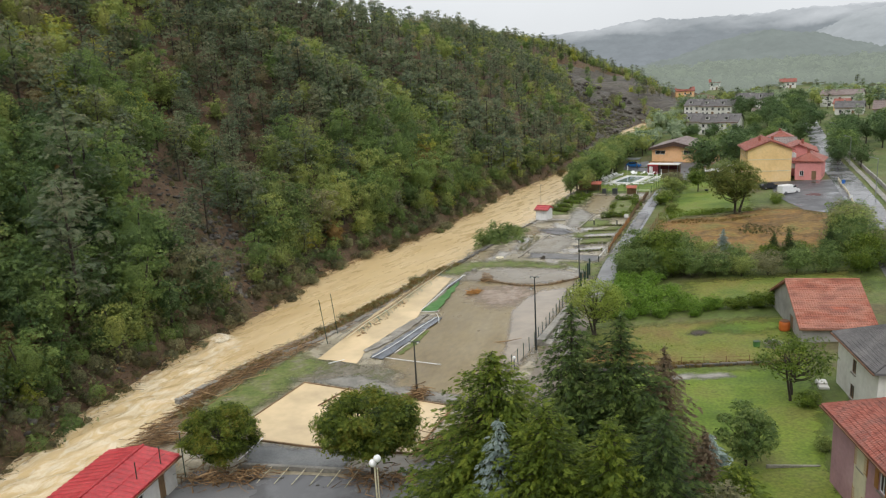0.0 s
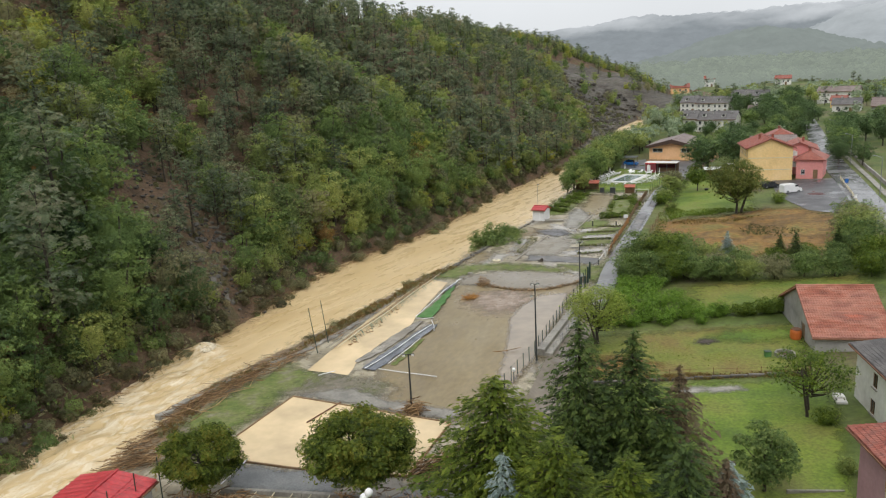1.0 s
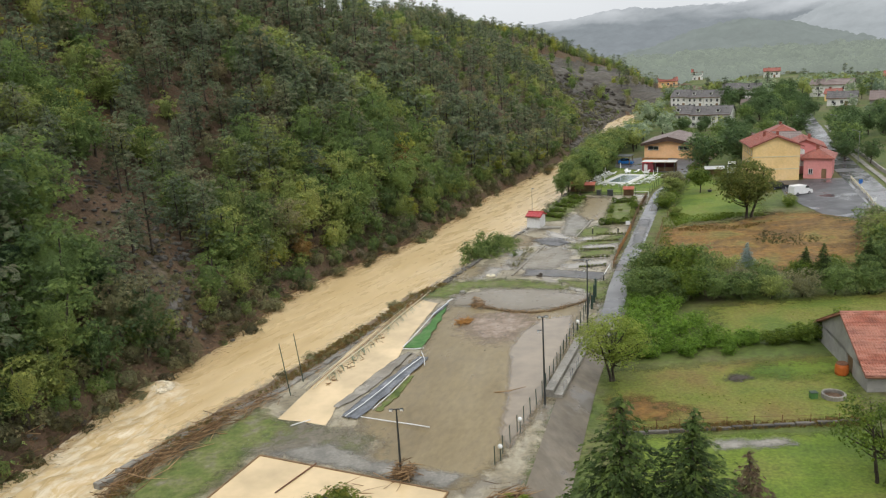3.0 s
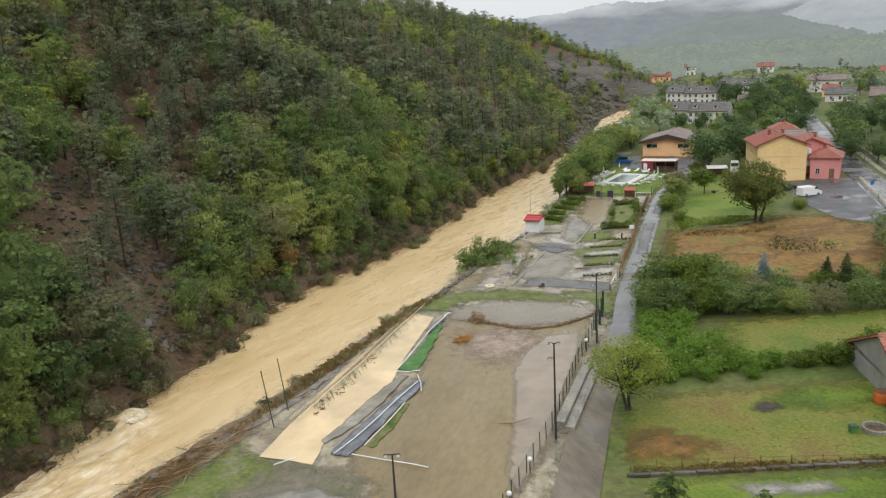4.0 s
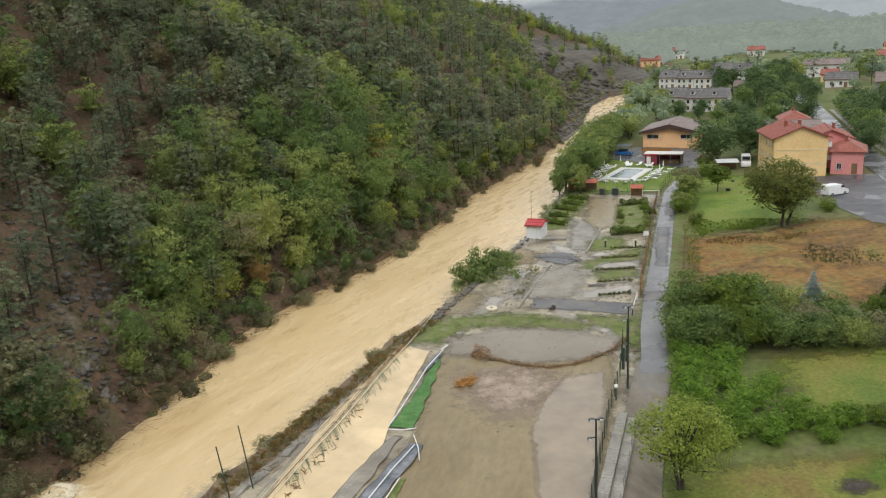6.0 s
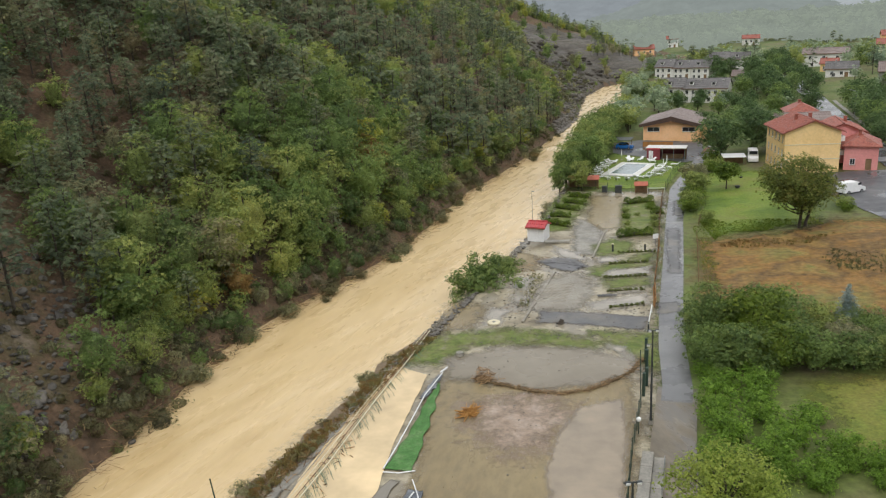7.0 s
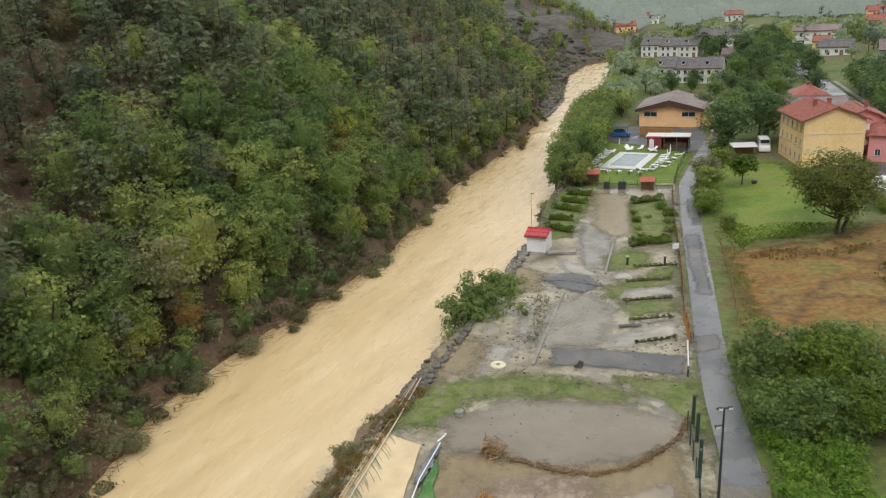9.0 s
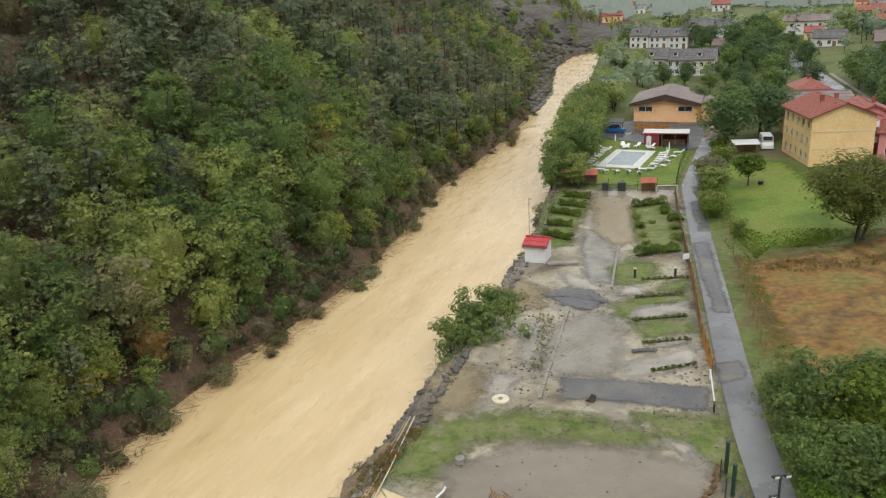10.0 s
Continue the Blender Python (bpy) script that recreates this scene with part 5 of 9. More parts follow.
def hill_wood():
    rng = np.random.default_rng(5)
    rows = []
    for y in np.arange(18, 384, 3.6):
        thin = 1.0 if y < 180 else 1.08
        d = -1.0
        while d < 112:
            near = d < 36 and 34 < y < 170
            d += (2.0 if d < 3 else 3.1 if near else 3.9) * thin
            yy = y + rng.uniform(-1.8, 1.8)
            m = float(along(LEFT_BANK, yy + 4) - along(LEFT_BANK, yy - 4)) / 8
            dd = d + rng.uniform(-1.2, 1.2)
            x = float(along(LEFT_BANK, yy)) - dd * math.sqrt(1 + m * m)
            if x < -150 or x < -10 - 0.68 * (yy + 20) or (dd > 78 and y > 230) or (y < 60 and dd > 70):
                continue
            p = noise.noise((x * 0.035, yy * 0.035, 2.0)) + 0.35 * noise.noise((x * 0.12, yy * 0.12, 5.0))
            hue = noise.noise((x * 0.06, yy * 0.06, 8.0))
            b = float(bare(x, yy))
            z = gz(x, yy)
            t = rng.random()
            if z > 36 + 0.105 * math.hypot(x - 5, yy + 20):
                # high above the valley: a thinner growth
                if t < 0.45:
                    rows.append((27 + rng.integers(2), x, yy, z - 0.3, rng.uniform(1.0, 1.5), 6 * t))
                continue
            big = 1.0 if near else (1.06 if y < 220 else 0.82)
            turn_ = rng.uniform(0, 6.28)
            if dd < 2.2 and yy > 262:
                continue
            if dd < 2.2:
                for j in range(8 if yy < 200 else 4):
                    xx, y3 = x + rng.uniform(-3.0, 1.3), yy + rng.uniform(-1.8, 1.8)
                    rows.append((12 + rng.choice([0, 1, 2, 3, 4], p=[0.25, 0.25, 0.25, 0.15, 0.1]), xx, y3, max(-1.6, gz(xx, y3)) - 0.15, rng.uniform(0.5, 1.3), turn_ + j))
                continue
            if rng.random() < b * 1.2:
                if t < 0.3 and yy < 200:
                    rows.append((8 + rng.integers(4), x, yy, z - 0.2, rng.uniform(0.7, 1.1), turn_))
                for j in range((2 if t < 0.6 else 1) if yy < 230 else 4):
                    xx, y3 = x + rng.uniform(-2.4, 2.4), yy + rng.uniform(-2.4, 2.4)
                    rows.append((12 + rng.choice([0, 1, 2, 3, 4], p=[0.26, 0.26, 0.26, 0.06, 0.16]), xx, y3, gz(xx, y3) - 0.1, rng.uniform(0.3, 0.8) if yy < 230 else rng.uniform(0.45, 1.25), turn_))
                continue
            stand = 186 < yy < 268 and dd < 40 and p < 0.35
            green = (dd < 25 + 16 * p or p > 0.24 or (yy < 112 + 0.3 * dd and dd > 22)) and not (stand and t < 0.68)
            lift = 0 if near else 17
            s = rng.uniform(0.66, 1.25) * (0.72 if dd < 4.5 else 1) * big
            if green and yy < 84 and dd < 40 and t < 0.5:
                s *= 1.4
            if green:
                k = lift + rng.choice(8, p=[0.19, 0.16, 0.16, 0.12, 0.11, 0.13 if hue > -0.1 else 0.03, 0.09 if hue > -0.1 else 0.19, 0.04])
                if yy < 130 and dd > 36:
                    k = lift + rng.choice([2, 4, 5, 6, 7, 1], p=[0.2, 0.24, 0.24, 0.08, 0.12, 0.12])
                if yy < 92 and dd > 2.5 and rng.random() < 0.7:
                    k = (1, 2, 3, 37, 38, 37)[rng.integers(6)]
                if near and rng.random() < 0.035:
                    k = 29
                if rng.random() < 0.12:
                    k = (8 if near else 25) + rng.integers(2)
            elif t < 0.56:
                k = (8 + rng.integers(4)) if yy < 150 and dd < 70 else 25 + rng.integers(2)
                s = rng.uniform(0.7, 1.15) * big
            elif t < 0.9:
                k, s = 17 + rng.choice([4, 5, 2, 0, 3]), s * 0.85
            else:
                k, s = 12 + rng.integers(3), rng.uniform(0.8, 1.4) * big
            rows.append((k, x, yy, z - 0.2, s, turn_))
            if dd < 8.5 and yy < 250:
                for j in range(3):
                    xx, y3 = x + rng.uniform(-1.5, 1.5), yy + rng.uniform(-2.2, 2.2)
                    if float(beside(LEFT_BANK, xx, y3)) < -1.2:
                        rows.append(((17, 18, 23, 23, 20, 19, 21, 24)[rng.integers(8)] if j else 15 + rng.integers(2), xx, y3, max(-1.5, gz(xx, y3)) - 0.2, rng.uniform(0.35, 0.62) if j else rng.uniform(0.8, 1.2), turn_ + j))
            if (not green or dd < 14 or t < 0.3) and yy < 240:
                for j in range(3 if dd < 7 else 2 if (dd < 14 or not green) else 1):
                    xx, y3 = x + rng.uniform(-2.4, 2.4), yy + rng.uniform(-2.4, 2.4)
                    if float(beside(LEFT_BANK, xx, y3)) < -1.5:
                        rows.append((12 + rng.integers(5 if green else 3), xx, y3, gz(xx, y3) - 0.1, rng.uniform(0.6, 1.15), turn_))
    # the end of the spur above the bend
    for y in np.arange(384, 560, 5.0):
        for x in np.arange(-70, 128, 5.0):
            xx, yy = x + rng.uniform(-2, 2), y + rng.uniform(-2, 2)
            if float(beside(LEFT_BANK, xx, yy)) > -2.5 or rng.random() < float(bare(xx, yy)):
                continue
            rows.append((17 + rng.integers(8) if rng.random() < 0.75 else 25 + rng.integers(2), xx, yy, gz(xx, yy) - 0.3, rng.uniform(0.6, 0.95), rng.uniform(0, 6.28)))
    return rows


wood("hillside_forest", KINDS, [(FAR_CROWN.get(int(r[0]), r[0]) if r[2] > 185 else r[0], *r[1:]) for r in hill_wood()], WOOD_MATS, "dense mixed forest of oak and pine turning autumnal", "forest")


def far_wood():
    rng = np.random.default_rng(8)
    rows = []
    n = 0
    while n < 700:
        x, y = rng.uniform(70, 400), rng.uniform(240, 520)
        if x > 0.72 * y + 70 or x < along(RIGHT_BANK, y) + 3:
            continue
        if (y < 331 and abs(x - (162 - 0.45 * (329 - y))) < 7) or (y > 430 and abs(x - (167 - 0.30 * (532 - y))) < 6):
            continue
        if abs(x - along(ROAD, y)) < 7 or (82 < x < 134 and 278 < y < 352) or (x < 114 and y < 287 and x > along(RIGHT_BANK, y) + 20 and rng.random() < 0.9) or (128 < x < 184 and 258 < y < 364 and rng.random() < 0.55):
            continue
        if noise.noise((x * 0.02, y * 0.02, 1.0)) < -0.25 and rng.random() < 0.8:
            continue
        rows.append((4 + rng.choice(5, p=[0.28, 0.25, 0.22, 0.1, 0.15]), x, y, gz(x, y) - 0.3, rng.uniform(0.6, 1.1), rng.uniform(0, 6.28)))
        n += 1
    # trees along the far banks
    for y in np.arange(232, 392, 3.4):
        for d in (5.5, 9.0):
            x = float(along(RIGHT_BANK, y)) + (d + rng.uniform(-1, 1)) * 1.1
            rows.append((4 + rng.choice(3), x, y, gz(x, y) - 0.3, rng.uniform(0.65, 0.95) * (1.0 if y < 260 else 0.55), rng.uniform(0, 6.28)))
    return rows


def distant_wood():
    rng = np.random.default_rng(18)
    rows = []
    for i in range(1500):
        y = 480 + 400 * rng.random() ** 1.3
        x = rng.uniform(-60, 0.78 * y + 60)
        if y < 533 and abs(x - (167 - 0.30 * (532 - y))) < 6:
            continue
        if (y < 600 and noise.noise((x * 0.012, y * 0.012, 3.0)) < -0.22) or float(beside(LEFT_BANK, x, y)) < 0 and x < 130:
            continue
        rows.append((rng.integers(3), x, y, gz(x, y) - 0.4, rng.uniform(0.7, 1.3) * (1 if y < 620 else 1.5), rng.uniform(0, 6.28)))
    return rows


# distant crowns share the backdrop's emitted haze colour
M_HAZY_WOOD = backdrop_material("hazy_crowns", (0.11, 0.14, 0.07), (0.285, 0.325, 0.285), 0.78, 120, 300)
wood("backdrop_trees", [recolour(broadleaf(180 + i, 9.0, 5.2, 6, 8, 1.1, 0.06, limbs=False, inner=0, hull=0.75), 0) for i in range(3)], distant_wood(), [M_HAZY_WOOD], "woods behind the village with damp haze painted in as glow", "woods")
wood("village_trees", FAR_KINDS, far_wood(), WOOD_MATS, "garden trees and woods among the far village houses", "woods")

# trees that can be told apart, each a thing of its own
BL = {}
BL["riverside"] = [broadleaf(100 + i, 9.0, 3.3, 32, 60, 0.22, 0.08, inner=0, hull=0.56, lump=(0.2, 0.36), shell=(0.5, 0.92)) for i in range(4)]
BL["round"] = [broadleaf(110 + i, (7.4, 6.5)[i], (4.3, 4.2)[i], 100, 120, 0.15, (0.12, 0.34)[i], flat=0.95, inner=0.7, lump=(0.16, 0.26), shell=(0.5, 0.94)) for i in range(2)]
BL["orchard"] = broadleaf(120, 11.0, 5.6, 90, 80, 0.22, 0.14, stems=2, inner=0, hull=0.6, lump=(0.16, 0.3), shell=(0.5, 0.92))
BL["small"] = [broadleaf(122 + i, 5.2, 2.5, 20, 80, 0.22, 0.25) for i in range(2)]
BL["airy"] = broadleaf(125, 8.0, 4.2, 90, 90, 0.12, 0.2, stems=2, gap=1.0, lump=(0.16, 0.3), shell=(0.4, 0.95))
BL["fruit"] = broadleaf(126, 6.0, 3.3, 60, 60, 0.12, 0.32, stems=2, gap=1.0, lump=(0.16, 0.3), shell=(0.4, 0.95))
BL["magnolia"] = broadleaf(127, 5.4, 2.3, 44, 80, 0.14, 0.05, inner=0, hull=0.6, lump=(0.2, 0.34), shell=(0.5, 0.95))
BL["village"] = [broadleaf(130 + i, 10.5, 4.6, 34, 40, 0.34, 0.1, inner=0, hull=0.58, lump=(0.2, 0.36), shell=(0.5, 0.92)) for i in range(3)]


def row_of_trees():
    rng = np.random.default_rng(12)
    n = 0
    for y in np.arange(167, 236, 3.7):
        for d in (2.6, 6.4):
            if d > 5 and 168 < y < 178:
                continue
            x = float(along(RIGHT_BANK, y)) + d + rng.uniform(-0.6, 0.6)
            yy = y + rng.uniform(-1, 1)
            split_tree("riverside_tree", BL["riverside"][n % 4], M_BARK, (L_DEEP, L_GREEN, L_DARK, L_DEEP, L_LIME)[n % 5], at(x, yy, rng.uniform(0, 360), -0.1) @ Matrix.Scale(rng.uniform(0.68, 1.06), 4), "leafy green tree in a row along the river", group="riverside trees")
            n += 1


row_of_trees()
split_tree("orchard_tree", BL["orchard"], M_BARK, L_TIRED, at(54.0, 132.6, 30), "spreading olive-green tree with dark trunks on the lawn")
split_tree("garden_tree", BL["small"][0], M_BARK, L_HEDGE, at(54.7, 160.3, 80), "small round dark green tree on the lawn")
split_tree("garden_tree", BL["small"][1], M_BARK, L_GREEN, at(47.6, 155.6, 10) @ Matrix.Scale(0.95, 4), "bushy green tree beside the lane")
split_tree("garden_tree", BL["small"][0], M_BARK, L_OLIVE, at(49.2, 161.5, 200), "dark bushy tree beside the lane")
for x, y, s, k in ((62.8, 185.6, 1.02, 1), (72.4, 188.6, 1.1, 1), (66.6, 193, 1.0, 0), (74.6, 196, 1.05, 2), (121.5, 340, 0.95, 1), (124.5, 333, 0.9, 2), (119.0, 328, 0.75, 1), (132, 330, 0.95, 1), (128, 322, 0.9, 2), (137, 313, 1.0, 1), (142, 330, 0.95, 0), (146, 345, 1.0, 2), (152, 350, 1.0, 1), (117, 283, 0.95, 1), (112, 290, 0.8, 2), (122, 294, 1.0, 1), (79.5, 205, 0.8, 0), (74, 224, 0.62, 1), (84, 228, 0.66, 0), (90, 236, 0.7, 2), (110, 259, 0.8, 0), (102.4, 262, 0.62, 1), (96, 258, 0.55, 2), (88, 250, 0.6, 0), (114, 268, 0.9, 1), (80, 221, 0.66, 1), (100, 240, 0.72, 0), (106, 247, 0.75, 1), (95, 246, 0.62, 2), (108, 281, 0.8, 0), (117, 291, 0.9, 2), (126, 302, 0.9, 0), (108, 298, 0.62, 2), (86, 262, 0.5, 2), (108, 236, 0.8, 2), (124, 268, 0.95, 1), (130, 290, 0.9, 2), (137, 300, 0.8, 1), (76, 243, 0.55, 0), (80, 262, 0.6, 2), (84, 275, 0.5, 1), (130, 312, 0.75, 0), (112, 318, 0.45, 2), (138, 322, 0.7, 1), (140, 340, 0.7, 0), (97, 310, 0.5, 1), (84.5, 276, 0.52, 0), (90.5, 271, 0.58, 1), (97, 267, 0.55, 2), (78, 268, 0.6, 0), (93, 279, 0.4, 2), (120, 300, 0.7, 1), (126, 284, 0.75, 0), (114, 276, 0.7, 2), (119, 308, 0.55, 0)):
    split_tree("village_tree", BL["village"][k], M_BARK, (L_DEEP, L_SHADE, L_SHADE)[k], at(x, y, 50 * k + x) @ Matrix.Scale(s, 4), "broad dark green tree between the houses", group="village trees")
for x, y, s, k in ((99.6, 190, 0.75, 1), (103, 196, 0.9, 0), (106.4, 201, 0.8, 1), (108, 207, 0.95, 2), (110.4, 211, 0.8, 1), (96.4, 183, 0.6, 2), (122, 238, 1.0, 1), (119, 226, 0.95, 2), (112, 216, 0.85, 1), (100, 178, 0.6, 1), (118, 232, 0.85, 0), (124, 226, 0.8, 2), (115.5, 222, 0.85, 1), (126, 247, 0.75, 0), (133, 256, 0.6, 2), (135, 246, 0.6, 1), (150, 268, 0.7, 0), (137, 290, 0.55, 1), (122, 212, 0.9, 2), (131, 231, 1.0, 1)):
    split_tree("roadside_tree", BL["village"][k], M_BARK, (L_DEEP, L_SHADE, L_SHADE)[k], at(x, y, 70 * k + y) @ Matrix.Scale(s, 4), "dark green tree on the bank above the road", group="roadside trees")
split_tree("lane_tree", BL["airy"], M_BARK, L_SPRING, at(17.4, 66.4, 0) @ Matrix.Scale(0.86, 4), "airy yellow-green tree thinning beside the lane")
split_tree("fruit_tree", BL["fruit"], M_BARK, L_HEDGE, at(32.0, 45.2, 60), "sparse fruit tree with a forked trunk on the lawn")
split_tree("magnolia", BL["magnolia"], M_BARK, L_DARK, at(24.0, 33.8, 20), "dark evergreen tree on the garden lawn")
split_tree("round_tree", BL["round"][0], M_BARK, L_ROUND, at(-17.4, 36.4, 0) @ Matrix.Scale(0.76, 4), "round clipped dark green tree above flood debris", group="round trees")
split_tree("round_tree", BL["round"][1], M_BARK, L_ROUND, at(-4.8, 34.6, 140) @ Matrix.Scale(1.06, 4), "broad round dark green tree in front of the flooded court", group="round trees")

CONIFERS = (
    ("spruce", spruce(200, 15.0, 8.4, 46, 19, 15, 0.32, droop=0.12, taper=0.62), L_CYPRESS, (5.0, 22.0), "tall spruce with light green boughs"),
    ("spruce", spruce(201, 15.0, 6.6, 40, 15, 12, 0.32, gap=0.1, taper=0.75), L_SPRUCE, (10.6, 30.5), "tall dark spruce thinning out"),
    ("cedar", spruce(202, 14.4, 7.2, 38, 16, 14, 0.32, droop=0.18), L_SPRUCE, (13.8, 29.4), "dark green cedar with level boughs"),
    ("spruce", spruce(203, 11.2, 6.2, 34, 14, 12, 0.29, gap=0.16, droop=0.45), L_DEAD, (17.0, 30.6), "dying spruce with brown drooping boughs"),
    ("cypress", spruce(204, 13.4, 6.0, 47, 17, 12, 0.30, droop=0.05, taper=0.6), L_CYPRESS, (7.7, 17.6), "broad bright green garden cypress"),
    ("cypress", spruce(205, 13.4, 4.6, 43, 16, 11, 0.30, droop=0.05, taper=0.6), L_CYPRESS, (10.8, 15.6), "bright green cypress in the garden"),
    ("spruce", spruce(206, 13.4, 6.2, 41, 16, 12, 0.30, droop=0.2, taper=0.7), L_SPRUCE, (13.6, 16.2), "full green spruce in the garden"),
    ("spruce", spruce(207, 12.4, 6.0, 30, 13, 12, 0.30, gap=0.1, droop=0.5), L_BLUE, (5.2, 18.4), "blue spruce with silvery boughs"),
    ("spruce", spruce(208, 9.6, 4.9, 35, 15, 12, 0.30), L_SPRUCE, (15.4, 26.6), "dense green spruce in the garden"),
    ("cypress", spruce(209, 10.0, 4.1, 37, 15, 11, 0.29, droop=0.05, taper=0.55), L_CYPRESS, (3.6, 15.4), "low bright green cypress"),
    ("cypress", spruce(210, 9.6, 4.4, 37, 15, 11, 0.29, droop=0.05, taper=0.5), L_OLIVE, (16.6, 15.0), "olive green cypress tinged with yellow"),
    ("spruce", spruce(211, 7.4, 3.8, 27, 13, 10, 0.29, droop=0.5, gap=0.1), L_DEAD, (18.4, 25.2), "small grey-brown drooping conifer"),
    ("cypress", spruce(212, 9.4, 4.0, 39, 16, 12, 0.29, droop=0.1, taper=0.55), L_CYPRESS, (9.0, 24.5), "broad green cypress between the spruces"),
    ("spruce", spruce(213, 9.0, 4.0, 35, 15, 12, 0.29, droop=0.25, taper=0.7), L_SPRUCE, (12.6, 22.4), "low broad green garden spruce"),
    ("cypress", spruce(214, 7.6, 3.6, 33, 15, 11, 0.27, droop=0.1, taper=0.5), L_OLIVE, (14.6, 11.6), "low yellow-green garden cypress"),
    ("cypress", spruce(215, 8.2, 3.4, 35, 15, 11, 0.27, droop=0.1, taper=0.5), L_CYPRESS, (18.6, 19.6), "low bright green garden cypress"),
    ("spruce", spruce(216, 5.4, 2.8, 23, 13, 10, 0.27, droop=0.4, taper=0.7), L_BLUE, (19.8, 28.6), "small silvery drooping spruce"),
    ("cypress", spruce(217, 8.8, 3.2, 35, 15, 11, 0.27, droop=0.1, taper=0.5), L_CYPRESS, (3.2, 20.4), "green cypress beside the yard"),
    ("spruce", spruce(218, 10.5, 3.6, 35, 15, 12, 0.29, droop=0.25, taper=0.7), L_CYPRESS, (6.6, 27.0), "light green spruce beside the track"),
)
for nm, arr, mat, (x, y), lab in CONIFERS:
    split_tree(nm, arr, M_BARK, mat, at(x, y, 37 * x), lab, group="garden conifers")
for x, y, h in ((40.8, 95.4, 5.2), (47.4, 92.8, 4.6), (49.2, 91.8, 5.2), (55.4, 92.6, 5.0)):
    split_tree("young_spruce", spruce(int(220 + x), h, h * 0.4, 24, 13, 9, 0.2, droop=0.2), M_BARK, L_BLUE if x < 42 else L_SPRUCE, at(x, y), "young spruce among the bushes", group="young spruces")


def thickets():
    rng = np.random.default_rng(21)
    n = 0
    kinds = [broadleaf(140 + i, 4.6, 2.7, 36, 56, 0.15, 0.02, limbs=False, inner=0, hull=0.6, lump=(0.2, 0.36), shell=(0.5, 0.92)) for i in range(3)]
    low = [broadleaf(150 + i, 2.6, 1.9, 22, 46, 0.14, 0.0, limbs=False, inner=0, hull=0.6, lump=(0.22, 0.4), shell=(0.5, 0.92)) for i in range(3)]
    # the belt of bushes between the meadow and the rusty field
    for x, y, s in ((28.8, 97.5, 1.35), (31.4, 94.5, 1.5), (34.6, 97.4, 1.3), (33.5, 91.5, 1.0), (38.0, 95.0, 0.95), (37.8, 90.6, 0.9), (41.8, 94.0, 0.8), (41.5, 90.0, 0.75), (46.5, 92.5, 0.8), (50.5, 92.0, 0.75), (54.5, 91.0, 0.85), (59.0, 91.5, 0.9), (63.0, 92.0, 1.0), (66.5, 95.0, 1.1), (70.0, 98.0, 1.1), (52.5, 95.5, 0.6), (62.0, 87.5, 0.8), (57.5, 86.5, 0.7), (29.4, 92.0, 0.85), (68.0, 88.0, 1.0), (73.0, 92.0, 1.1), (26.6, 95.6, 0.8), (27.0, 92.4, 0.85), (26.2, 89.6, 0.6), (29.6, 88.6, 0.6), (27.8, 100.6, 0.7), (30.6, 100.2, 0.7), (25.6, 91.4, 0.95), (28.2, 89.8, 1.15), (31.2, 89.2, 1.1), (34.4, 88.6, 0.95), (37.6, 88.0, 0.9), (41.0, 87.2, 0.8), (44.6, 87.0, 0.85), (48.4, 86.6, 0.9), (52.2, 86.0, 0.9), (56.4, 84.6, 0.9), (61.4, 83.6, 1.0), (60.6, 96.4, 1.35), (62.6, 100.6, 1.45), (64.0, 105.4, 1.4), (66.0, 110.6, 1.3), (57.4, 93.0, 1.1), (59.0, 88.6, 1.2), (68.4, 116.6, 0.7)):
        split_tree("bush", kinds[n % 3], M_BARK, (L_DARK, L_HEDGE, L_DEEP, L_DARK, L_GREEN, L_OLIVE, L_DEEP)[n % 7], at(x, y, rng.uniform(0, 360), -0.2) @ Matrix.Scale(s, 4), "dense green bush in an overgrown hedge belt", "bush", "hedge belt bushes", "foliage")
        n += 1
    # bright creepers over the fence
    for x, y, s in ((20.6, 75.5, 0.9), (22.6, 78.5, 1.0), (24.2, 74.8, 1.0), (26.8, 77.2, 1.05), (29.2, 74.6, 0.9), (26.0, 81.0, 1.0), (23.2, 83.2, 1.0), (29.4, 79.6, 0.8), (32.6, 73.2, 0.75), (35.4, 72.6, 0.7), (38.2, 72.4, 0.85), (41.0, 72.6, 1.0), (43.6, 73.6, 1.1), (25.0, 86.4, 0.9), (27.2, 84.6, 0.9), (28.4, 87.0, 0.9), (24.8, 89.6, 0.7), (22.4, 80.8, 0.8), (22.0, 71.6, 0.6), (26.0, 71.2, 0.55), (30.0, 70.8, 0.55)):
        split_tree("creeper_bush", low[n % 3], M_BARK, L_VINE if x < 34 else L_HEDGE, at(x, y, rng.uniform(0, 360), -0.15) @ Matrix.Scale(s, 4), "bush smothered in bright green creeper", "bush", "creeper bushes", "foliage")
        n += 1
    for k in range(15):
        x, y = 20.8 + 1.6 * k + rng.uniform(-0.4, 0.4), 72.2 + 0.08 * k + rng.uniform(-0.6, 0.6)
        split_tree("creeper_bush", low[n % 3], M_BARK, L_VINE if k < 9 else L_HEDGE, at(x, y, rng.uniform(0, 360), -0.2) @ Matrix.Scale(rng.uniform(0.55, 0.85), 4), "bush smothered in bright green creeper", "bush", "creeper bushes", "foliage")
        n += 1
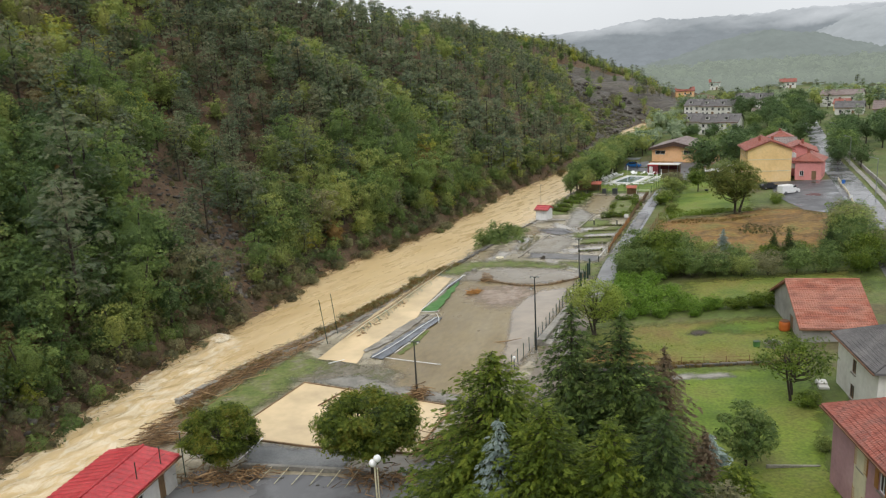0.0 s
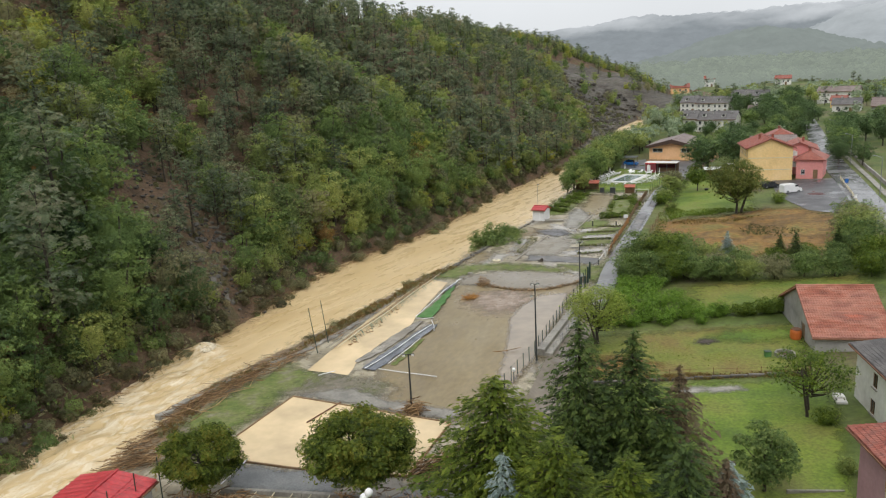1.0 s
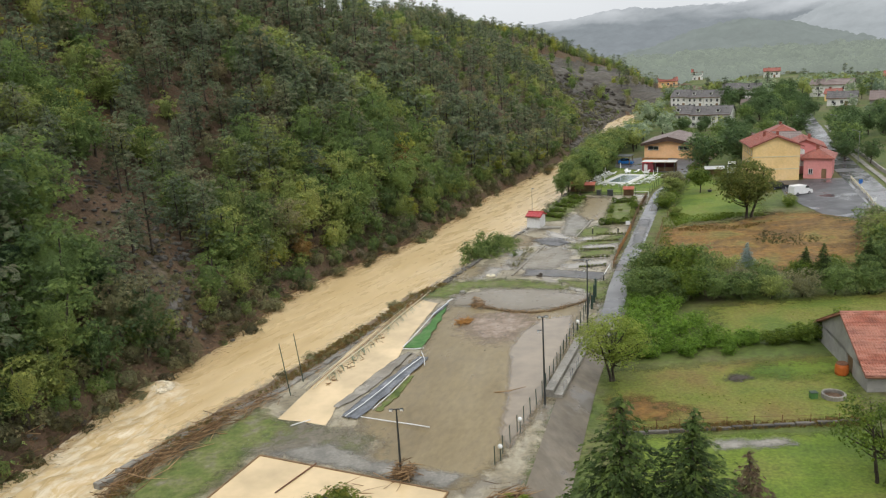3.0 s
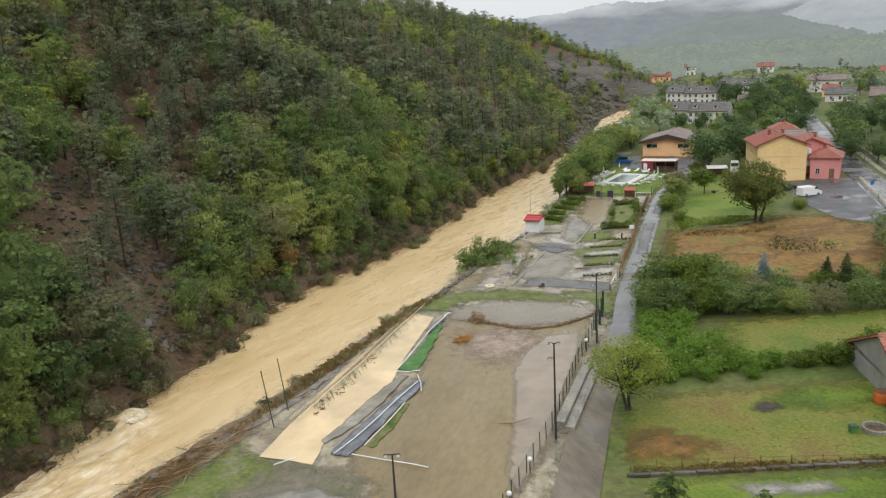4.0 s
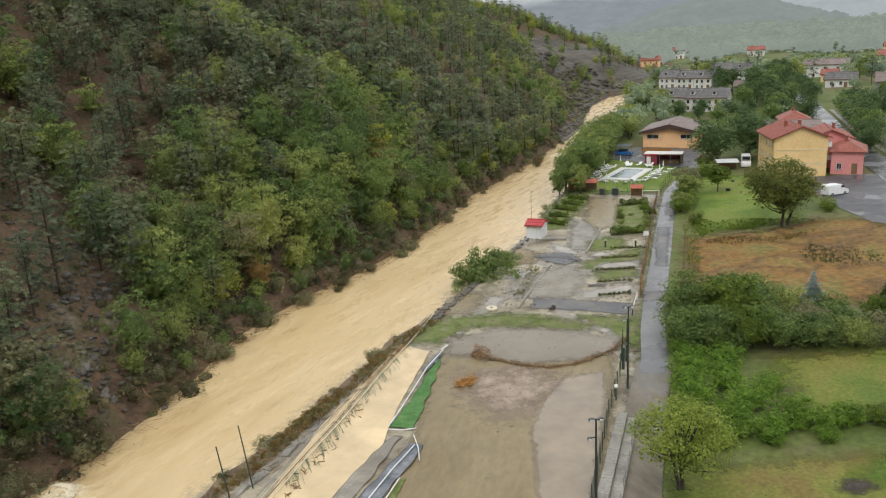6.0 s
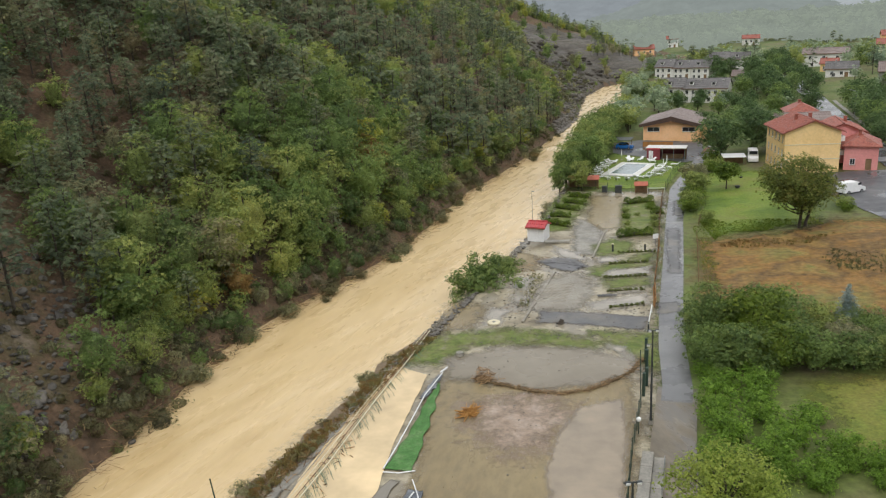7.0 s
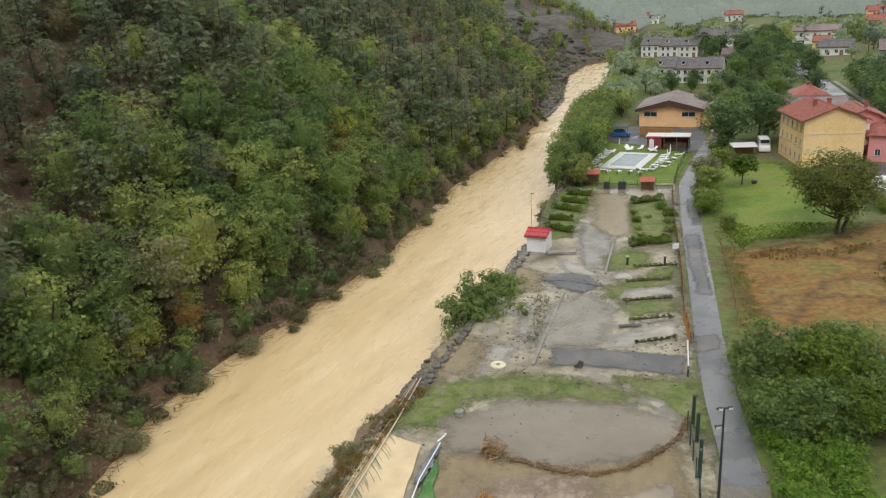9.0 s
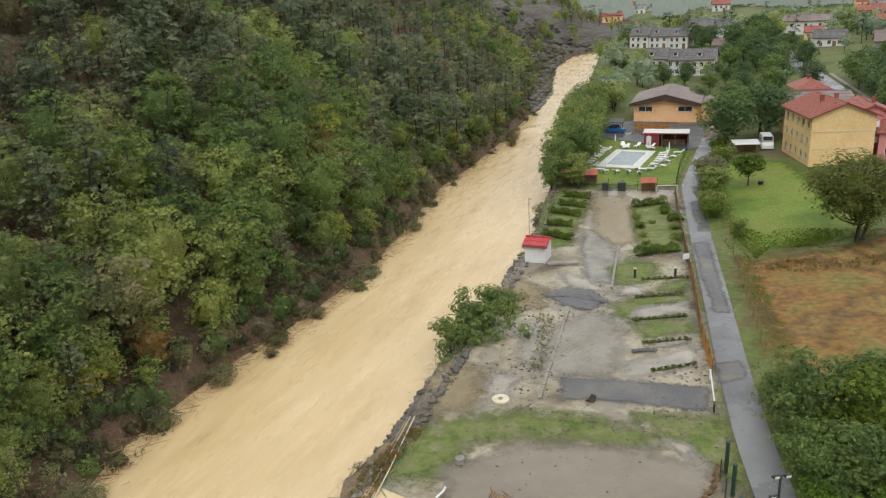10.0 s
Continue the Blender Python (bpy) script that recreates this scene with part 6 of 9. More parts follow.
    for x, y, s in ((43.4, 147.0, 1.1), (44.6, 150.4, 1.15), (45.8, 153.2, 1.2), (50.5, 165.2, 1.2), (52.2, 168.0, 1.1), (36.6, 143.6, 0.45), (37.8, 150.2, 0.5), (35.4, 139.6, 0.5), (38.6, 152.2, 0.4), (31.6, 141.5, 0.36), (32.4, 145.0, 0.45), (33.4, 149.2, 0.4), (31.0, 138.4, 0.32), (34.6, 146.4, 0.3), (43.0, 138.4, 0.5), (44.4, 141.6, 0.7), (32.5, 43.4, 0.62), (65.6, 141.0, 0.8), (64.4, 138.2, 0.7), (30.6, 35.6, 0.5), (57.6, 176.4, 1.0), (59.6, 178.8, 1.1), (60.8, 184.4, 1.2)):
        split_tree("garden_bush", low[n % 3], M_BARK, L_HEDGE if n % 2 else L_GREEN, at(x, y, rng.uniform(0, 360), -0.15) @ Matrix.Scale(s, 4), "rounded green garden bush", "bush", "garden bushes", "foliage")
        n += 1
    # shrubs caught at the water's edge
    for x, y, s in ((-16.8, 71.6, 0.45), (-14.6, 76.4, 0.5), (-9.6, 85.6, 0.42), (-6.4, 93.6, 0.6), (-4.2, 97.6, 0.5), (-23.6, 58.0, 0.4), (20.6, 153, 0.6), (22.0, 159, 0.6), (19.0, 146.5, 0.5)):
        split_tree("bank_shrub", low[n % 3], M_BARK, L_OLIVE if n % 2 else L_BROWN, pose(x, y, -0.7, 0, 0, rng.uniform(0, 360)) @ Matrix.Scale(s, 4), "flood-battered shrub on the river bank", "bush", "bank shrubs", "foliage")
        n += 1
    # shrubs standing in the far edge of the flood
    for x, y, s in ((-17.9, 116.0, 0.75), (-13.6, 123.2, 0.75), (-21.6, 109.2, 0.7), (-24.4, 99.0, 0.8), (-10.0, 129.4, 0.6), (-4.0, 141.2, 0.7), (2.6, 158.6, 0.7), (-28.0, 88.4, 0.8), (-30.6, 80.0, 0.7), (29.6, 224.0, 0.8)):
        split_tree("bank_shrub", low[n % 3], M_BARK, L_OLIVE if n % 3 else L_BROWN, pose(x + 0.6, y, -1.7, 0, 0, rng.uniform(0, 360)) @ Matrix.Scale(s, 4), "brown-green shrub standing in the flood edge", "bush", "bank shrubs", "foliage")
        n += 1
    # brush held fast in the current
    for x, y, s in ((28.9, 218.0, 0.7), (28.0, 214.6, 0.6), (3.4, 159.0, 0.5), (-13.3, 120.7, 0.4)):
        split_tree("drowned_shrub", low[n % 3], M_BARK, L_STRAW if n % 2 else L_BROWN, pose(x, y, -1.7, 0, 0, rng.uniform(0, 360)) @ Matrix.Scale(s, 4), "brown shrub standing in the flood water", "bush", "drowned shrubs", "foliage")
        n += 1


thickets()


def fallen_tree():
    rng = np.random.default_rng(33)
    p = Pile()
    p.add(tube([(-3.4, 4.6, 0.3), (-0.5, 1.0, 1.0), (2.2, -2.2, 1.1), (3.6, -4.4, 0.8)], [0.28, 0.22, 0.14, 0.05], 6), 0)
    for i in range(120):
        t = rng.random()
        c = np.array([-3.0 + 6.6 * t, 4.4 - 8.6 * t, 1.0]) + rng.normal(size=3) * (1.15, 1.15, 0.7) * (0.7 + 0.6 * math.sin(3.1 * t))
        c[2] = max(0.3, c[2])
        p.add(tube([(c[0] * 0.7, c[1] * 0.75, 0.8), c], [0.05, 0.015], 3), 0)
        d = sphere_points(rng, 75)
        p.add(cards(rng, c + d * rng.uniform(0.4, 1.0, (75, 1)) * (0.95, 0.95, 0.75), d + (0, 0, 0.5), 0.22 * rng.uniform(0.6, 1.3, 75)), 1)
    split_tree("fallen_tree", p.arrays(), M_BARK, L_DARK, at(7.2, 120.4, -64, -0.1) @ Matrix.Scale(1.14, 4), "uprooted leafy tree lying on the river bank", crown="foliage")


fallen_tree()


def clipped_hedge(a, b, h, w, mat, lab, grp, name="hedge", dens=210):
    rng = np.random.default_rng(int(abs(a[0] * 91 + a[1] * 17)))
    L = math.hypot(b[0] - a[0], b[1] - a[1])
    p = Pile()
    n = int(L * dens)
    s = rng.random(n) * L - L / 2
    if name == "low_hedge":
        # single small plants in a row
        s = np.clip(np.round(s / 0.62) * 0.62 + rng.normal(size=n) * 0.11, -L / 2, L / 2)
    ang = rng.uniform(0, math.pi, n)
    lump = 1 + 0.2 * np.sin(3 * s + 2) + 0.15 * rng.normal(size=n)
    P = np.stack([s, w * np.cos(ang) * lump, 0.05 + h * np.sin(ang) ** 0.6 * lump], -1)
    N = np.stack([np.zeros(n), np.cos(ang), np.sin(ang)], -1) + rng.normal(size=(n, 3)) * 0.5
    p.add(cards(rng, P, N, 0.14 * rng.uniform(0.6, 1.4, n)), 1)
    p.add(tube([(-L / 2, 0, 0.1), (0, 0, h * 0.45), (L / 2, 0, 0.1)], [w * 0.2, w * 0.55, w * 0.2], 6), 0)
    split_tree(name, p.arrays(), M_BARK, mat, at((a[0] + b[0]) / 2, (a[1] + b[1]) / 2, math.degrees(math.atan2(b[1] - a[1], b[0] - a[0]))), lab, "hedge", grp, "foliage")


for a, b in (((26.4, 162.6), (30.0, 160.2)), ((24.8, 158.4), (28.2, 155.9)), ((22.6, 155.0), (26.2, 151.8)), ((20.9, 149.2), (24.1, 147.8)), ((19.6, 145.2), (22.6, 142.3))):
    clipped_hedge(a, b, 0.75, 0.5, L_HEDGE, "clipped dark green hedge between camp pitches", "camp hedges")
for a, b in (((28.4, 134.9), (33.9, 135.4)), ((34.6, 154.2), (39.8, 154.9)), ((36.9, 146.4), (39.0, 146.9))):
    clipped_hedge(a, b, 0.9, 0.55, L_HEDGE, "loose green hedge beside the camp lane", "camp hedges")
for a, b in (((24.2, 122.8), (29.3, 122.7)), ((22.2, 117.5), (27.7, 117.4)), ((21.4, 112.6), (25.9, 112.6)), ((20.3, 107.4), (24.5, 107.9)), ((26.6, 127.4), (31.6, 127.0))):
    clipped_hedge(a, b, 0.24, 0.15, L_TIRED, "row of small hedge plants half buried in silt", "pitch hedges", "low_hedge", 60)


def tufts(name, outline, n, mat, h, seed, lab):
    """Standing grass: upright blades over an area."""
    rng = np.random.default_rng(seed)
    o = np.array(outline, float)
    lo, hi = o.min(0), o.max(0)
    pts = rng.uniform(lo, hi, (n * 3, 2))
    inside = np.zeros(len(pts), bool)
    j = len(o) - 1
    for i in range(len(o)):
        c = ((o[i, 1] > pts[:, 1]) != (o[j, 1] > pts[:, 1])) & (pts[:, 0] < (o[j, 0] - o[i, 0]) * (pts[:, 1] - o[i, 1]) / (o[j, 1] - o[i, 1] + 1e-9) + o[i, 0])
        inside ^= c
        j = i
    pts = pts[inside][:n]
    k = len(pts)
    z = land_z(pts[:, 0], pts[:, 1])
    a = rng.uniform(0, 6.28, k)
    hh = h * rng.uniform(0.4, 1.3, k) * (1 + 0.5 * ripple(pts[:, 0], pts[:, 1], 0.3))
    t = np.stack([np.cos(a), np.sin(a), np.zeros(k)], -1) * (hh * 0.55)[:, None]
    lean = rng.normal(size=(k, 3)) * (0.25, 0.25, 0) * hh[:, None]
    P = np.stack([pts[:, 0], pts[:, 1], z], -1)
    up = np.stack([np.zeros(k), np.zeros(k), hh], -1)
    V = np.stack([P - t * 0.5, P + t * 0.5, P + t + up + lean, P - t + up * 0.9 + lean], 1).reshape(-1, 3)
    tagged(new(name, quad_mesh(name, V, np.arange(len(V)).reshape(-1, 4), [mat])), lab, "grass", kind="stuff")


tufts("brown_weeds", [(49, 118), (53, 121), (58, 119), (60, 113), (55, 110), (50, 113)], 420, L_BROWN, 0.3, 1, "clump of dead brown weeds on the fallow field")
tufts("dead_bracken", [(40, 127.5), (44, 129), (52, 127), (57, 127.6), (52, 124.5), (44, 125)], 420, L_STRAW, 0.26, 12, "rusty dead bracken along the edge of the field")
tufts("meadow_grass", [(17.8, 68.2), (40.5, 67.6), (35.0, 54.6), (16, 56.6)], 1500, L_GRASS, 0.09, 2, "short uneven grass on the tired lawn")
tufts("tall_weeds", [(41.2, 130.5), (44.5, 133.5), (49, 132.2), (53, 134), (58, 132.6), (58.6, 136.4), (54, 137.2), (49, 139.6), (46.2, 138.0), (44.6, 141.8), (42.6, 140)], 2600, L_GRASS, 0.24, 3, "tall green weeds at the edge of the lawn")
tufts("rough_grass", [(29, 75), (55, 76), (60, 88), (31, 88)], 3000, L_GRASS, 0.07, 4, "rough meadow grass between the bushes")
tufts("wall_weeds", [(15.0, 55.2), (35.4, 53.2), (35.6, 54.4), (15.4, 56.4)], 1100, L_STRAW, 0.32, 5, "dry weeds along the garden boundary")
tufts("verge_grass", [(26.0, 96), (31.6, 108), (38.2, 128), (40.6, 138), (42.4, 138), (40.0, 128), (33.6, 108), (28.6, 96)], 5200, L_GRASS, 0.13, 6, "long grass on the lane verge")
tufts("strip_grass", [(-2.6, 98.6), (1.2, 103.4), (7.7, 103.6), (11.6, 103), (16.6, 99.8), (17.4, 97.4), (15.1, 96.1), (11.4, 98.1), (6.5, 99.0), (3.4, 99.0), (2.7, 96.6), (1.0, 95.3), (-2.6, 95.9)], 5200, L_GRASS, 0.06, 7, "flattened muddy grass on the strip")
tufts("pitch_tufts", [(20.8, 111.6), (25.8, 112), (29.4, 121.8), (34.6, 135.2), (40.2, 155.2), (34.2, 155.2), (28.2, 135), (23.2, 131.8), (23.4, 124.4), (20.8, 119.6)], 3000, L_GRASS, 0.07, 8, "thin grass tufts on the silted pitches")
tufts("hedge_tufts", [(18.0, 140.5), (22.4, 140.2), (29.6, 157), (30.8, 163.4), (27.0, 166.8), (22.6, 158.5), (19.6, 149)], 2000, L_GRASS, 0.1, 9, "rough grass between the hedges")
tufts("silt_weeds", [(10.2, 109.6), (11.4, 109.4), (14.4, 117.4), (15.0, 120.6), (13.0, 120.4), (12.4, 116.4)], 260, L_OLIVE, 0.2, 14, "weeds poking through the silt beside the camp drive")
bank_o = [(float(along(RIGHT_BANK, y)) + 1.4, y) for y in range(46, 104, 4)] + [(float(along(RIGHT_BANK, y)) + 4.2, y) for y in range(102, 44, -4)]
tufts("bank_weeds", bank_o, 4200, L_OLIVE, 0.42, 10, "flattened weeds along the river bank")
tufts("bank_stalks", bank_o, 4200, L_STRAW, 0.5, 11, "brown stalks along the river bank")
# ---------------------------------------------------------------- buildings
def panel(bm, w, h, holes, thick, m):
    """A wall from x=0 to w, z=0 to h, outside at y=0, with openings right through it."""
    xs = sorted({0.0, w, *[q for o in holes for q in (o[0], o[0] + o[2])]})
    zs = sorted({0.0, h, *[q for o in holes for q in (o[1], o[1] + o[3])]})

    def solid(i, j):
        if not (0 <= i < len(xs) - 1 and 0 <= j < len(zs) - 1):
            return False
        x, z = (xs[i] + xs[i + 1]) / 2, (zs[j] + zs[j + 1]) / 2
        return not any(o[0] < x < o[0] + o[2] and o[1] < z < o[1] + o[3] for o in holes)

    def face(*pts):
        bm.faces.new([bm.verts.new(m @ Vector(p)) for p in pts])

    for i in range(len(xs) - 1):
        for j in range(len(zs) - 1):
            if not solid(i, j):
                continue
            a, b, c, d = xs[i], xs[i + 1], zs[j], zs[j + 1]
            face((a, 0, c), (b, 0, c), (b, 0, d), (a, 0, d))
            face((a, thick, c), (a, thick, d), (b, thick, d), (b, thick, c))
            for di, dj, e in ((-1, 0, ((a, 0, c), (a, 0, d), (a, thick, d), (a, thick, c))), (1, 0, ((b, 0, c), (b, thick, c), (b, thick, d), (b, 0, d))), (0, -1, ((a, 0, c), (a, thick, c), (b, thick, c), (b, 0, c))), (0, 1, ((a, 0, d), (b, 0, d), (b, thick, d), (a, thick, d)))):
                if not solid(i + di, j + dj):
                    face(*e)


def roof_slab(bm, p, thick=0.18):
    """A slab over four corner points, its top through them."""
    t = [bm.verts.new(q) for q in p]
    u = [bm.verts.new(Vector(q) - Vector((0, 0, thick))) for q in p]
    bm.faces.new(t)
    bm.faces.new(u[::-1])
    for i in range(4):
        bm.faces.new((t[i], u[i], u[(i + 1) % 4], t[(i + 1) % 4]))


def tile_field(bm, p, wave=0.26, course=0.36, amp=0.045):
    """Courses of rounded tiles over a slope given by eave left, eave right, ridge right, ridge left."""
    a, b, c, d = [Vector(q) for q in p]
    n = (b - a).cross(d - a).normalized()
    if n.z < 0:
        n = -n
    nu, nv = max(4, int((b - a).length / wave) * 3), max(2, int((d - a).length / course))
    rows = []
    for j in range(nv):
        for up, lift in ((0.0, 0.04), (1.0, 0.0)):
            f = (j + up) / nv
            rows.append([bm.verts.new(a.lerp(d, f).lerp(b.lerp(c, f), i / nu) + n * (lift + amp * math.sin(2 * math.pi * i / 3 + 0.4) + 0.012 * noise.noise((i * 0.9, j * 0.7, a.x)))) for i in range(nu + 1)])
    for r0, r1 in zip(rows, rows[1:]):
        for i in range(nu):
            bm.faces.new((r0[i], r0[i + 1], r1[i + 1], r1[i]))


def window(parent, m, w, h, frame_mat=M_WHITE, sill=True, shutters=None, name="window", bars=1):
    """A window in its opening; m: lower left outside corner, y into the wall."""
    bm = bmesh.new()
    f = 0.07
    for c, s in (((w / 2, 0.1, f / 2), (w, 0.07, f)), ((w / 2, 0.1, h - f / 2), (w, 0.07, f)), ((f / 2, 0.1, h / 2), (f, 0.07, h - 2 * f)), ((w - f / 2, 0.1, h / 2), (f, 0.07, h - 2 * f))):
        box(bm, c, s)
    for k in range(bars):
        box(bm, (w * (k + 1) / (bars + 1), 0.1, h / 2), (0.05, 0.06, h - 2 * f))
    bmesh.ops.transform(bm, matrix=m, verts=bm.verts)
    win = part(name, bm, frame_mat, parent)
    bm = bmesh.new()
    box(bm, (w / 2, 0.12, h / 2), (w - 2 * f, 0.012, h - 2 * f))
    bmesh.ops.transform(bm, matrix=m, verts=bm.verts)
    part("pane", bm, M_GLASS, win, "dark window glass")
    if sill:
        bm = bmesh.new()
        box(bm, (w / 2, -0.03, -0.04), (w + 0.2, 0.16, 0.07))
        bmesh.ops.transform(bm, matrix=m, verts=bm.verts)
        part("sill", bm, M_CONCRETE, win)
    if shutters:
        for x in (-w * 0.27 - 0.02, w + w * 0.27 + 0.02):
            bm = bmesh.new()
            box(bm, (x, -0.03, h / 2), (w * 0.5, 0.05, h))
            for k in range(7):
                box(bm, (x, -0.065, h * (k + 0.7) / 7.6), (w * 0.42, 0.02, h * 0.05))
            bmesh.ops.transform(bm, matrix=m, verts=bm.verts)
            part("shutter", bm, shutters, win)


def house(name, origin, turn, w, d, h, rise, walls, roof, label, along_x=False, over=0.45, holes=None, tiled=False, chimney=None, category="house", frame_mat=M_WHITE, shutters=None, base=None, hip=0.0, fascia=None):
    """A house on the rectangle w x d from its front left corner; the front is y=0, and x runs along it.
    holes: side -> openings (x, z, w, h). Ridge along y unless along_x. hip: metres by which the ridge ends draw in."""
    ob = thing(name, pose(*origin, 0, 0, turn), label, category)
    holes = holes or {}
    sides = {"front": (w, pose(0, 0, 0)), "right": (d, pose(w, 0, 0, 0, 0, 90)), "back": (w, pose(w, d, 0, 0, 0, 180)), "left": (d, pose(0, d, 0, 0, 0, 270))}
    t = 0.3
    for side_name, (ln, m) in sides.items():
        bm = bmesh.new()
        inset = 0.0 if side_name in ("front", "back") else t
        hs = holes.get(side_name, [])
        panel(bm, ln - 2 * inset, h, [(o[0] - inset, *o[1:]) for o in hs], t, m @ pose(inset, 0, 0))
        gable = side_name in (("left", "right") if along_x else ("front", "back"))
        if gable and not hip:
            tri = [m @ Vector(q) for q in ((0, 0, h), (ln, 0, h), (ln / 2, 0, h + rise))]
            tri2 = [m @ Vector(q) for q in ((0, t, h), (ln, t, h), (ln / 2, t, h + rise))]
            a, b = [bm.verts.new(q) for q in tri], [bm.verts.new(q) for q in tri2]
            bm.faces.new(a)
            bm.faces.new(b[::-1])
            for i in range(3):
                bm.faces.new((a[i], b[i], b[(i + 1) % 3], a[(i + 1) % 3]))
        part("wall", bm, walls, ob)
        for o in hs:
            kind = o[4] if len(o) > 4 else "window"
            if kind == "door":
                bm = bmesh.new()
                box(bm, (o[0] + o[2] / 2, 0.15, o[1] + o[3] / 2), (o[2], 0.06, o[3]), bevel=0.01)
                box(bm, (o[0] + o[2] * 0.85, 0.1, o[1] + o[3] * 0.48), (0.04, 0.08, 0.14))
                bmesh.ops.transform(bm, matrix=m, verts=bm.verts)
                part("door", bm, M_TIMBER if name != "hut" else M_WHITE, ob)
            else:
                window(ob, m @ pose(o[0], 0, o[1]), o[2], o[3], frame_mat, shutters=shutters, bars=max(1, int(o[2] / 1.6)))
    # inner floor slab keeps the rooms dark
    bm = bmesh.new()
    box(bm, (w / 2, d / 2, h - 0.12), (w - 2 * t, d - 2 * t, 0.2))
    part("floor_slab", bm, M_CONCRETE, ob)
    # roof
    W, D = (d, w) if along_x else (w, d)
    fr = (lambda x, y, z: Vector((y, x, z))) if along_x else (lambda x, y, z: Vector((x, y, z)))
    drop = rise * over / (W / 2)
    r0, r1 = (-over + hip, D + over - hip) if hip else (-over, D + over)
    z0, z1 = h - drop + 0.2, h + rise + 0.2
    slopes = [((-over, -over, z0), (-over, D + over, z0), (W / 2, r1, z1), (W / 2, r0, z1)), ((W + over, D + over, z0), (W + over, -over, z0), (W / 2, r0, z1), (W / 2, r1, z1))]
    bm = bmesh.new()
    for q in slopes:
        roof_slab(bm, [fr(*p) for p in q], 0.16)
    if hip:
        for q in (((-over, -over, z0), (W / 2, r0, z1), (W / 2, r0, z1 - 0.001), (W + over, -over, z0)), ((W + over, D + over, z0), (W / 2, r1, z1), (W / 2, r1, z1 - 0.001), (-over, D + over, z0))):
            vs = [bm.verts.new(fr(*p)) for p in (q[0], q[1], q[3])]
            us = [bm.verts.new(fr(*p) - Vector((0, 0, 0.16))) for p in (q[0], q[1], q[3])]
            bm.faces.new(vs)
            bm.faces.new(us)
    rf = part("roof", bm, roof, ob)
    if tiled or not hip:
        bm = bmesh.new()
        for q in slopes:
            tile_field(bm, [fr(*p) + Vector((0, 0, 0.05)) for p in q], 0.26 if tiled else 0.6, 0.36 if tiled else 1.2, 0.045 if tiled else 0.03)
        part("tiles" if tiled else "sheeting", bm, roof, rf)
    bm = bmesh.new()
    rod(bm, fr(W / 2, r0, z1 + 0.04), fr(W / 2, r1, z1 + 0.04), 0.14, n=7)
    part("ridge_cap", bm, roof, rf)
    for x in (-over - 0.06, W + over + 0.06):
        bm = bmesh.new()
        rod(bm, fr(x, -over, z0 - 0.12), fr(x, D + over, z0 - 0.12), 0.08, n=6)
        part("gutter", bm, fascia or M_RUST, rf)
    if fascia and not hip:
        for y in (-over - 0.03, D + over + 0.03):
            bm = bmesh.new()
            for x0, x1 in ((-over, W / 2), (W + over, W / 2)):
                a, b = fr(x0, y, z0 - 0.2), fr(x1, y, z1 - 0.2)
                v = [bm.verts.new(q) for q in (a + Vector((0, 0, -0.45)), b + Vector((0, 0, -0.95)), b + Vector((0, 0, 0.22)), a + Vector((0, 0, 0.22)))]
                bm.faces.new(v)
                n = fr(0, -0.06 if y < 0 else 0.06, 0)
                v2 = [bm.verts.new(q.co + n) for q in v]
                bm.faces.new(v2[::-1])
                for i in range(4):
                    bm.faces.new((v[i], v2[i], v2[(i + 1) % 4], v[(i + 1) % 4]))
            part("fascia", bm, fascia, rf)
    for cx, cy, cz in chimney or ():
        bm = bmesh.new()
        box(bm, (cx, cy, cz), (0.55, 0.55, 1.5), bevel=0.02)
        box(bm, (cx, cy, cz + 0.8), (0.75, 0.75, 0.1), bevel=0.02)
        part("chimney", bm, M_TILE if roof in (M_TILE, M_RED_SHEET) else M_GREY_WALL, rf)
    if base:
        bm = bmesh.new()
        box(bm, (w / 2, d / 2, 0.25), (w + 0.06, d + 0.06, 0.5))
        part("plinth", bm, base, ob)
    return ob


def deg(a, b):
    return math.degrees(math.atan2(b[1] - a[1], b[0] - a[0]))


# the sports hall behind the pool
a, b = (56.4, 218.0), (68.4, 212.2)
house("sports_hall", (*a, gz(62, 212) - 0.1), deg(a, b), 13.4, 17.0, 4.3, 1.75, M_ORANGE_WALL, M_ROOF_BROWN, "orange sports hall with a broad brown gabled roof", over=0.9, fascia=M_FASCIA,
             holes={"front": [(1.0, 2.45, 3.0, 1.1), (9.4, 2.45, 3.0, 1.1)], "left": [(2, 2.5, 2.2, 0.9), (7, 2.5, 2.2, 0.9), (12, 2.5, 2.2, 0.9)]}, category="sports hall")
a2 = (68.9, 214.6)
house("annex", (*a2, gz(70, 214)), deg(a, b), 5.6, 9.0, 3.3, 0.6, M_ORANGE_WALL, M_ROOF_BROWN, "low orange annex with brown roof beside the hall", over=0.4, category="building")
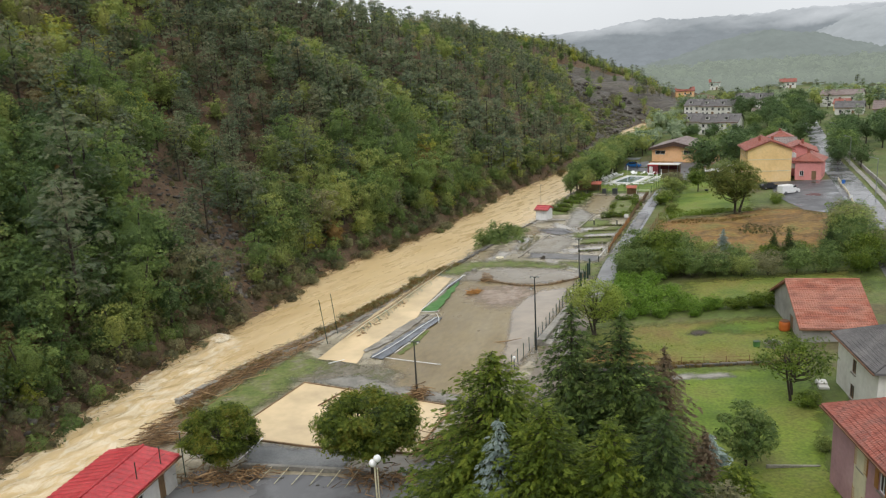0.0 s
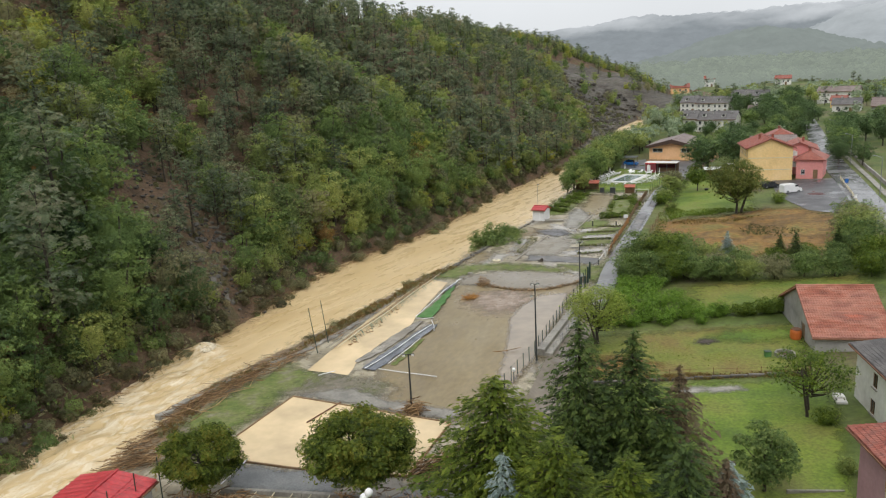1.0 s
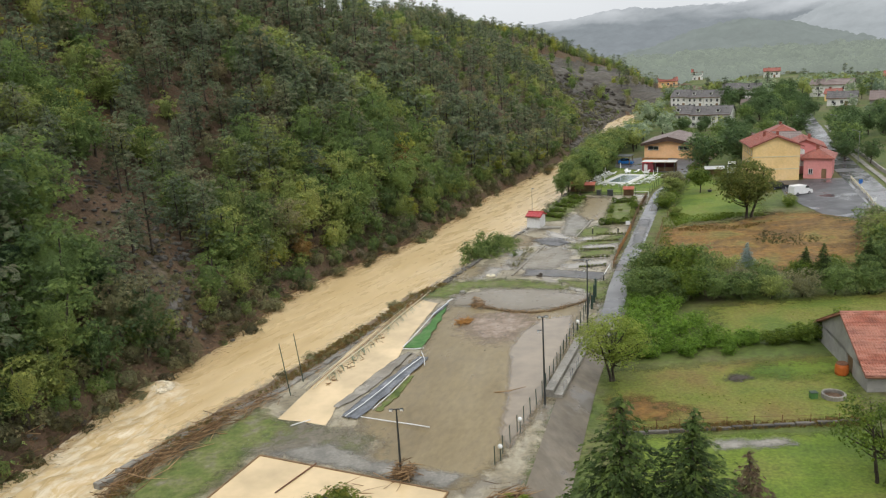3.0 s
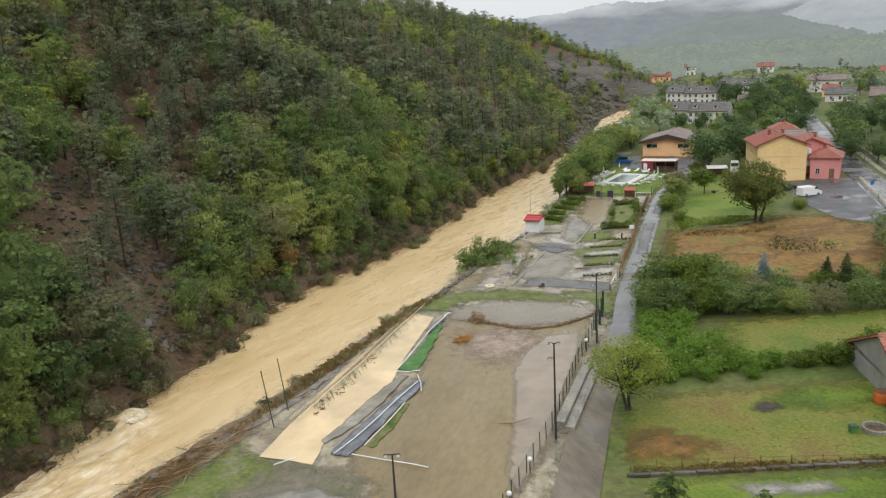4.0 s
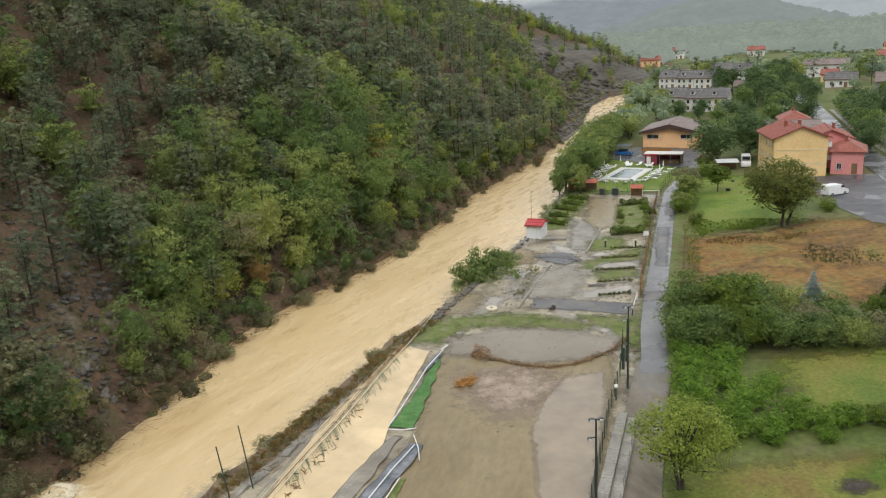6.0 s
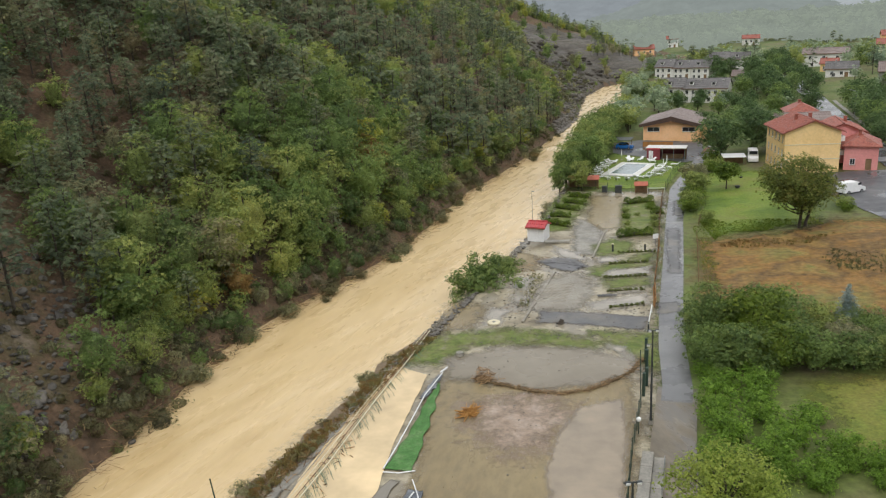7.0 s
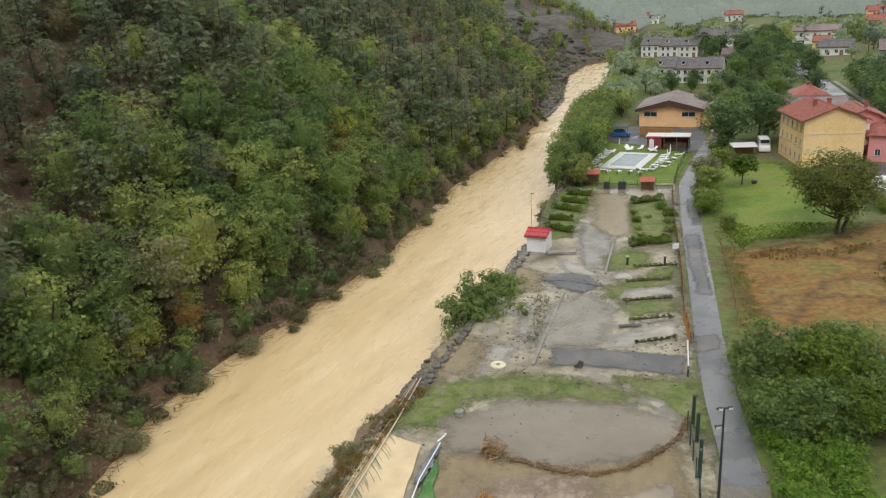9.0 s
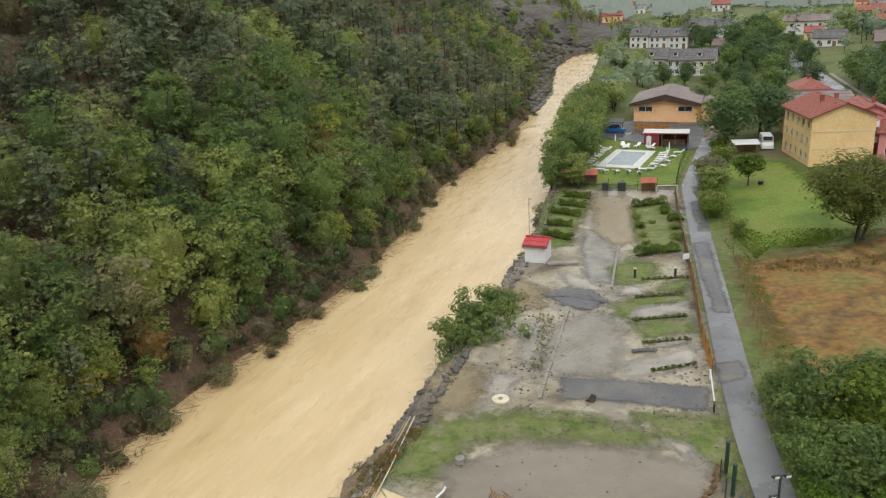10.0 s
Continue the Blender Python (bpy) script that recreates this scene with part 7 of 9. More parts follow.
# the yellow guest house and its neighbours
a, b = (68.1, 167.0), (77.7, 165.2)
yh = gz(70, 168) - 0.1
win3 = lambda xs, w, h: [(x, z, w, h) for x in xs for z in (0.8, 3.4, 6.0)]
guest = house("guest_house", (*a, yh), deg(a, b), 9.8, 13.0, 8.0, 2.0, M_YELLOW_WALL, M_TILE, "three-storey yellow guest house with a red tiled roof", over=0.6, tiled=True, shutters=None,
      holes={"left": win3([1.2, 3.7, 6.2, 8.7, 11.0], 0.95, 1.3), "right": [(2, 3.4, 1.2, 2.1), (2, 6.0, 1.2, 2.1), (6, 3.4, 1, 1.4), (6, 6.0, 1, 1.4)]}, chimney=[(3.4, 6.0, 9.9), (6.8, 9.0, 9.6)])
for z in (2.95, 5.7):
    bm = bmesh.new()
    box(bm, (4.9, -0.03, z), (9.9, 0.08, 0.14))
    part("string_course", bm, M_CREAM, guest)
a, b = (78.8, 165.6), (83.5, 163.0)
house("pink_house", (*a, gz(81, 164)), deg(a, b), 5.6, 8.5, 4.6, 1.5, M_PINK_WALL, M_TILE, "pink house with a red hipped tile roof", over=0.5, hip=2.6, holes={"front": [(1.0, 1.0, 0.9, 1.2), (3.6, 0.1, 1.0, 2.1, "door")], "right": [(2, 1, 0.9, 1.2), (5.5, 1, 0.9, 1.2)]}, chimney=[(2.4, 3.0, 6.4)])
house("red_roofed_house", (78.4, 174.0, gz(80, 175)), -20, 8.0, 11.0, 6.0, 1.7, M_PINK_WALL, M_TILE, "pink two-storey house with a red roof", over=0.5, tiled=False, holes={"front": [(1.2, 3.6, 1, 1.3), (4.5, 3.6, 1, 1.3)], "right": [(2, 3.5, 1, 1.3), (6, 3.5, 1, 1.3)]}, chimney=[(5.0, 5.0, 7.8)])
house("brown_roofed_house", (76.0, 187.0, gz(78, 190)), -16, 10.5, 9.0, 6.6, 1.5, M_YELLOW_WALL, M_ROOF_BROWN, "house with a dull brown roof behind the guest house", over=0.5, holes={"left": [(2, 3.6, 1, 1.3), (6, 3.6, 1, 1.3)]}, along_x=True)
house("orange_house", (86.6, 205.0, gz(88, 208)), -18, 6.6, 8.0, 6.4, 1.7, M_ORANGE_WALL, M_TILE, "orange house with a red hipped roof", hip=2.4, holes={"front": [(1.0, 3.4, 1, 1.3), (4.4, 3.4, 1, 1.3)], "left": [(2, 3.4, 1, 1.3), (5, 3.4, 1, 1.3)]}, chimney=[(3, 4, 8.0)])
for bx, by in ((78.35, 168.2), (78.35, 172.0)):
    for k in range(2):
        bal = thing("balcony", pose(bx, by, yh + 3.2 + 2.6 * k, 0, 0, deg((68.1, 167.0), (77.7, 165.2))), "white balcony with a railing on the yellow wall", "balcony", "guest house balconies")
        bm = bmesh.new()
        box(bm, (0.65, 0.0, 0.06), (1.3, 2.4, 0.14), bevel=0.02)
        part("slab", bm, M_WHITE_WALL, bal)
        bm = bmesh.new()
        box(bm, (1.26, 0, 0.55), (0.06, 2.4, 0.85))
        for y in (-1.17, 1.17):
            box(bm, (0.62, y, 0.55), (1.2, 0.06, 0.85))
        part("railing", bm, M_WHITE, bal)
# rows of grey-roofed houses in the village
for ox, oy, n, tn, hh, uw in ((82.3, 286.3, 3, -31, 4.9, 6.9), (99.7, 350.2, 3, -36, 4.9, 7.2), (126.5, 361.0, 2, -24, 5.6, 8.0)):
    for k in range(n):
        x, y = ox + (uw + 0.2) * k * math.cos(radians(tn)), oy + (uw + 0.2) * k * math.sin(radians(tn))
        terrace = house("terraced_house", (x, y, gz(x + 3, y) - 0.2), tn, uw, 10.0, hh - 0.25 * (k % 2), 2.6, M_WHITE_WALL, M_TILE_GREY, "white terraced house with a dark grey roof", along_x=True, over=0.35,
              holes={"front": [(0.8, 2.9, 1.0, 1.3), (2.8, 2.9, 1.0, 1.3), (uw - 1.9, 2.9, 1.1, 1.3), (0.8, 0.7, 1.0, 1.3), (2.8, 0.7, 1.0, 1.3), (uw - 2.0, 0.2, 1.2, 2.0, "door")]}, chimney=[(uw - 1.8, 3.4, hh + 1.6)])
        bm = bmesh.new()
        box(bm, (uw * 0.36, 2.0, hh + 1.35), (1.3, 1.6, 1.1), bevel=0.03)
        dormer = part("dormer", bm, M_WHITE_WALL, terrace, "white dormer")
        bm = bmesh.new()
        box(bm, (uw * 0.36, 1.18, hh + 1.42), (0.8, 0.06, 0.7))
        part("pane", bm, M_GLASS, dormer)
        bm = bmesh.new()
        box(bm, (uw * 0.36, 1.9, hh + 1.96), (1.6, 2.0, 0.12), bevel=0.02)
        part("dormer_roof", bm, M_TILE_GREY, dormer)
VILLAGE = (
    (159.5, 331.0, -32, 6.0, 7, 3.4, 1.6, M_YELLOW_WALL, M_TILE, "yellow village house with a red tile roof"),
    (163.5, 354.0, -34, 17, 10, 5.6, 2.0, M_WHITE_WALL, M_ROOF_BROWN, "large white village house with a dull brown roof"),
    (152.0, 312.5, -30, 10.5, 8, 3.4, 2.2, M_WHITE_WALL, M_TILE_GREY, "white cottage with a grey roof"),
    (148.0, 272.0, -30, 8, 8, 6.2, 2.6, M_GREY_WALL, M_ROOF_BROWN, "grey village house with a dark brown roof"),
    (186, 330, -30, 10, 8, 5.6, 2.0, M_WHITE_WALL, M_TILE, "white village house with a red roof"),
    (163.0, 532.0, -15, 7, 8, 5.5, 1.8, M_WHITE_WALL, M_TILE, "tall white house with a red roof"),
    (127.0, 478.0, -10, 11, 9, 4.0, 2.0, M_ORANGE_WALL, M_TILE, "low orange house with a red roof"),
    (199, 500, -20, 9.5, 8, 4.2, 1.8, M_WHITE_WALL, M_TILE, "white house with a red roof among trees"),
    (122.5, 326.0, -28, 7.5, 7, 2.6, 1.8, M_GREY_WALL, M_ROOF_BROWN, "low grey house with a brown roof"),
    (206, 372, -30, 12, 9, 6.0, 2.0, M_CREAM, M_TILE, "cream village house with a red roof"),
    (228, 398, -30, 12, 9, 6.0, 2.0, M_WHITE_WALL, M_ROOF_BROWN, "white village house with a brown roof"),
    (256, 452, -25, 16, 10, 5.5, 2.4, M_ORANGE_WALL, M_TILE, "long orange house with a red roof"),
)
for x, y, tn, w, d, h, rise, wm, rm, lab in VILLAGE:
    house("village_house", (x, y, gz(x, y) - 0.3), tn, w, d, h, rise, wm, rm, lab, along_x=True, holes={"front": [(w * 0.15, h - 2.2, 1.1, 1.3), (w * 0.45, h - 2.2, 1.1, 1.3), (w * 0.75, h - 2.2, 1.1, 1.3), (w * 0.2, 0.6, 1.1, 1.3), (w * 0.6, 0.1, 1.2, 2.1, "door")], "left": [(d * 0.3, h - 2.2, 1, 1.3)]}, chimney=[(w * 0.3, d * 0.5, h + rise)])
# barn and houses beside the garden
house("barn", (38.2, 59.2, 0.75), -8, 7.2, 13.9, 1.8, 3.25, M_GREY_WALL, M_TILE_OLD, "old grey barn with a weathered red tile roof", along_x=True, over=0.35, tiled=True, holes={"left": [(8.6, 0.05, 1.6, 2.0, "door")]}, category="barn")
house("white_house", (36.1, 39.1, 0.6), -6, 9.5, 9.3, 5.2, 2.0, M_WHITE_WALL, M_TILE_GREY, "white plastered house with a grey hipped tile roof", over=0.5, tiled=True, hip=3.6, holes={"left": [(3.6, 2.9, 0.95, 1.3), (3.4, 0.5, 1.0, 1.3)], "back": [(3, 2.8, 1, 1.3)]}, frame_mat=M_TIMBER)
mauve = house("mauve_house", (28.7, 22.4, 0.4), -2, 9.5, 8.6, 6.27, 2.0, M_MAUVE_WALL, M_TILE, "mauve plastered house with a red hipped tile roof", over=0.65, tiled=True, hip=3.6, holes={"left": [(4.1, 3.9, 0.9, 1.5), (4.1, 0.9, 0.9, 1.5), (7.0, 3.9, 0.9, 1.5)]}, shutters=M_ORANGE_BOARD)
bm = bmesh.new()
box(bm, (-0.03, 4.05, 3.1), (0.07, 1.7, 6.0))
part("pale_stripe", bm, M_CREAM, mauve, "cream painted stripe")
# low outbuilding with the red metal roof
red = house("clubhouse", (-27.4, 25.8, -0.05), -9, 5.7, 9.0, 2.5, 0.55, M_WHITE_WALL, M_RED_SHEET, "low white clubhouse with a red sheet-metal roof", over=0.35, holes={"right": [(6.6, 0.1, 0.95, 2.1, "door"), (3.6, 0.9, 1.1, 1.1), (1.2, 0.9, 0.9, 1.1)], "front": [(2, 1, 1, 1)]}, category="building")
bm = bmesh.new()
box(bm, (1.5, 5.4, 2.95), (1.4, 1.0, 0.12), ry=-11)
part("skylight", bm, M_GLASS, red, "grey glazed skylight")
# edge of the camp drive laid bare by the flood
ob = thing("drive_edge", pose(0, 0, 0), "straight concrete edge of the silted camp drive", "kerb")
for k in range(8):
    f, f2 = k / 8, (k + 1) / 8
    p, q = (10.1 + 6.4 * f, 104.8 + 16.0 * f), (10.1 + 6.4 * f2, 104.8 + 16.0 * f2)
    x, y = (p[0] + q[0]) / 2, (p[1] + q[1]) / 2
    bm = bmesh.new()
    box(bm, (x, y, gz(x, y) + 0.08), (2.1, 0.3, 0.26), rz=deg(p, q) + 1.5 * math.sin(k * 2.3), bevel=0.03)
    part("kerbstone", bm, M_RIPPLE, ob)
for k in range(7):
    f, f2 = k / 7, (k + 1) / 7
    p, q = (22.6 + 5.0 * f, 125.8 + 13.0 * f), (22.6 + 5.0 * f2, 125.8 + 13.0 * f2)
    x, y = (p[0] + q[0]) / 2, (p[1] + q[1]) / 2
    bm = bmesh.new()
    box(bm, (x, y, gz(x, y) + 0.08), (1.96, 0.28, 0.26), rz=deg(p, q), bevel=0.03)
    part("kerbstone", bm, M_RIPPLE, ob)


def silt_ripples():
    """Ridges combed into the silt across the drive."""
    V, nu, nv = [], 44, 110
    for j in range(nv):
        for i in range(nu):
            u, v = i / (nu - 1) * 2 - 1, j / (nv - 1) * 2 - 1
            x, y = 15.2 + 2.7 * u + 1.7 * v, 113.4 + 4.4 * v
            edge = min(1.0, 2.2 * (1 - abs(u))) * min(1.0, 2.5 * (1 - abs(v)))
            w = y - 0.12 * x + 0.7 * noise.noise((x * 0.3, y * 0.3, 4.0))
            ridge = (0.5 + 0.5 * math.sin(w * 2 * math.pi / 1.0)) ** 2 * (0.55 + 0.6 * noise.noise((x * 0.6, y * 0.3, 9.0)))
            V.append((x, y, gz(x, y) - 0.08 + edge * (0.15 + 0.32 * ridge)))
    i = (np.arange(nv - 1)[:, None] * nu + np.arange(nu - 1)[None]).ravel()
    me = quad_mesh("silt_ripples", V, np.stack([i, i + 1, i + nu + 1, i + nu], -1), [M_RIPPLE])
    me.polygons.foreach_set("use_smooth", np.ones(len(i), bool))
    tagged(new("silt_ripples", me), "silt combed into ridges on the camp drive", "silt", kind="stuff")


silt_ripples()
# camp hut with the red roof
house("hut", (15.2, 136.0, 0.45), -27, 2.5, 2.9, 2.15, 0.5, M_WHITE, M_RED_SHEET, "small white hut with a red roof beside the river", over=0.25, along_x=True, holes={"front": [(1.5, 0.05, 0.75, 1.9, "door")]}, category="hut")
bm = bmesh.new()
box(bm, (19.3, 134.2, gz(19.3, 134.2) + 0.22), (3.6, 0.9, 0.3), rz=-8, bevel=0.03)
tagged(finish(bm, "concrete_step", M_CONCRETE), "pale concrete slab beside the hut", "slab")


# the pool bar
def bar():
    a, b = (49.5, 192.2), (57.0, 188.8)
    ob = thing("pool_bar", pose(*a, gz(53, 190), 0, 0, deg(a, b)), "flat-roofed maroon bar beside the pool", "bar")
    for nm, c, s, m in (("back_wall", (4.1, 4.4, 1.26), (8.2, 0.2, 2.52), M_MAROON), ("kiosk", (1.5, 2.3, 1.26), (2.8, 3.7, 2.52), M_MAROON), ("side_wall", (8.1, 3.2, 1.26), (0.2, 2.2, 2.52), M_TIMBER), ("counter", (5.4, 2.6, 0.55), (4.4, 0.6, 1.1), M_TIMBER), ("roof", (4.1, 2.5, 2.62), (8.5, 4.4, 0.16), M_DECK), ("eave_board", (1.5, 0.26, 2.56), (2.9, 0.06, 0.3), M_RED_SHEET), ("fascia", (5.65, 0.26, 2.58), (5.4, 0.06, 0.2), M_TIMBER)):
        bm = bmesh.new()
        box(bm, c, s, bevel=0.02)
        part(nm, bm, m, ob)
    bm = bmesh.new()
    box(bm, (1.0, 0.42, 1.05), (0.9, 0.06, 2.0))
    part("door", bm, M_WHITE, ob)
    for x in (3.4, 5.8, 8.1):
        bm = bmesh.new()
        rod(bm, (x, 0.4, 0), (x, 0.4, 2.54), 0.06)
        part("post", bm, M_STEEL, ob)


bar()
# low sheds and awnings round the pool
for nm, x, y, tn, w, d, h, m, lab in (("awning", 27.8, 168.4, -15, 5.4, 2.2, 1.9, M_RED_SLATE, "low shelter with a terracotta roof"), ("awning", 38.4, 161.0, -14, 2.0, 1.6, 1.7, M_RED_SLATE, "small kiosk with an orange roof"), ("carport", 62.2, 180.6, -12, 4.2, 2.4, 1.9, M_WHITE, "low carport with a pale corrugated roof")):
    ob = thing(nm, pose(x, y, gz(x, y), 0, 0, tn), lab, "shelter")
    bm = bmesh.new()
    roof_slab(bm, [(-0.2, -0.2, h), (w + 0.2, -0.2, h), (w + 0.2, d + 0.2, h + 0.35), (-0.2, d + 0.2, h + 0.35)], 0.08)
    part("roof", bm, m, ob)
    for px, py in ((0, 0), (w, 0), (0, d), (w, d)):
        bm = bmesh.new()
        rod(bm, (px, py, -0.1), (px, py, h - 0.05), 0.05)
        part("post", bm, M_TIMBER, ob)
    bm = bmesh.new()
    box(bm, (w / 2, d, h / 2), (w, 0.08, h))
    part("back_panel", bm, M_TIMBER, ob)


# ---------------------------------------------------------------- sports ground
def flood_lamp(x, y, h, label, heads, mat=M_DARK_STEEL, low=False, name="floodlight_pole"):
    ob = thing(name, pose(x, y, gz(x, y)), label, "lamp post", "floodlight poles")
    bm = bmesh.new()
    rod(bm, (0, 0, -0.2), (0, 0, h), 0.11, 0.06, 8)
    part("pole", bm, mat, ob)
    bm = bmesh.new()
    rod(bm, (0, 0, -0.05), (0, 0, 0.35), 0.19, 0.16, 8)
    part("base_sleeve", bm, M_CONCRETE, ob)
    bm = bmesh.new()
    box(bm, (0, 0, h), (1.0, 0.07, 0.07))
    if low:
        box(bm, (-0.25, 0, h * 0.86), (0.55, 0.06, 0.06))
    part("crossarm", bm, mat, ob)
    for dx, dz, tilt in heads:
        bm = bmesh.new()
        box(bm, (dx, -0.12, h + dz), (0.3, 0.16, 0.22), rx=tilt, bevel=0.03)
        hd = part("floodlight", bm, M_DARK_STEEL, ob)
        bm = bmesh.new()
        box(bm, (dx, -0.21, h + dz - 0.02), (0.25, 0.02, 0.17), rx=tilt)
        part("lens", bm, M_LAMP_GLASS, hd)
    return ob


flood_lamp(10.0, 60.9, 8.8, "tall dark floodlight pole beside the field fence", ((-0.3, 0.05, 20), (0.3, 0.05, 20), (-0.4, -1.25, 20)), low=True)
flood_lamp(17.4, 81.8, 8.2, "tall dark floodlight pole beside the lane", ((-0.3, 0.05, 20), (0.3, 0.05, 20), (-0.4, -1.15, 20)), low=True)
flood_lamp(-2.5, 50.0, 5.7, "short floodlight pole with roots caught at its foot", ((-0.42, 0.0, 15), (0.42, 0.0, 15)))
flood_lamp(-6.26, 38.0, 5.64, "short floodlight pole behind a round tree", ((-0.35, 0.0, 15), (0.35, 0.0, 15)))


def globe_lamp():
    ob = thing("street_lamp", pose(-2.4, 22.3, 0), "slim street lamp with two white globes", "lamp post")
    bm = bmesh.new()
    rod(bm, (-0.06, 0, -0.2), (-0.06, 0, 7.9), 0.07, 0.05, 8)
    rod(bm, (0.1, 0, -0.2), (0.1, 0, 7.5), 0.05, 0.04, 8)
    part("pole", bm, M_CREAM, ob)
    for dx, dz in ((-0.16, 7.85), (0.14, 8.15)):
        bm = bmesh.new()
        ball(bm, (dx, 0, dz), 0.25, 12)
        part("globe", bm, M_LAMP_GLASS, ob, smooth=True)


globe_lamp()


def fence_post_lamp(x, y):
    ob = thing("bollard_lamp", pose(x, y, gz(x, y)), "low post lamp with a white globe", "lamp", "fence lamps")
    bm = bmesh.new()
    rod(bm, (0, 0, -0.2), (0, 0, 1.15), 0.05, n=6)
    part("post", bm, M_GREEN_POST, ob)
    bm = bmesh.new()
    ball(bm, (0, 0, 1.32), 0.2, 12)
    part("globe", bm, M_LAMP_GLASS, ob, smooth=True)


for x, y in ((7.35, 56.2), (16.0, 80.4), (5.4, 51.6)):
    fence_post_lamp(x, y)


def wire_fence(pts, h, gap, label, post_mat, name="fence", wires=4, post_r=0.045, net=None):
    """Posts and strained wires along a line of points."""
    ob = thing(name, pose(pts[0][0], pts[0][1], 0), label, "fence")
    ox, oy = pts[0]
    run = []
    for a, b in zip(pts, pts[1:]):
        L = math.hypot(b[0] - a[0], b[1] - a[1])
        n = max(1, int(round(L / gap)))
        run += [(a[0] + (b[0] - a[0]) * k / n, a[1] + (b[1] - a[1]) * k / n) for k in range(n)]
    run.append(pts[-1])
    for k, (x, y) in enumerate(run):
        bm = bmesh.new()
        z = gz(x, y)
        lean = 0.06 * noise.noise((x, y, 3.0))
        rod(bm, (x - ox, y - oy, z - 0.2), (x - ox + lean, y - oy + lean, z + h), post_r, n=5)
        part("post", bm, post_mat, ob)
    for w in range(wires):
        bm = bmesh.new()
        f = h * (w + 0.6) / wires
        for (x0, y0), (x1, y1) in zip(run, run[1:]):
            rod(bm, (x0 - ox, y0 - oy, gz(x0, y0) + f), (x1 - ox, y1 - oy, gz(x1, y1) + f), 0.012, n=3)
        part("wire", bm, post_mat, ob)
    return ob


wire_fence([(4.9, 51.0), (10.0, 63.2), (14.6, 77.2), (17.4, 84.6), (19.6, 92.4)], 1.7, 1.9, "dark green wire fence along the muddy field", M_GREEN_POST, wires=6)
wire_fence([(15.0, 55.9), (24.5, 55.0), (35.4, 53.6)], 1.0, 2.1, "rusty wire fence along the garden boundary", M_RUST, wires=3, post_r=0.03)
wire_fence([(31.2, 109.0), (35.4, 121.0), (39.4, 132.6)], 1.0, 2.4, "old wire fence beside the field", M_TIMBER, wires=3, post_r=0.04)
wire_fence([(26.2, 168.0), (32.6, 167.0), (38.2, 162.6), (44.6, 163.2), (49.0, 173.0), (55.6, 186.0)], 1.6, 2.6, "dark fence round the pool lawn", M_GREEN_POST, wires=4)
wire_fence([(42.0, 139.0), (45.2, 146.0)], 1.0, 2.0, "old garden fence beside the lane", M_TIMBER, wires=3, post_r=0.04)
for x, y, h in ((20.3, 93.1, 2.5), (19.7, 90.8, 2.4), (19.0, 88.4, 1.8), (18.2, 86.6, 2.2)):
    ob = thing("gate_post", pose(x, y, gz(x, y)), "thick dark post of a broken gate", "post", "gate posts")
    bm = bmesh.new()
    rod(bm, (0, 0, -0.2), (0.03, 0, h), 0.15, 0.14, 8)
    part("shaft", bm, M_GREEN_POST, ob)
    bm = bmesh.new()
    rod(bm, (0.03, 0, h), (0.03, 0, h + 0.06), 0.18, 0.1, 8)
    part("cap", bm, M_GREEN_POST, ob)


def bleacher():
    a, b = (11.0, 62.9), (16.0, 76.4)
    L = math.hypot(b[0] - a[0], b[1] - a[1])
    ob = thing("bleacher", pose(*a, 0.02, 0, 0, deg(a, b)), "stepped concrete bleacher with steel seat frames", "bleacher")
    for nm, y, h in (("lower_step", -0.45, 0.4), ("upper_step", 0.4, 0.8)):
        for k in range(7):
            bm = bmesh.new()
            box(bm, (L * (k + 0.5) / 7, y, h / 2), (L / 7 - 0.02, 0.85, h), bevel=0.03)
            part(nm, bm, M_CONCRETE, ob)
    for k in range(5):
        x = L * (k + 0.5) / 5
        bm = bmesh.new()
        rod(bm, (x - 0.5, -0.82, 0), (x - 0.5, -0.82, 1.2), 0.025, n=5)
        rod(bm, (x + 0.5, -0.82, 0), (x + 0.5, -0.82, 1.2), 0.025, n=5)
        rod(bm, (x - 0.5, -0.82, 1.18), (x + 0.5, -0.82, 1.18), 0.025, n=5)
        rod(bm, (x - 0.5, -0.82, 0.62), (x + 0.5, -0.82, 0.62), 0.02, n=5)
        part("rail", bm, M_STEEL, ob)


bleacher()


def sticks(name, spots, n, mat, label, seed, length=(0.5, 2.0), r=0.025, heap=0.4, spread=0.8, category="debris", flow=None):
    """Driftwood: many bent twigs tangled along a line of spots."""
    rng = np.random.default_rng(seed)
    p = Pile()
    S = np.array(spots, float)
    for i in range(n):
        t = rng.uniform(0, len(S) - 1)
        k = min(int(t), len(S) - 2)
        c = S[k] + (S[k + 1] - S[k]) * (t - k)
        x, y = c[:2] + rng.normal(size=2) * spread
        z = max(gz(x, y), -1.45) + abs(rng.normal()) * heap + 0.05
        L = rng.uniform(*length)
        a = rng.uniform(0, 6.28) if flow is None else radians(flow) + rng.normal() * 0.45
        d = np.array([math.cos(a), math.sin(a), rng.normal() * 0.22])
        w = rng.normal(size=3) * 0.12 * L
        P = np.array([x, y, z])
        rr = r * rng.uniform(0.5, 1.6)
        p.add(tube([P - d * L / 2, P + w * (1, 1, 0.4), P + d * L / 2], [rr, rr * 0.8, rr * 0.35], 4), 0)
    V, Q, _ = p.arrays()
    return tagged(new(name, quad_mesh(name, V, Q, [mat])), label, category, kind="stuff")


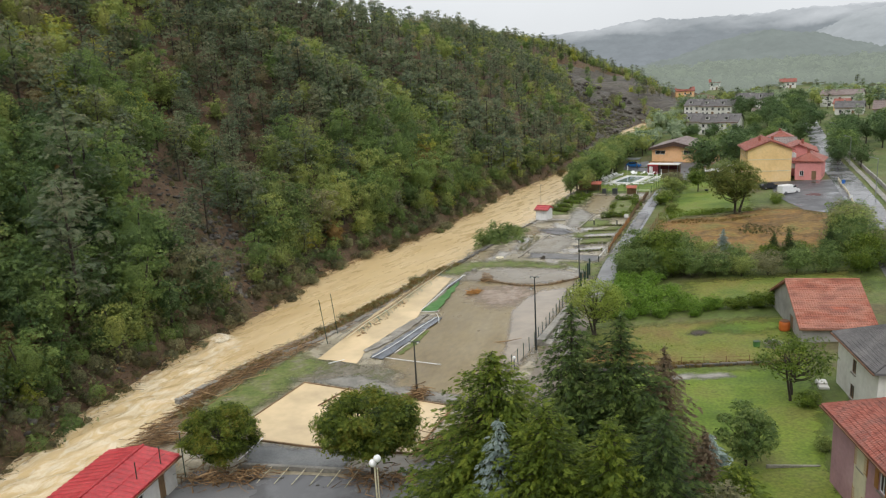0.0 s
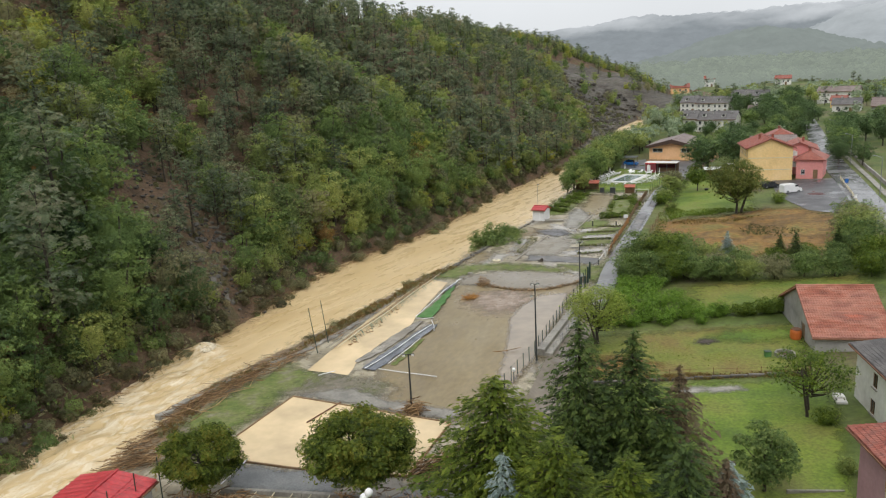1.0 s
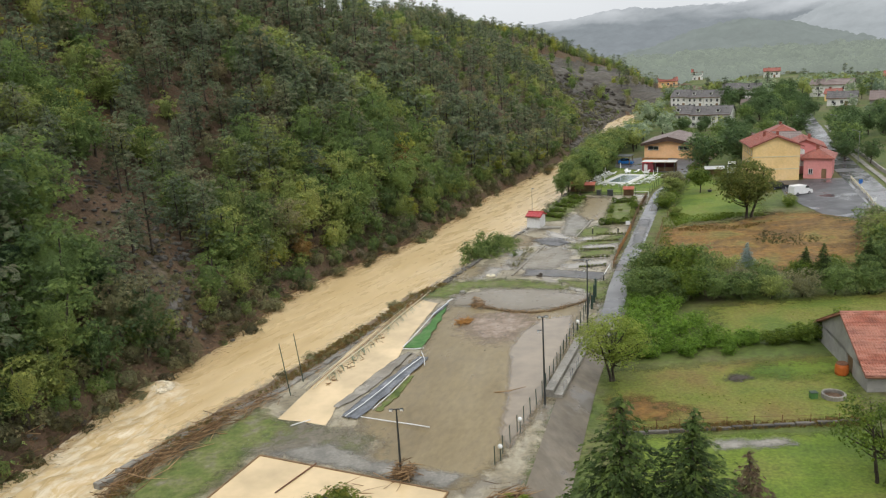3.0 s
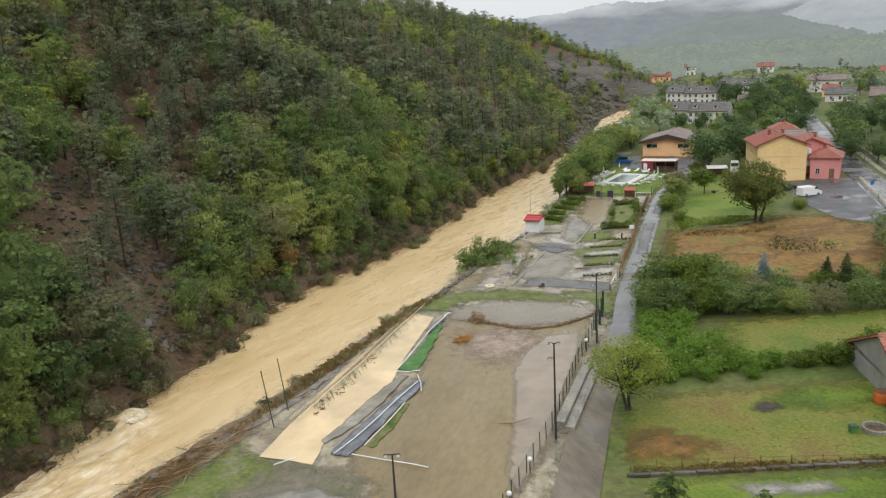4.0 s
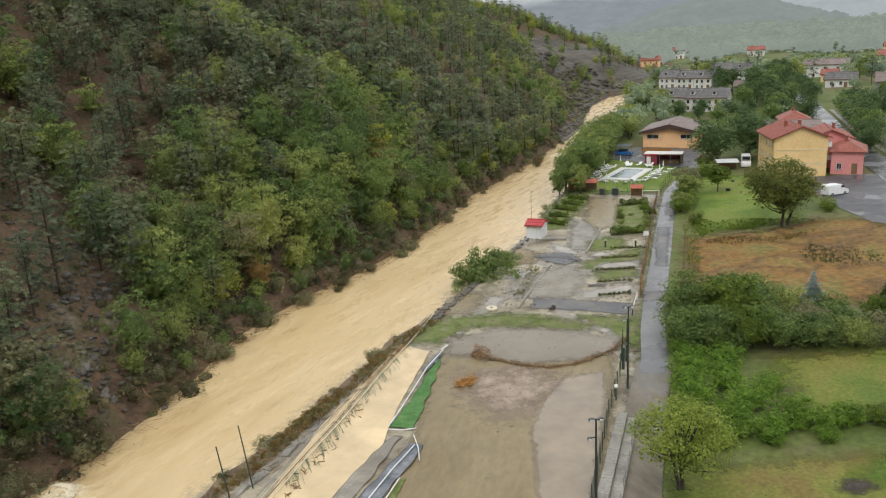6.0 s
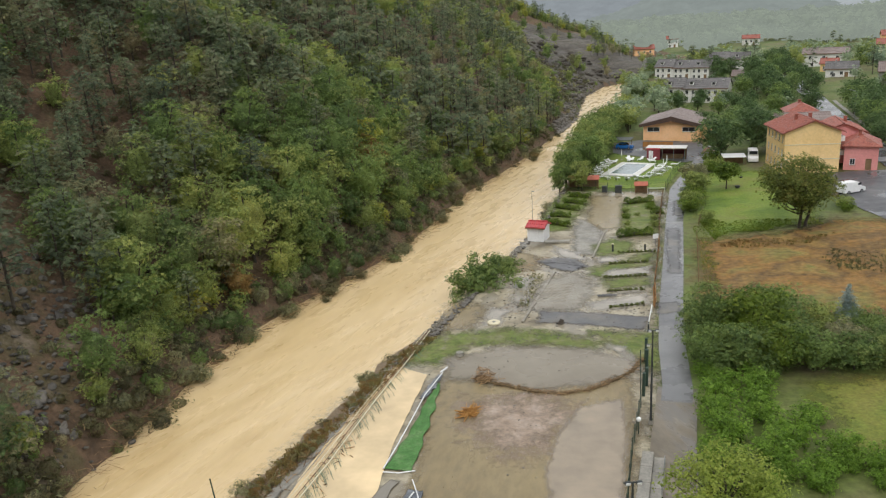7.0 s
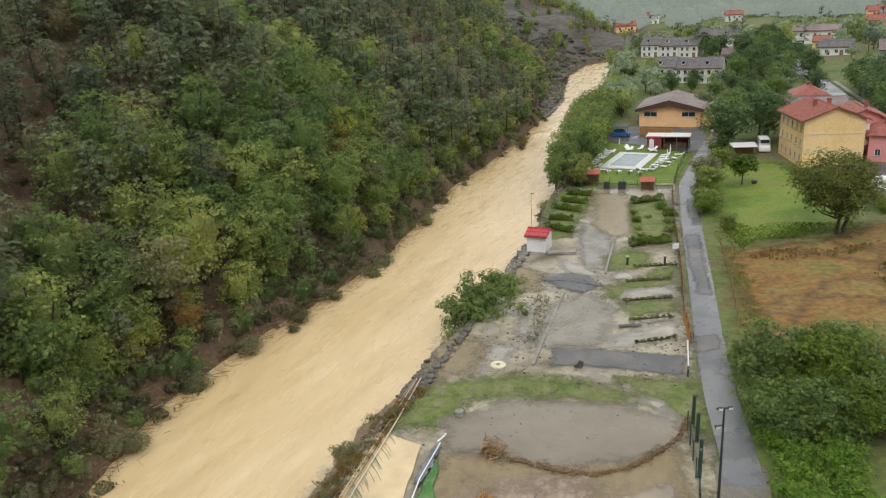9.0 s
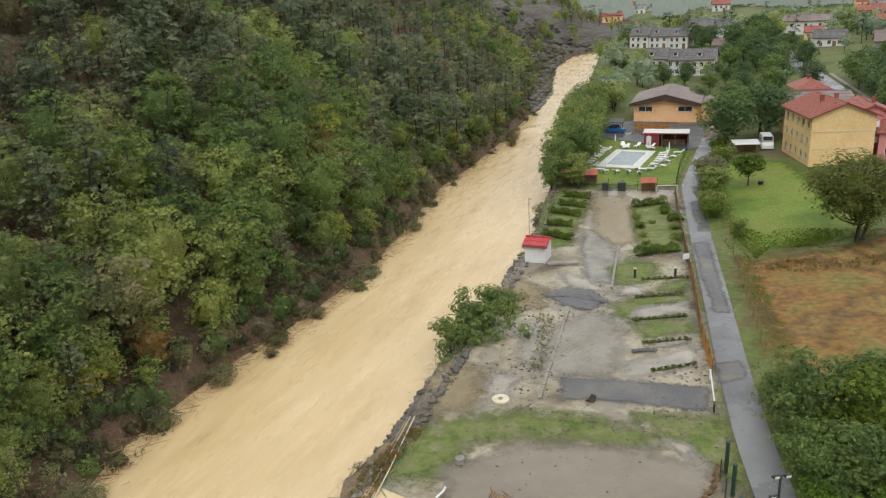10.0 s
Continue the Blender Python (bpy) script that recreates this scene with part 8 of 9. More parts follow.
sticks("debris_line", [(4.4, 91.6), (6.5, 90.2), (9.0, 88.6), (11.3, 87.9), (13.6, 88.2), (15.6, 89.2), (18.6, 91.4), (20.4, 94.0)], 520, M_TWIG, "line of brown flood debris across the mud", 1, (0.2, 0.7), 0.02, 0.16, 0.2)


def debris_ridge():
    """The low wrack that the flood left: a matted ridge of straw and mud."""
    P = np.array([(4.0, 92.0), (5.2, 90.9), (6.5, 90.2), (9.0, 88.6), (11.3, 87.9), (13.6, 88.2), (15.6, 89.2), (18.6, 91.4), (20.2, 93.8)])
    t = np.linspace(0, 1, 90)
    q = np.linspace(0, 1, len(P))
    rng = np.random.default_rng(17)
    x, y = np.interp(t, q, P[:, 0]) + rng.normal(size=90) * 0.05, np.interp(t, q, P[:, 1]) + rng.normal(size=90) * 0.05
    V, Q = tube(np.stack([x, y, np.zeros(90)], -1), 0.12 + 0.09 * rng.random(90) + 0.2 * np.exp(-(t / 0.05) ** 2), 9)
    V = V + rng.normal(size=V.shape) * 0.03
    V[:, 2] = V[:, 2] * 0.8 + floor_z(V[:, 0], V[:, 1]) + 0.08
    tagged(new("debris_ridge", quad_mesh("debris_ridge", V, Q, [M_WRACK])), "matted ridge of straw and mud on the silt", "debris")


debris_ridge()
sticks("debris_heap", [(4.2, 91.8), (5.2, 91.4)], 130, M_TWIG, "tangled heap of roots in the mud", 2, (0.4, 1.2), 0.03, 0.5, 0.4)
sticks("broken_branch", [(2.6, 85.2), (3.4, 86.4)], 80, M_TWIG_ORANGE, "freshly broken orange branch in the mud", 3, (0.5, 1.6), 0.045, 0.16, 0.3, flow=50)
sticks("root_ball", [(-2.5, 49.6), (-2.2, 50.2)], 170, M_TWIG, "roots wrapped round the foot of a lamp pole", 4, (0.6, 1.7), 0.035, 0.45, 0.4)
sticks("root_trail", [(-2.8, 49.0), (-6.0, 47.4), (-7.4, 48.4)], 12, M_TWIG, "long bare branches in the flooded court", 5, (1.5, 3.4), 0.04, 0.06, 0.4, flow=20)
sticks("bank_debris", [(-27.6, 44.5), (-26.2, 47.5), (-24.5, 52.0), (-22.0, 55.6), (-20.4, 60.2), (-17.0, 65.6)], 620, M_TWIG, "flood debris of bare branches along the river bank", 6, (0.8, 3.6), 0.03, 0.35, 0.8, flow=55)
sticks("bank_debris", [(-28.6, 39.4), (-26.4, 41.0), (-23.6, 42.6)], 240, M_TWIG, "uprooted bare bushes on the river bank", 7, (1.0, 3.8), 0.03, 0.4, 0.9, flow=30)
sticks("bank_debris", [(-17.0, 65.8), (-13.0, 73.5), (-9.0, 83.0), (-4.6, 93.0), (-1.4, 100.5)], 420, M_TWIG, "twigs and weeds caught along the bank kerb", 8, (0.4, 1.6), 0.022, 0.16, 0.45, flow=64)
sticks("court_debris", [(-1.0, 38.0), (1.6, 40.2), (4.2, 43.0), (6.2, 46.4)], 520, M_TWIG, "broken timber and branches heaped at the court corner", 9, (0.6, 2.6), 0.045, 0.5, 0.55, flow=40)
sticks("court_debris", [(-20.0, 34.6), (-17.0, 34.4), (-13.8, 34.8)], 240, M_TWIG, "branches and roots heaped under a round tree", 10, (0.5, 2.2), 0.04, 0.4, 0.7)
sticks("court_debris", [(-6.6, 34.6), (-3.6, 33.4), (0.0, 34.6)], 200, M_TWIG, "rust-brown branches under a round tree", 11, (0.4, 1.8), 0.04, 0.35, 0.8)
sticks("strip_debris", [(-11.4, 68.5), (-9.8, 73.6), (-8.0, 79.6), (-7.2, 83)], 90, M_TWIG, "clumps of roots drifting in the flooded court", 12, (0.3, 0.9), 0.04, 0.1, 0.4)
sticks("far_bank_brush", [(-38.2, 40), (-37.0, 54), (-33.4, 68), (-29.0, 80), (-25.4, 94), (-23.2, 105), (-19.8, 113), (-15.6, 121), (-11, 127.5), (-6, 137), (-1.4, 148), (4.8, 166), (10.2, 183), (17.2, 196.6), (26.6, 218)], 1500, M_TWIG, "bare brown brush hanging over the far bank", 13, (0.6, 2.4), 0.02, 0.5, 0.9)
sticks("camp_litter", [(9.0, 108.0), (12.5, 118.0), (14.0, 124.0), (17.0, 128)], 160, M_TWIG, "small sticks strewn over the silt", 14, (0.15, 0.6), 0.02, 0.02, 0.8)
sticks("fallen_pole", [(3.6, 64.4), (7.7, 65.4)], 1, M_TWIG, "long pole lying in the mud", 15, (4.2, 4.3), 0.05, 0.02, 0.01, flow=14)


def clods():
    """Lumps of mud and stones scattered over the silt."""
    rng = np.random.default_rng(77)
    Vs, Qs, n = [], [], 0
    base_v, base_q = core(np.random.default_rng(1), (0, 0, 0), 1.0, 0.7)
    spots = [((8, 96, 4.5, 2.0), 160), ((12.0, 117, 1.0, 5.5), 220), ((8.0, 110, 2.6, 3.0), 120), ((20, 100, 2.6, 1.6), 200), ((24, 116, 3.0, 6.5), 160), ((16.5, 122, 2.4, 2.6), 120), ((5.0, 84, 2.5, 3.0), 60), ((8.0, 100.5, 4.5, 0.8), 200), ((-2.0, 36.0, 6, 1.5), 90), ((28.5, 64.5, 0.7, 0.5), 40)]
    for (cx, cy, sx, sy), k in spots:
        k = int(k * 0.6)
        P = rng.normal(size=(k, 2)) * (sx, sy) + (cx, cy)
        S = 0.035 + 0.1 * rng.random(k) ** 3
        Z = land_z(P[:, 0], P[:, 1])
        for (x, y), s, z in zip(P, S, Z):
            a = rng.uniform(0, 6.28)
            c, d = math.cos(a), math.sin(a)
            W = base_v * s * (1.3, 0.9, 0.7)
            Vs.append(np.stack([W[:, 0] * c - W[:, 1] * d + x, W[:, 0] * d + W[:, 1] * c + y, W[:, 2] + z + 0.08], -1))
            Qs.append(base_q + n)
            n += len(base_v)
    tagged(new("mud_clods", quad_mesh("mud_clods", np.concatenate(Vs), np.concatenate(Qs), [M_ROCK])), "stones and clods strewn over the silt", "rubble", kind="stuff")


clods()


def cloth(name, mid, widths, mat, label, seed, lift=0.12, crumple=0.14, nu=48, nv=12, category="sheet"):
    """A crumpled sheet lying along a line."""
    M = np.array(mid, float)
    t = np.linspace(0, 1, nu)
    q = np.linspace(0, 1, len(M))
    cx, cy = np.interp(t, q, M[:, 0]), np.interp(t, q, M[:, 1])
    wd = np.interp(t, np.linspace(0, 1, len(widths)), widths)
    dx, dy = np.gradient(cx), np.gradient(cy)
    L = np.hypot(dx, dy)
    nx, ny = dy / L, -dx / L
    V = []
    for i in range(nu):
        for j in range(nv):
            s = (j / (nv - 1) - 0.5)
            e = 0.25 * noise.noise((i * 0.2, j * 0.1, seed)) * abs(s) * 2
            x, y = cx[i] + nx[i] * (s * wd[i] + e), cy[i] + ny[i] * (s * wd[i] + e)
            fold = crumple * abs(noise.noise((j * 0.75, i * 0.13, seed + 3)) * 1.4) + 0.4 * crumple * noise.noise((x * 2.2, y * 2.2, seed))
            V.append((x, y, float(floor_z(x, y)) + lift + max(0, fold)))
    i = (np.arange(nu - 1)[:, None] * nv + np.arange(nv - 1)[None]).ravel()
    me = quad_mesh(name, V, np.stack([i, i + nv, i + nv + 1, i + 1], -1), [mat])
    me.polygons.foreach_set("use_smooth", np.ones(len(i), bool))
    ob = new(name, me)
    so = ob.modifiers.new("thickness", "SOLIDIFY")
    so.thickness = 0.02
    return tagged(ob, label, category)


cloth("tarpaulin", [(-8.0, 60.4), (-6.6, 63.6), (-4.8, 68.0), (-2.6, 72.4), (-1.7, 74.6)], [1.7, 1.9, 1.7, 1.5, 1.2], M_TARP, "crumpled blue-grey tarpaulin dragged over the court edge", 1.0)
cloth("mud_sheet", [(-9.6, 62.8), (-7.6, 66.4), (-5.4, 71.6), (-3.4, 76.2)], [0.6, 1.5, 1.5, 0.7], M_MUD_GREY, "sheet of silted matting beside the tarpaulin", 7.0, 0.1, 0.06)
cloth("turf_sheet", [(-3.1, 77.4), (-2.2, 80.4), (-1.2, 84.2), (-0.4, 87.6), (0.4, 91.4)], [2.1, 1.75, 1.3, 0.9, 0.4], M_TURF, "torn strip of green artificial turf", 2.0, 0.14, 0.1, category="artificial turf")
cloth("grey_edging", [(-1.2, 88.4), (-0.2, 90.6), (0.7, 93.0)], [0.5, 0.7, 0.5], M_TARP, "twisted grey sheet at the turf edge", 3.0, 0.2, 0.18)
cloth("silted_turf", [(-5.5, 61.6), (-4.2, 65.0), (-2.7, 69.6)], [0.5, 0.9, 0.4], M_GRASS_MUD, "strip of turf half buried in mud", 4.0, 0.1, 0.03, category="artificial turf")


def pipe_run(name, pts, r, mat, label, category="pipe", group=""):
    p = Pile()
    pts = [(x, y, float(floor_z(x, y)) + z) for x, y, z in pts]
    p.add(tube(pts, [r] * len(pts), 6), 0)
    V, Q, _ = p.arrays()
    return tagged(new(name, quad_mesh(name, V, Q, [mat])), label, category, group)


GR = "fallen fence pipes"
pipe_run("pipe", [(-8.4, 60.4, 0.3), (-7.0, 62.8, 0.35), (-5.4, 66.4, 0.3), (-3.6, 70.6, 0.35), (-1.9, 74.2, 0.3)], 0.055, M_WHITE, "bent white fence pipe on the tarpaulin", group=GR)
pipe_run("pipe", [(-6.9, 60.2, 0.3), (-4.6, 59.3, 0.25), (-1.8, 58.2, 0.25), (-0.5, 57.4, 0.35)], 0.05, M_WHITE, "white fence pipe lying in the mud", group=GR)
pipe_run("pipe", [(-1.5, 71.8, 0.3), (-1.6, 73.6, 0.32), (-2.0, 75.8, 0.3)], 0.05, M_WHITE, "short white pipe at the torn matting", group=GR)
pipe_run("pipe", [(-6.0, 61.6, 0.3), (-4.4, 65.4, 0.3), (-3.0, 69.4, 0.3)], 0.05, M_WHITE, "white fence pipe beside the tarpaulin", group=GR)
pipe_run("pipe", [(-4.2, 77.2, 0.22), (-3.0, 76.9, 0.22), (-1.8, 77.0, 0.25)], 0.05, M_WHITE, "white edge pipe of the turf sheet", group=GR)
pipe_run("pipe", [(-4.2, 77.6, 0.25), (-3.2, 80.8, 0.28), (-2.0, 85.0, 0.3), (-0.9, 88.8, 0.36), (0.9, 93.1, 0.4)], 0.06, M_WHITE, "long white pipe along the turf", group=GR)
pipe_run("pipe", [(0.7, 93.4, 0.3), (1.2, 93.8, 0.45), (1.4, 94.4, 0.3)], 0.08, M_WHITE, "white pipe end sticking up", group=GR)
for k, off in enumerate((0.0, 0.45, 0.9, 1.3)):
    pipe_run("pipe", [(-13.8 + off, 67.0, 0.35), (-11.9 + off, 72.6, 0.3 + 0.06 * k), (-9.6 + off * 0.9, 79.0, 0.3), (-6.4 + off * 0.8, 88.6, 0.4 - 0.05 * k), (-3.2 + off * 0.7, 97.0, 0.3), (-0.6 + off * 0.4, 103.4, 0.45)], 0.03 if k < 3 else 0.045, (M_CONCRETE, M_CREAM, M_RUST, M_CREAM)[k], "toppled fence pipe along the river bank", group=GR)
pipe_run("pipe", [(-9.6, 52.2, 0.2), (-12.0, 48.0, 0.2)], 0.06, M_RUST, "rusty pole lying in the flooded court", group=GR)
pipe_run("pipe", [(-15.6, 41.4, 0.2), (-16.6, 37.4, 0.2)], 0.05, M_WHITE, "pale pipe lying on the gravel", group=GR)
pipe_run("pipe", [(-13.2, 59.4, 0.12), (-11.6, 60.4, 0.12)], 0.05, M_WHITE, "short white bar on the grass", group=GR)


def torn_net():
    """Net strips trailing from the toppled fence into the flooded court."""
    rng = np.random.default_rng(55)
    p = Pile()
    for i in range(150):
        t = rng.random()
        y = 70 + 30 * t
        x = np.interp(y, [67, 79, 88.6, 97, 103], [-12.8, -8.9, -5.7, -2.6, -0.4]) + rng.normal() * 0.15
        L = rng.uniform(0.8, 2.4)
        P = [(x, y, 0.3), (x + 0.25 * L, y - 0.5 * L, 0.22), (x + 0.4 * L, y - 1.0 * L, 0.16)]
        p.add(tube(P, [0.014] * 3, 3), 0)
    V, Q, _ = p.arrays()
    tagged(new("torn_net", quad_mesh("torn_net", V, Q, [M_NET])), "torn green net trailing into the floodwater", "net", kind="stuff")


torn_net()
for x, y, dx, dy, h in ((-14.6, 66.2, -0.75, 0.4, 5.4), (-14.0, 69.6, -0.6, 0.3, 5.2)):
    ob = thing("net_pole", pose(x, y, 0), "leaning bare steel net pole on the bank", "pole", "net poles")
    bm = bmesh.new()
    rod(bm, (0, 0, -0.4), (dx, dy, h), 0.055, 0.045, 6)
    part("shaft", bm, M_GREEN_POST, ob)


def kerb_blocks():
    rng = random.Random(9)
    ob = thing("bank_kerb", pose(0, 0, 0), "broken concrete kerb along the river bank", "kerb")
    P = [(-27.0, 50.4), (-24.2, 56.0), (-20.4, 61.6), (-15.6, 68.0), (-12.6, 74.0), (-9.4, 82.0), (-6.0, 91.0), (-3.2, 98.0), (-1.0, 102.4)]
    for a, b in zip(P, P[1:]):
        L = math.hypot(b[0] - a[0], b[1] - a[1])
        n = max(2, int(L / 1.9))
        for k in range(n):
            f = (k + 0.5) / n
            bm = bmesh.new()
            box(bm, (0, 0, 0), (L / n - 0.05, rng.uniform(0.6, 0.95), 0.55), bevel=0.06)
            bmesh.ops.transform(bm, matrix=pose(a[0] + (b[0] - a[0]) * f, a[1] + (b[1] - a[1]) * f, -0.05 + rng.uniform(-0.12, 0.08), rng.uniform(-7, 7), rng.uniform(-4, 4), deg(a, b) + rng.uniform(-4, 4)), verts=bm.verts)
            part("block", bm, M_CONCRETE, ob)


kerb_blocks()


def rock_mesh(seed):
    bm = bmesh.new()
    bmesh.ops.create_icosphere(bm, subdivisions=2, radius=0.5)
    for v in bm.verts:
        n = v.co.normalized()
        k = 0.72 + 0.5 * abs(noise.noise(n * 1.3 + Vector((seed * 3.1, 0, 0)))) + 0.2 * noise.noise(n * 3 + Vector((0, seed, 0)))
        v.co = Vector((n.x * 0.62, n.y * 0.48, n.z * 0.38)) * k
    me = bpy.data.meshes.new("rock")
    bm.to_mesh(me)
    bm.free()
    me.materials.append(M_ROCK)
    return me


ROCKS = [rock_mesh(i) for i in range(7)]


def riprap():
    rng = random.Random(4)
    ob = thing("riprap", pose(0, 0, 0), "rough grey boulders armouring the river bank", "boulders")
    n = 0
    while n < 300:
        y = rng.uniform(101, 150)
        x = float(along(RIGHT_BANK, y)) + rng.uniform(0.0, 2.6)
        if y > 140 and rng.random() < 0.5:
            continue
        r = new("rock", ROCKS[n % 7])
        s = rng.uniform(0.3, 0.85)
        r.matrix_world = pose(x, y, max(-1.5, gz(x, y)) + 0.05 + rng.uniform(0, 0.25), rng.uniform(-30, 30), rng.uniform(-30, 30), rng.uniform(0, 360)) @ Matrix.Scale(s, 4)
        r.parent = ob
        n += 1


riprap()


def rubble(name, spots, sizes, seed, mat, label, sink=0.1):
    """Uncounted stones, joined."""
    rng = np.random.default_rng(seed)
    Vs, Qs, n = [], [], 0
    forms = [core(rng, (0, 0, 0), 1.0, 0.75) for i in range(5)]
    for x, y in spots(rng):
        V, Q = forms[rng.integers(5)]
        a, s = rng.uniform(0, 6.28), rng.uniform(*sizes)
        W = V * s * (1.15, 0.85, rng.uniform(0.5, 0.9))
        Vs.append(np.stack([W[:, 0] * math.cos(a) - W[:, 1] * math.sin(a) + x, W[:, 0] * math.sin(a) + W[:, 1] * math.cos(a) + y, W[:, 2] + max(gz(x, y), -1.55) + s * (0.5 - sink)], -1))
        Qs.append(Q + n)
        n += len(V)
    tagged(new(name, quad_mesh(name, np.concatenate(Vs), np.concatenate(Qs), [mat])), label, "stones", kind="stuff")


def bank_spots(rng):
    for i in range(900):
        y = rng.uniform(99, 168)
        yield float(along(RIGHT_BANK, y)) + rng.uniform(0.2, 3.2), y
    for i in range(800):
        y = rng.uniform(98, 118)
        yield float(along(RIGHT_BANK, y)) + 0.1 + 3.4 * rng.random() ** 1.3, y


def cliff_spots(rng):
    n = 0
    while n < 260:
        x, y = rng.uniform(20, 100), rng.uniform(318, 408)
        d = -float(beside(LEFT_BANK, x, y))
        if 1.5 < d < 36:
            n += 1
            yield x, y


def bend_spots(rng):
    for i in range(900):
        y = rng.uniform(256, 372)
        x = float(along(LEFT_BANK, y)) - abs(rng.normal()) * 1.8 + 0.6
        yield x, y


def gully_spots(rng):
    for i in range(420):
        f = rng.random()
        yield -30 - 32 * f + rng.normal() * 2, 85 + 26 * f + rng.normal() * 4.5


def camp_spots(rng):
    for cx, cy, sx, sy, k in ((12.5, 115, 2.5, 5, 160), (9, 108, 2.5, 3, 90), (20.5, 121, 1.0, 3, 60), (22, 105.5, 3, 1, 40), (18, 99.5, 2.5, 2, 60), (14, 127, 3, 3, 60), (26, 112, 2, 6, 60)):
        for i in range(k):
            yield cx + rng.normal() * sx, cy + rng.normal() * sy


rubble("bend_boulders", bend_spots, (0.35, 1.0), 5, M_ROCK, "dark boulders lining the outer bend of the river")
rubble("bank_stones", bank_spots, (0.12, 0.36), 1, M_ROCK, "small grey stones filling the bank")
rubble("cliff_blocks", cliff_spots, (0.9, 2.6), 2, M_CLIFF, "broken grey rock ledges above the bend", 0.45)
rubble("gully_stones", gully_spots, (0.12, 0.45), 3, M_ROCK, "dark stones in the bare gully")
rubble("camp_clods", camp_spots, (0.05, 0.17), 4, M_CLOD, "dark clods and gravel scattered over the silt", 0.3)


def hill_rocks():
    rng = random.Random(14)
    ob = thing("scree", pose(0, 0, 0), "dark wet rocks on the bare hillside", "rocks")
    spots = [(-38, 98, 4, 70), (-33, 84, 3, 60), (-38.6, 62, 2.5, 40), (-41, 46, 3, 40), (-36, 92, 7, 60)]
    for cx, cy, s, k in spots:
        for i in range(k):
            x, y = rng.gauss(cx, s * 0.6), rng.gauss(cy, s)
            r = new("rock", ROCKS[i % 7])
            r.matrix_world = pose(x, y, gz(x, y) + 0.05, rng.uniform(-40, 40), rng.uniform(-40, 40), rng.uniform(0, 360)) @ Matrix.Scale(rng.uniform(0.5, 2.2) if i % 9 == 0 else rng.uniform(0.35, 1.0), 4)
            r.parent = ob


hill_rocks()
ob = thing("court_wall", pose(0, 0, 0), "low concrete wall along the gravel strip", "wall")
for k in range(5):
    a, b = (-16.4, 36.6), (-5.2, 35.0)
    bm = bmesh.new()
    f = (k + 0.5) / 5
    box(bm, (a[0] + (b[0] - a[0]) * f, a[1] + (b[1] - a[1]) * f, 0.2), (11.3 / 5 - 0.02, 0.35, 0.45), rz=deg(a, b), bevel=0.03)
    part("block", bm, M_CONCRETE, ob)
for k in range(8):
    pipe_run("rail", [(-16.2 + 1.45 * k, 36.4 - 0.2 * k, 0.35), (-16.9 + 1.45 * k, 34.3 - 0.2 * k, 0.08)], 0.035, M_CREAM, "pale bar of a flattened fence", "rail", "flattened fence bars")
# the dirty lower edge of the flooded court
ob = thing("court_board", pose(0, 0, 0), "dark timber edge of the flooded court", "edging")
for a, b in (((-16.9, 41.5), (-10.8, 39.7)), ((-10.8, 39.7), (-1.9, 38.1)), ((-1.9, 38.1), (1.2, 47.2)), ((1.2, 47.2), (-14.7, 54.1)), ((-14.7, 54.1), (-17.9, 45.8))):
    bm = bmesh.new()
    box(bm, ((a[0] + b[0]) / 2, (a[1] + b[1]) / 2, 0.09), (math.hypot(b[0] - a[0], b[1] - a[1]), 0.14, 0.22), rz=deg(a, b), bevel=0.02)
    part("board", bm, M_TIMBER if b[0] < 0.5 else M_TWIG, ob)
for x, y, h in ((0.6, 37.8, 1.4), (1.9, 37.4, 1.6), (3.2, 37.9, 1.3), (4.4, 39.0, 1.4), (2.4, 35.6, 1.1)):
    ob = thing("stake", pose(x, y, 0), "dark timber stake holding back driftwood", "stake", "stakes")
    bm = bmesh.new()
    rod(bm, (0, 0, -0.2), (0.05, 0.02, h), 0.09, 0.07, 7)
    part("shaft", bm, M_BARK, ob)
wire_fence([(-19.4, 37.6), (-20.0, 34.6), (-21.6, 30.0)], 4.2, 2.6, "tall dark ball-stop fence beside the clubhouse", M_GREEN_POST, wires=2)
ob = thing("manhole_cover", pose(7.0, 105.2, gz(7, 105.2)), "round white concrete cover on the silt", "cover")
bm = bmesh.new()
rod(bm, (0, 0, 0.02), (0, 0, 0.22), 0.72, 0.7, 20)
part("disc", bm, M_CREAM, ob)
bm = bmesh.new()
rod(bm, (0, 0, 0.22), (0, 0, 0.27), 0.2, 0.2, 12)
part("knob", bm, M_CONCRETE, ob)
ob = thing("concrete_block", pose(2.75, 97.4, gz(2.75, 97.4)), "round concrete block lying in the silt", "block")
bm = bmesh.new()
rod(bm, (0, 0, 0), (0, 0, 0.42), 0.42, 0.36, 12)
part("drum", bm, M_CONCRETE, ob)
ob = thing("stump", pose(14.1, 103.8, gz(14.1, 103.8)), "dark tree stump on the asphalt", "stump")
bm = bmesh.new()
rod(bm, (0, 0, 0), (0.25, 0.1, 0.5), 0.32, 0.22, 9)
rod(bm, (0, 0, 0.1), (-0.5, -0.3, 0.3), 0.12, 0.07, 6)
part("wood", bm, M_BARK, ob)
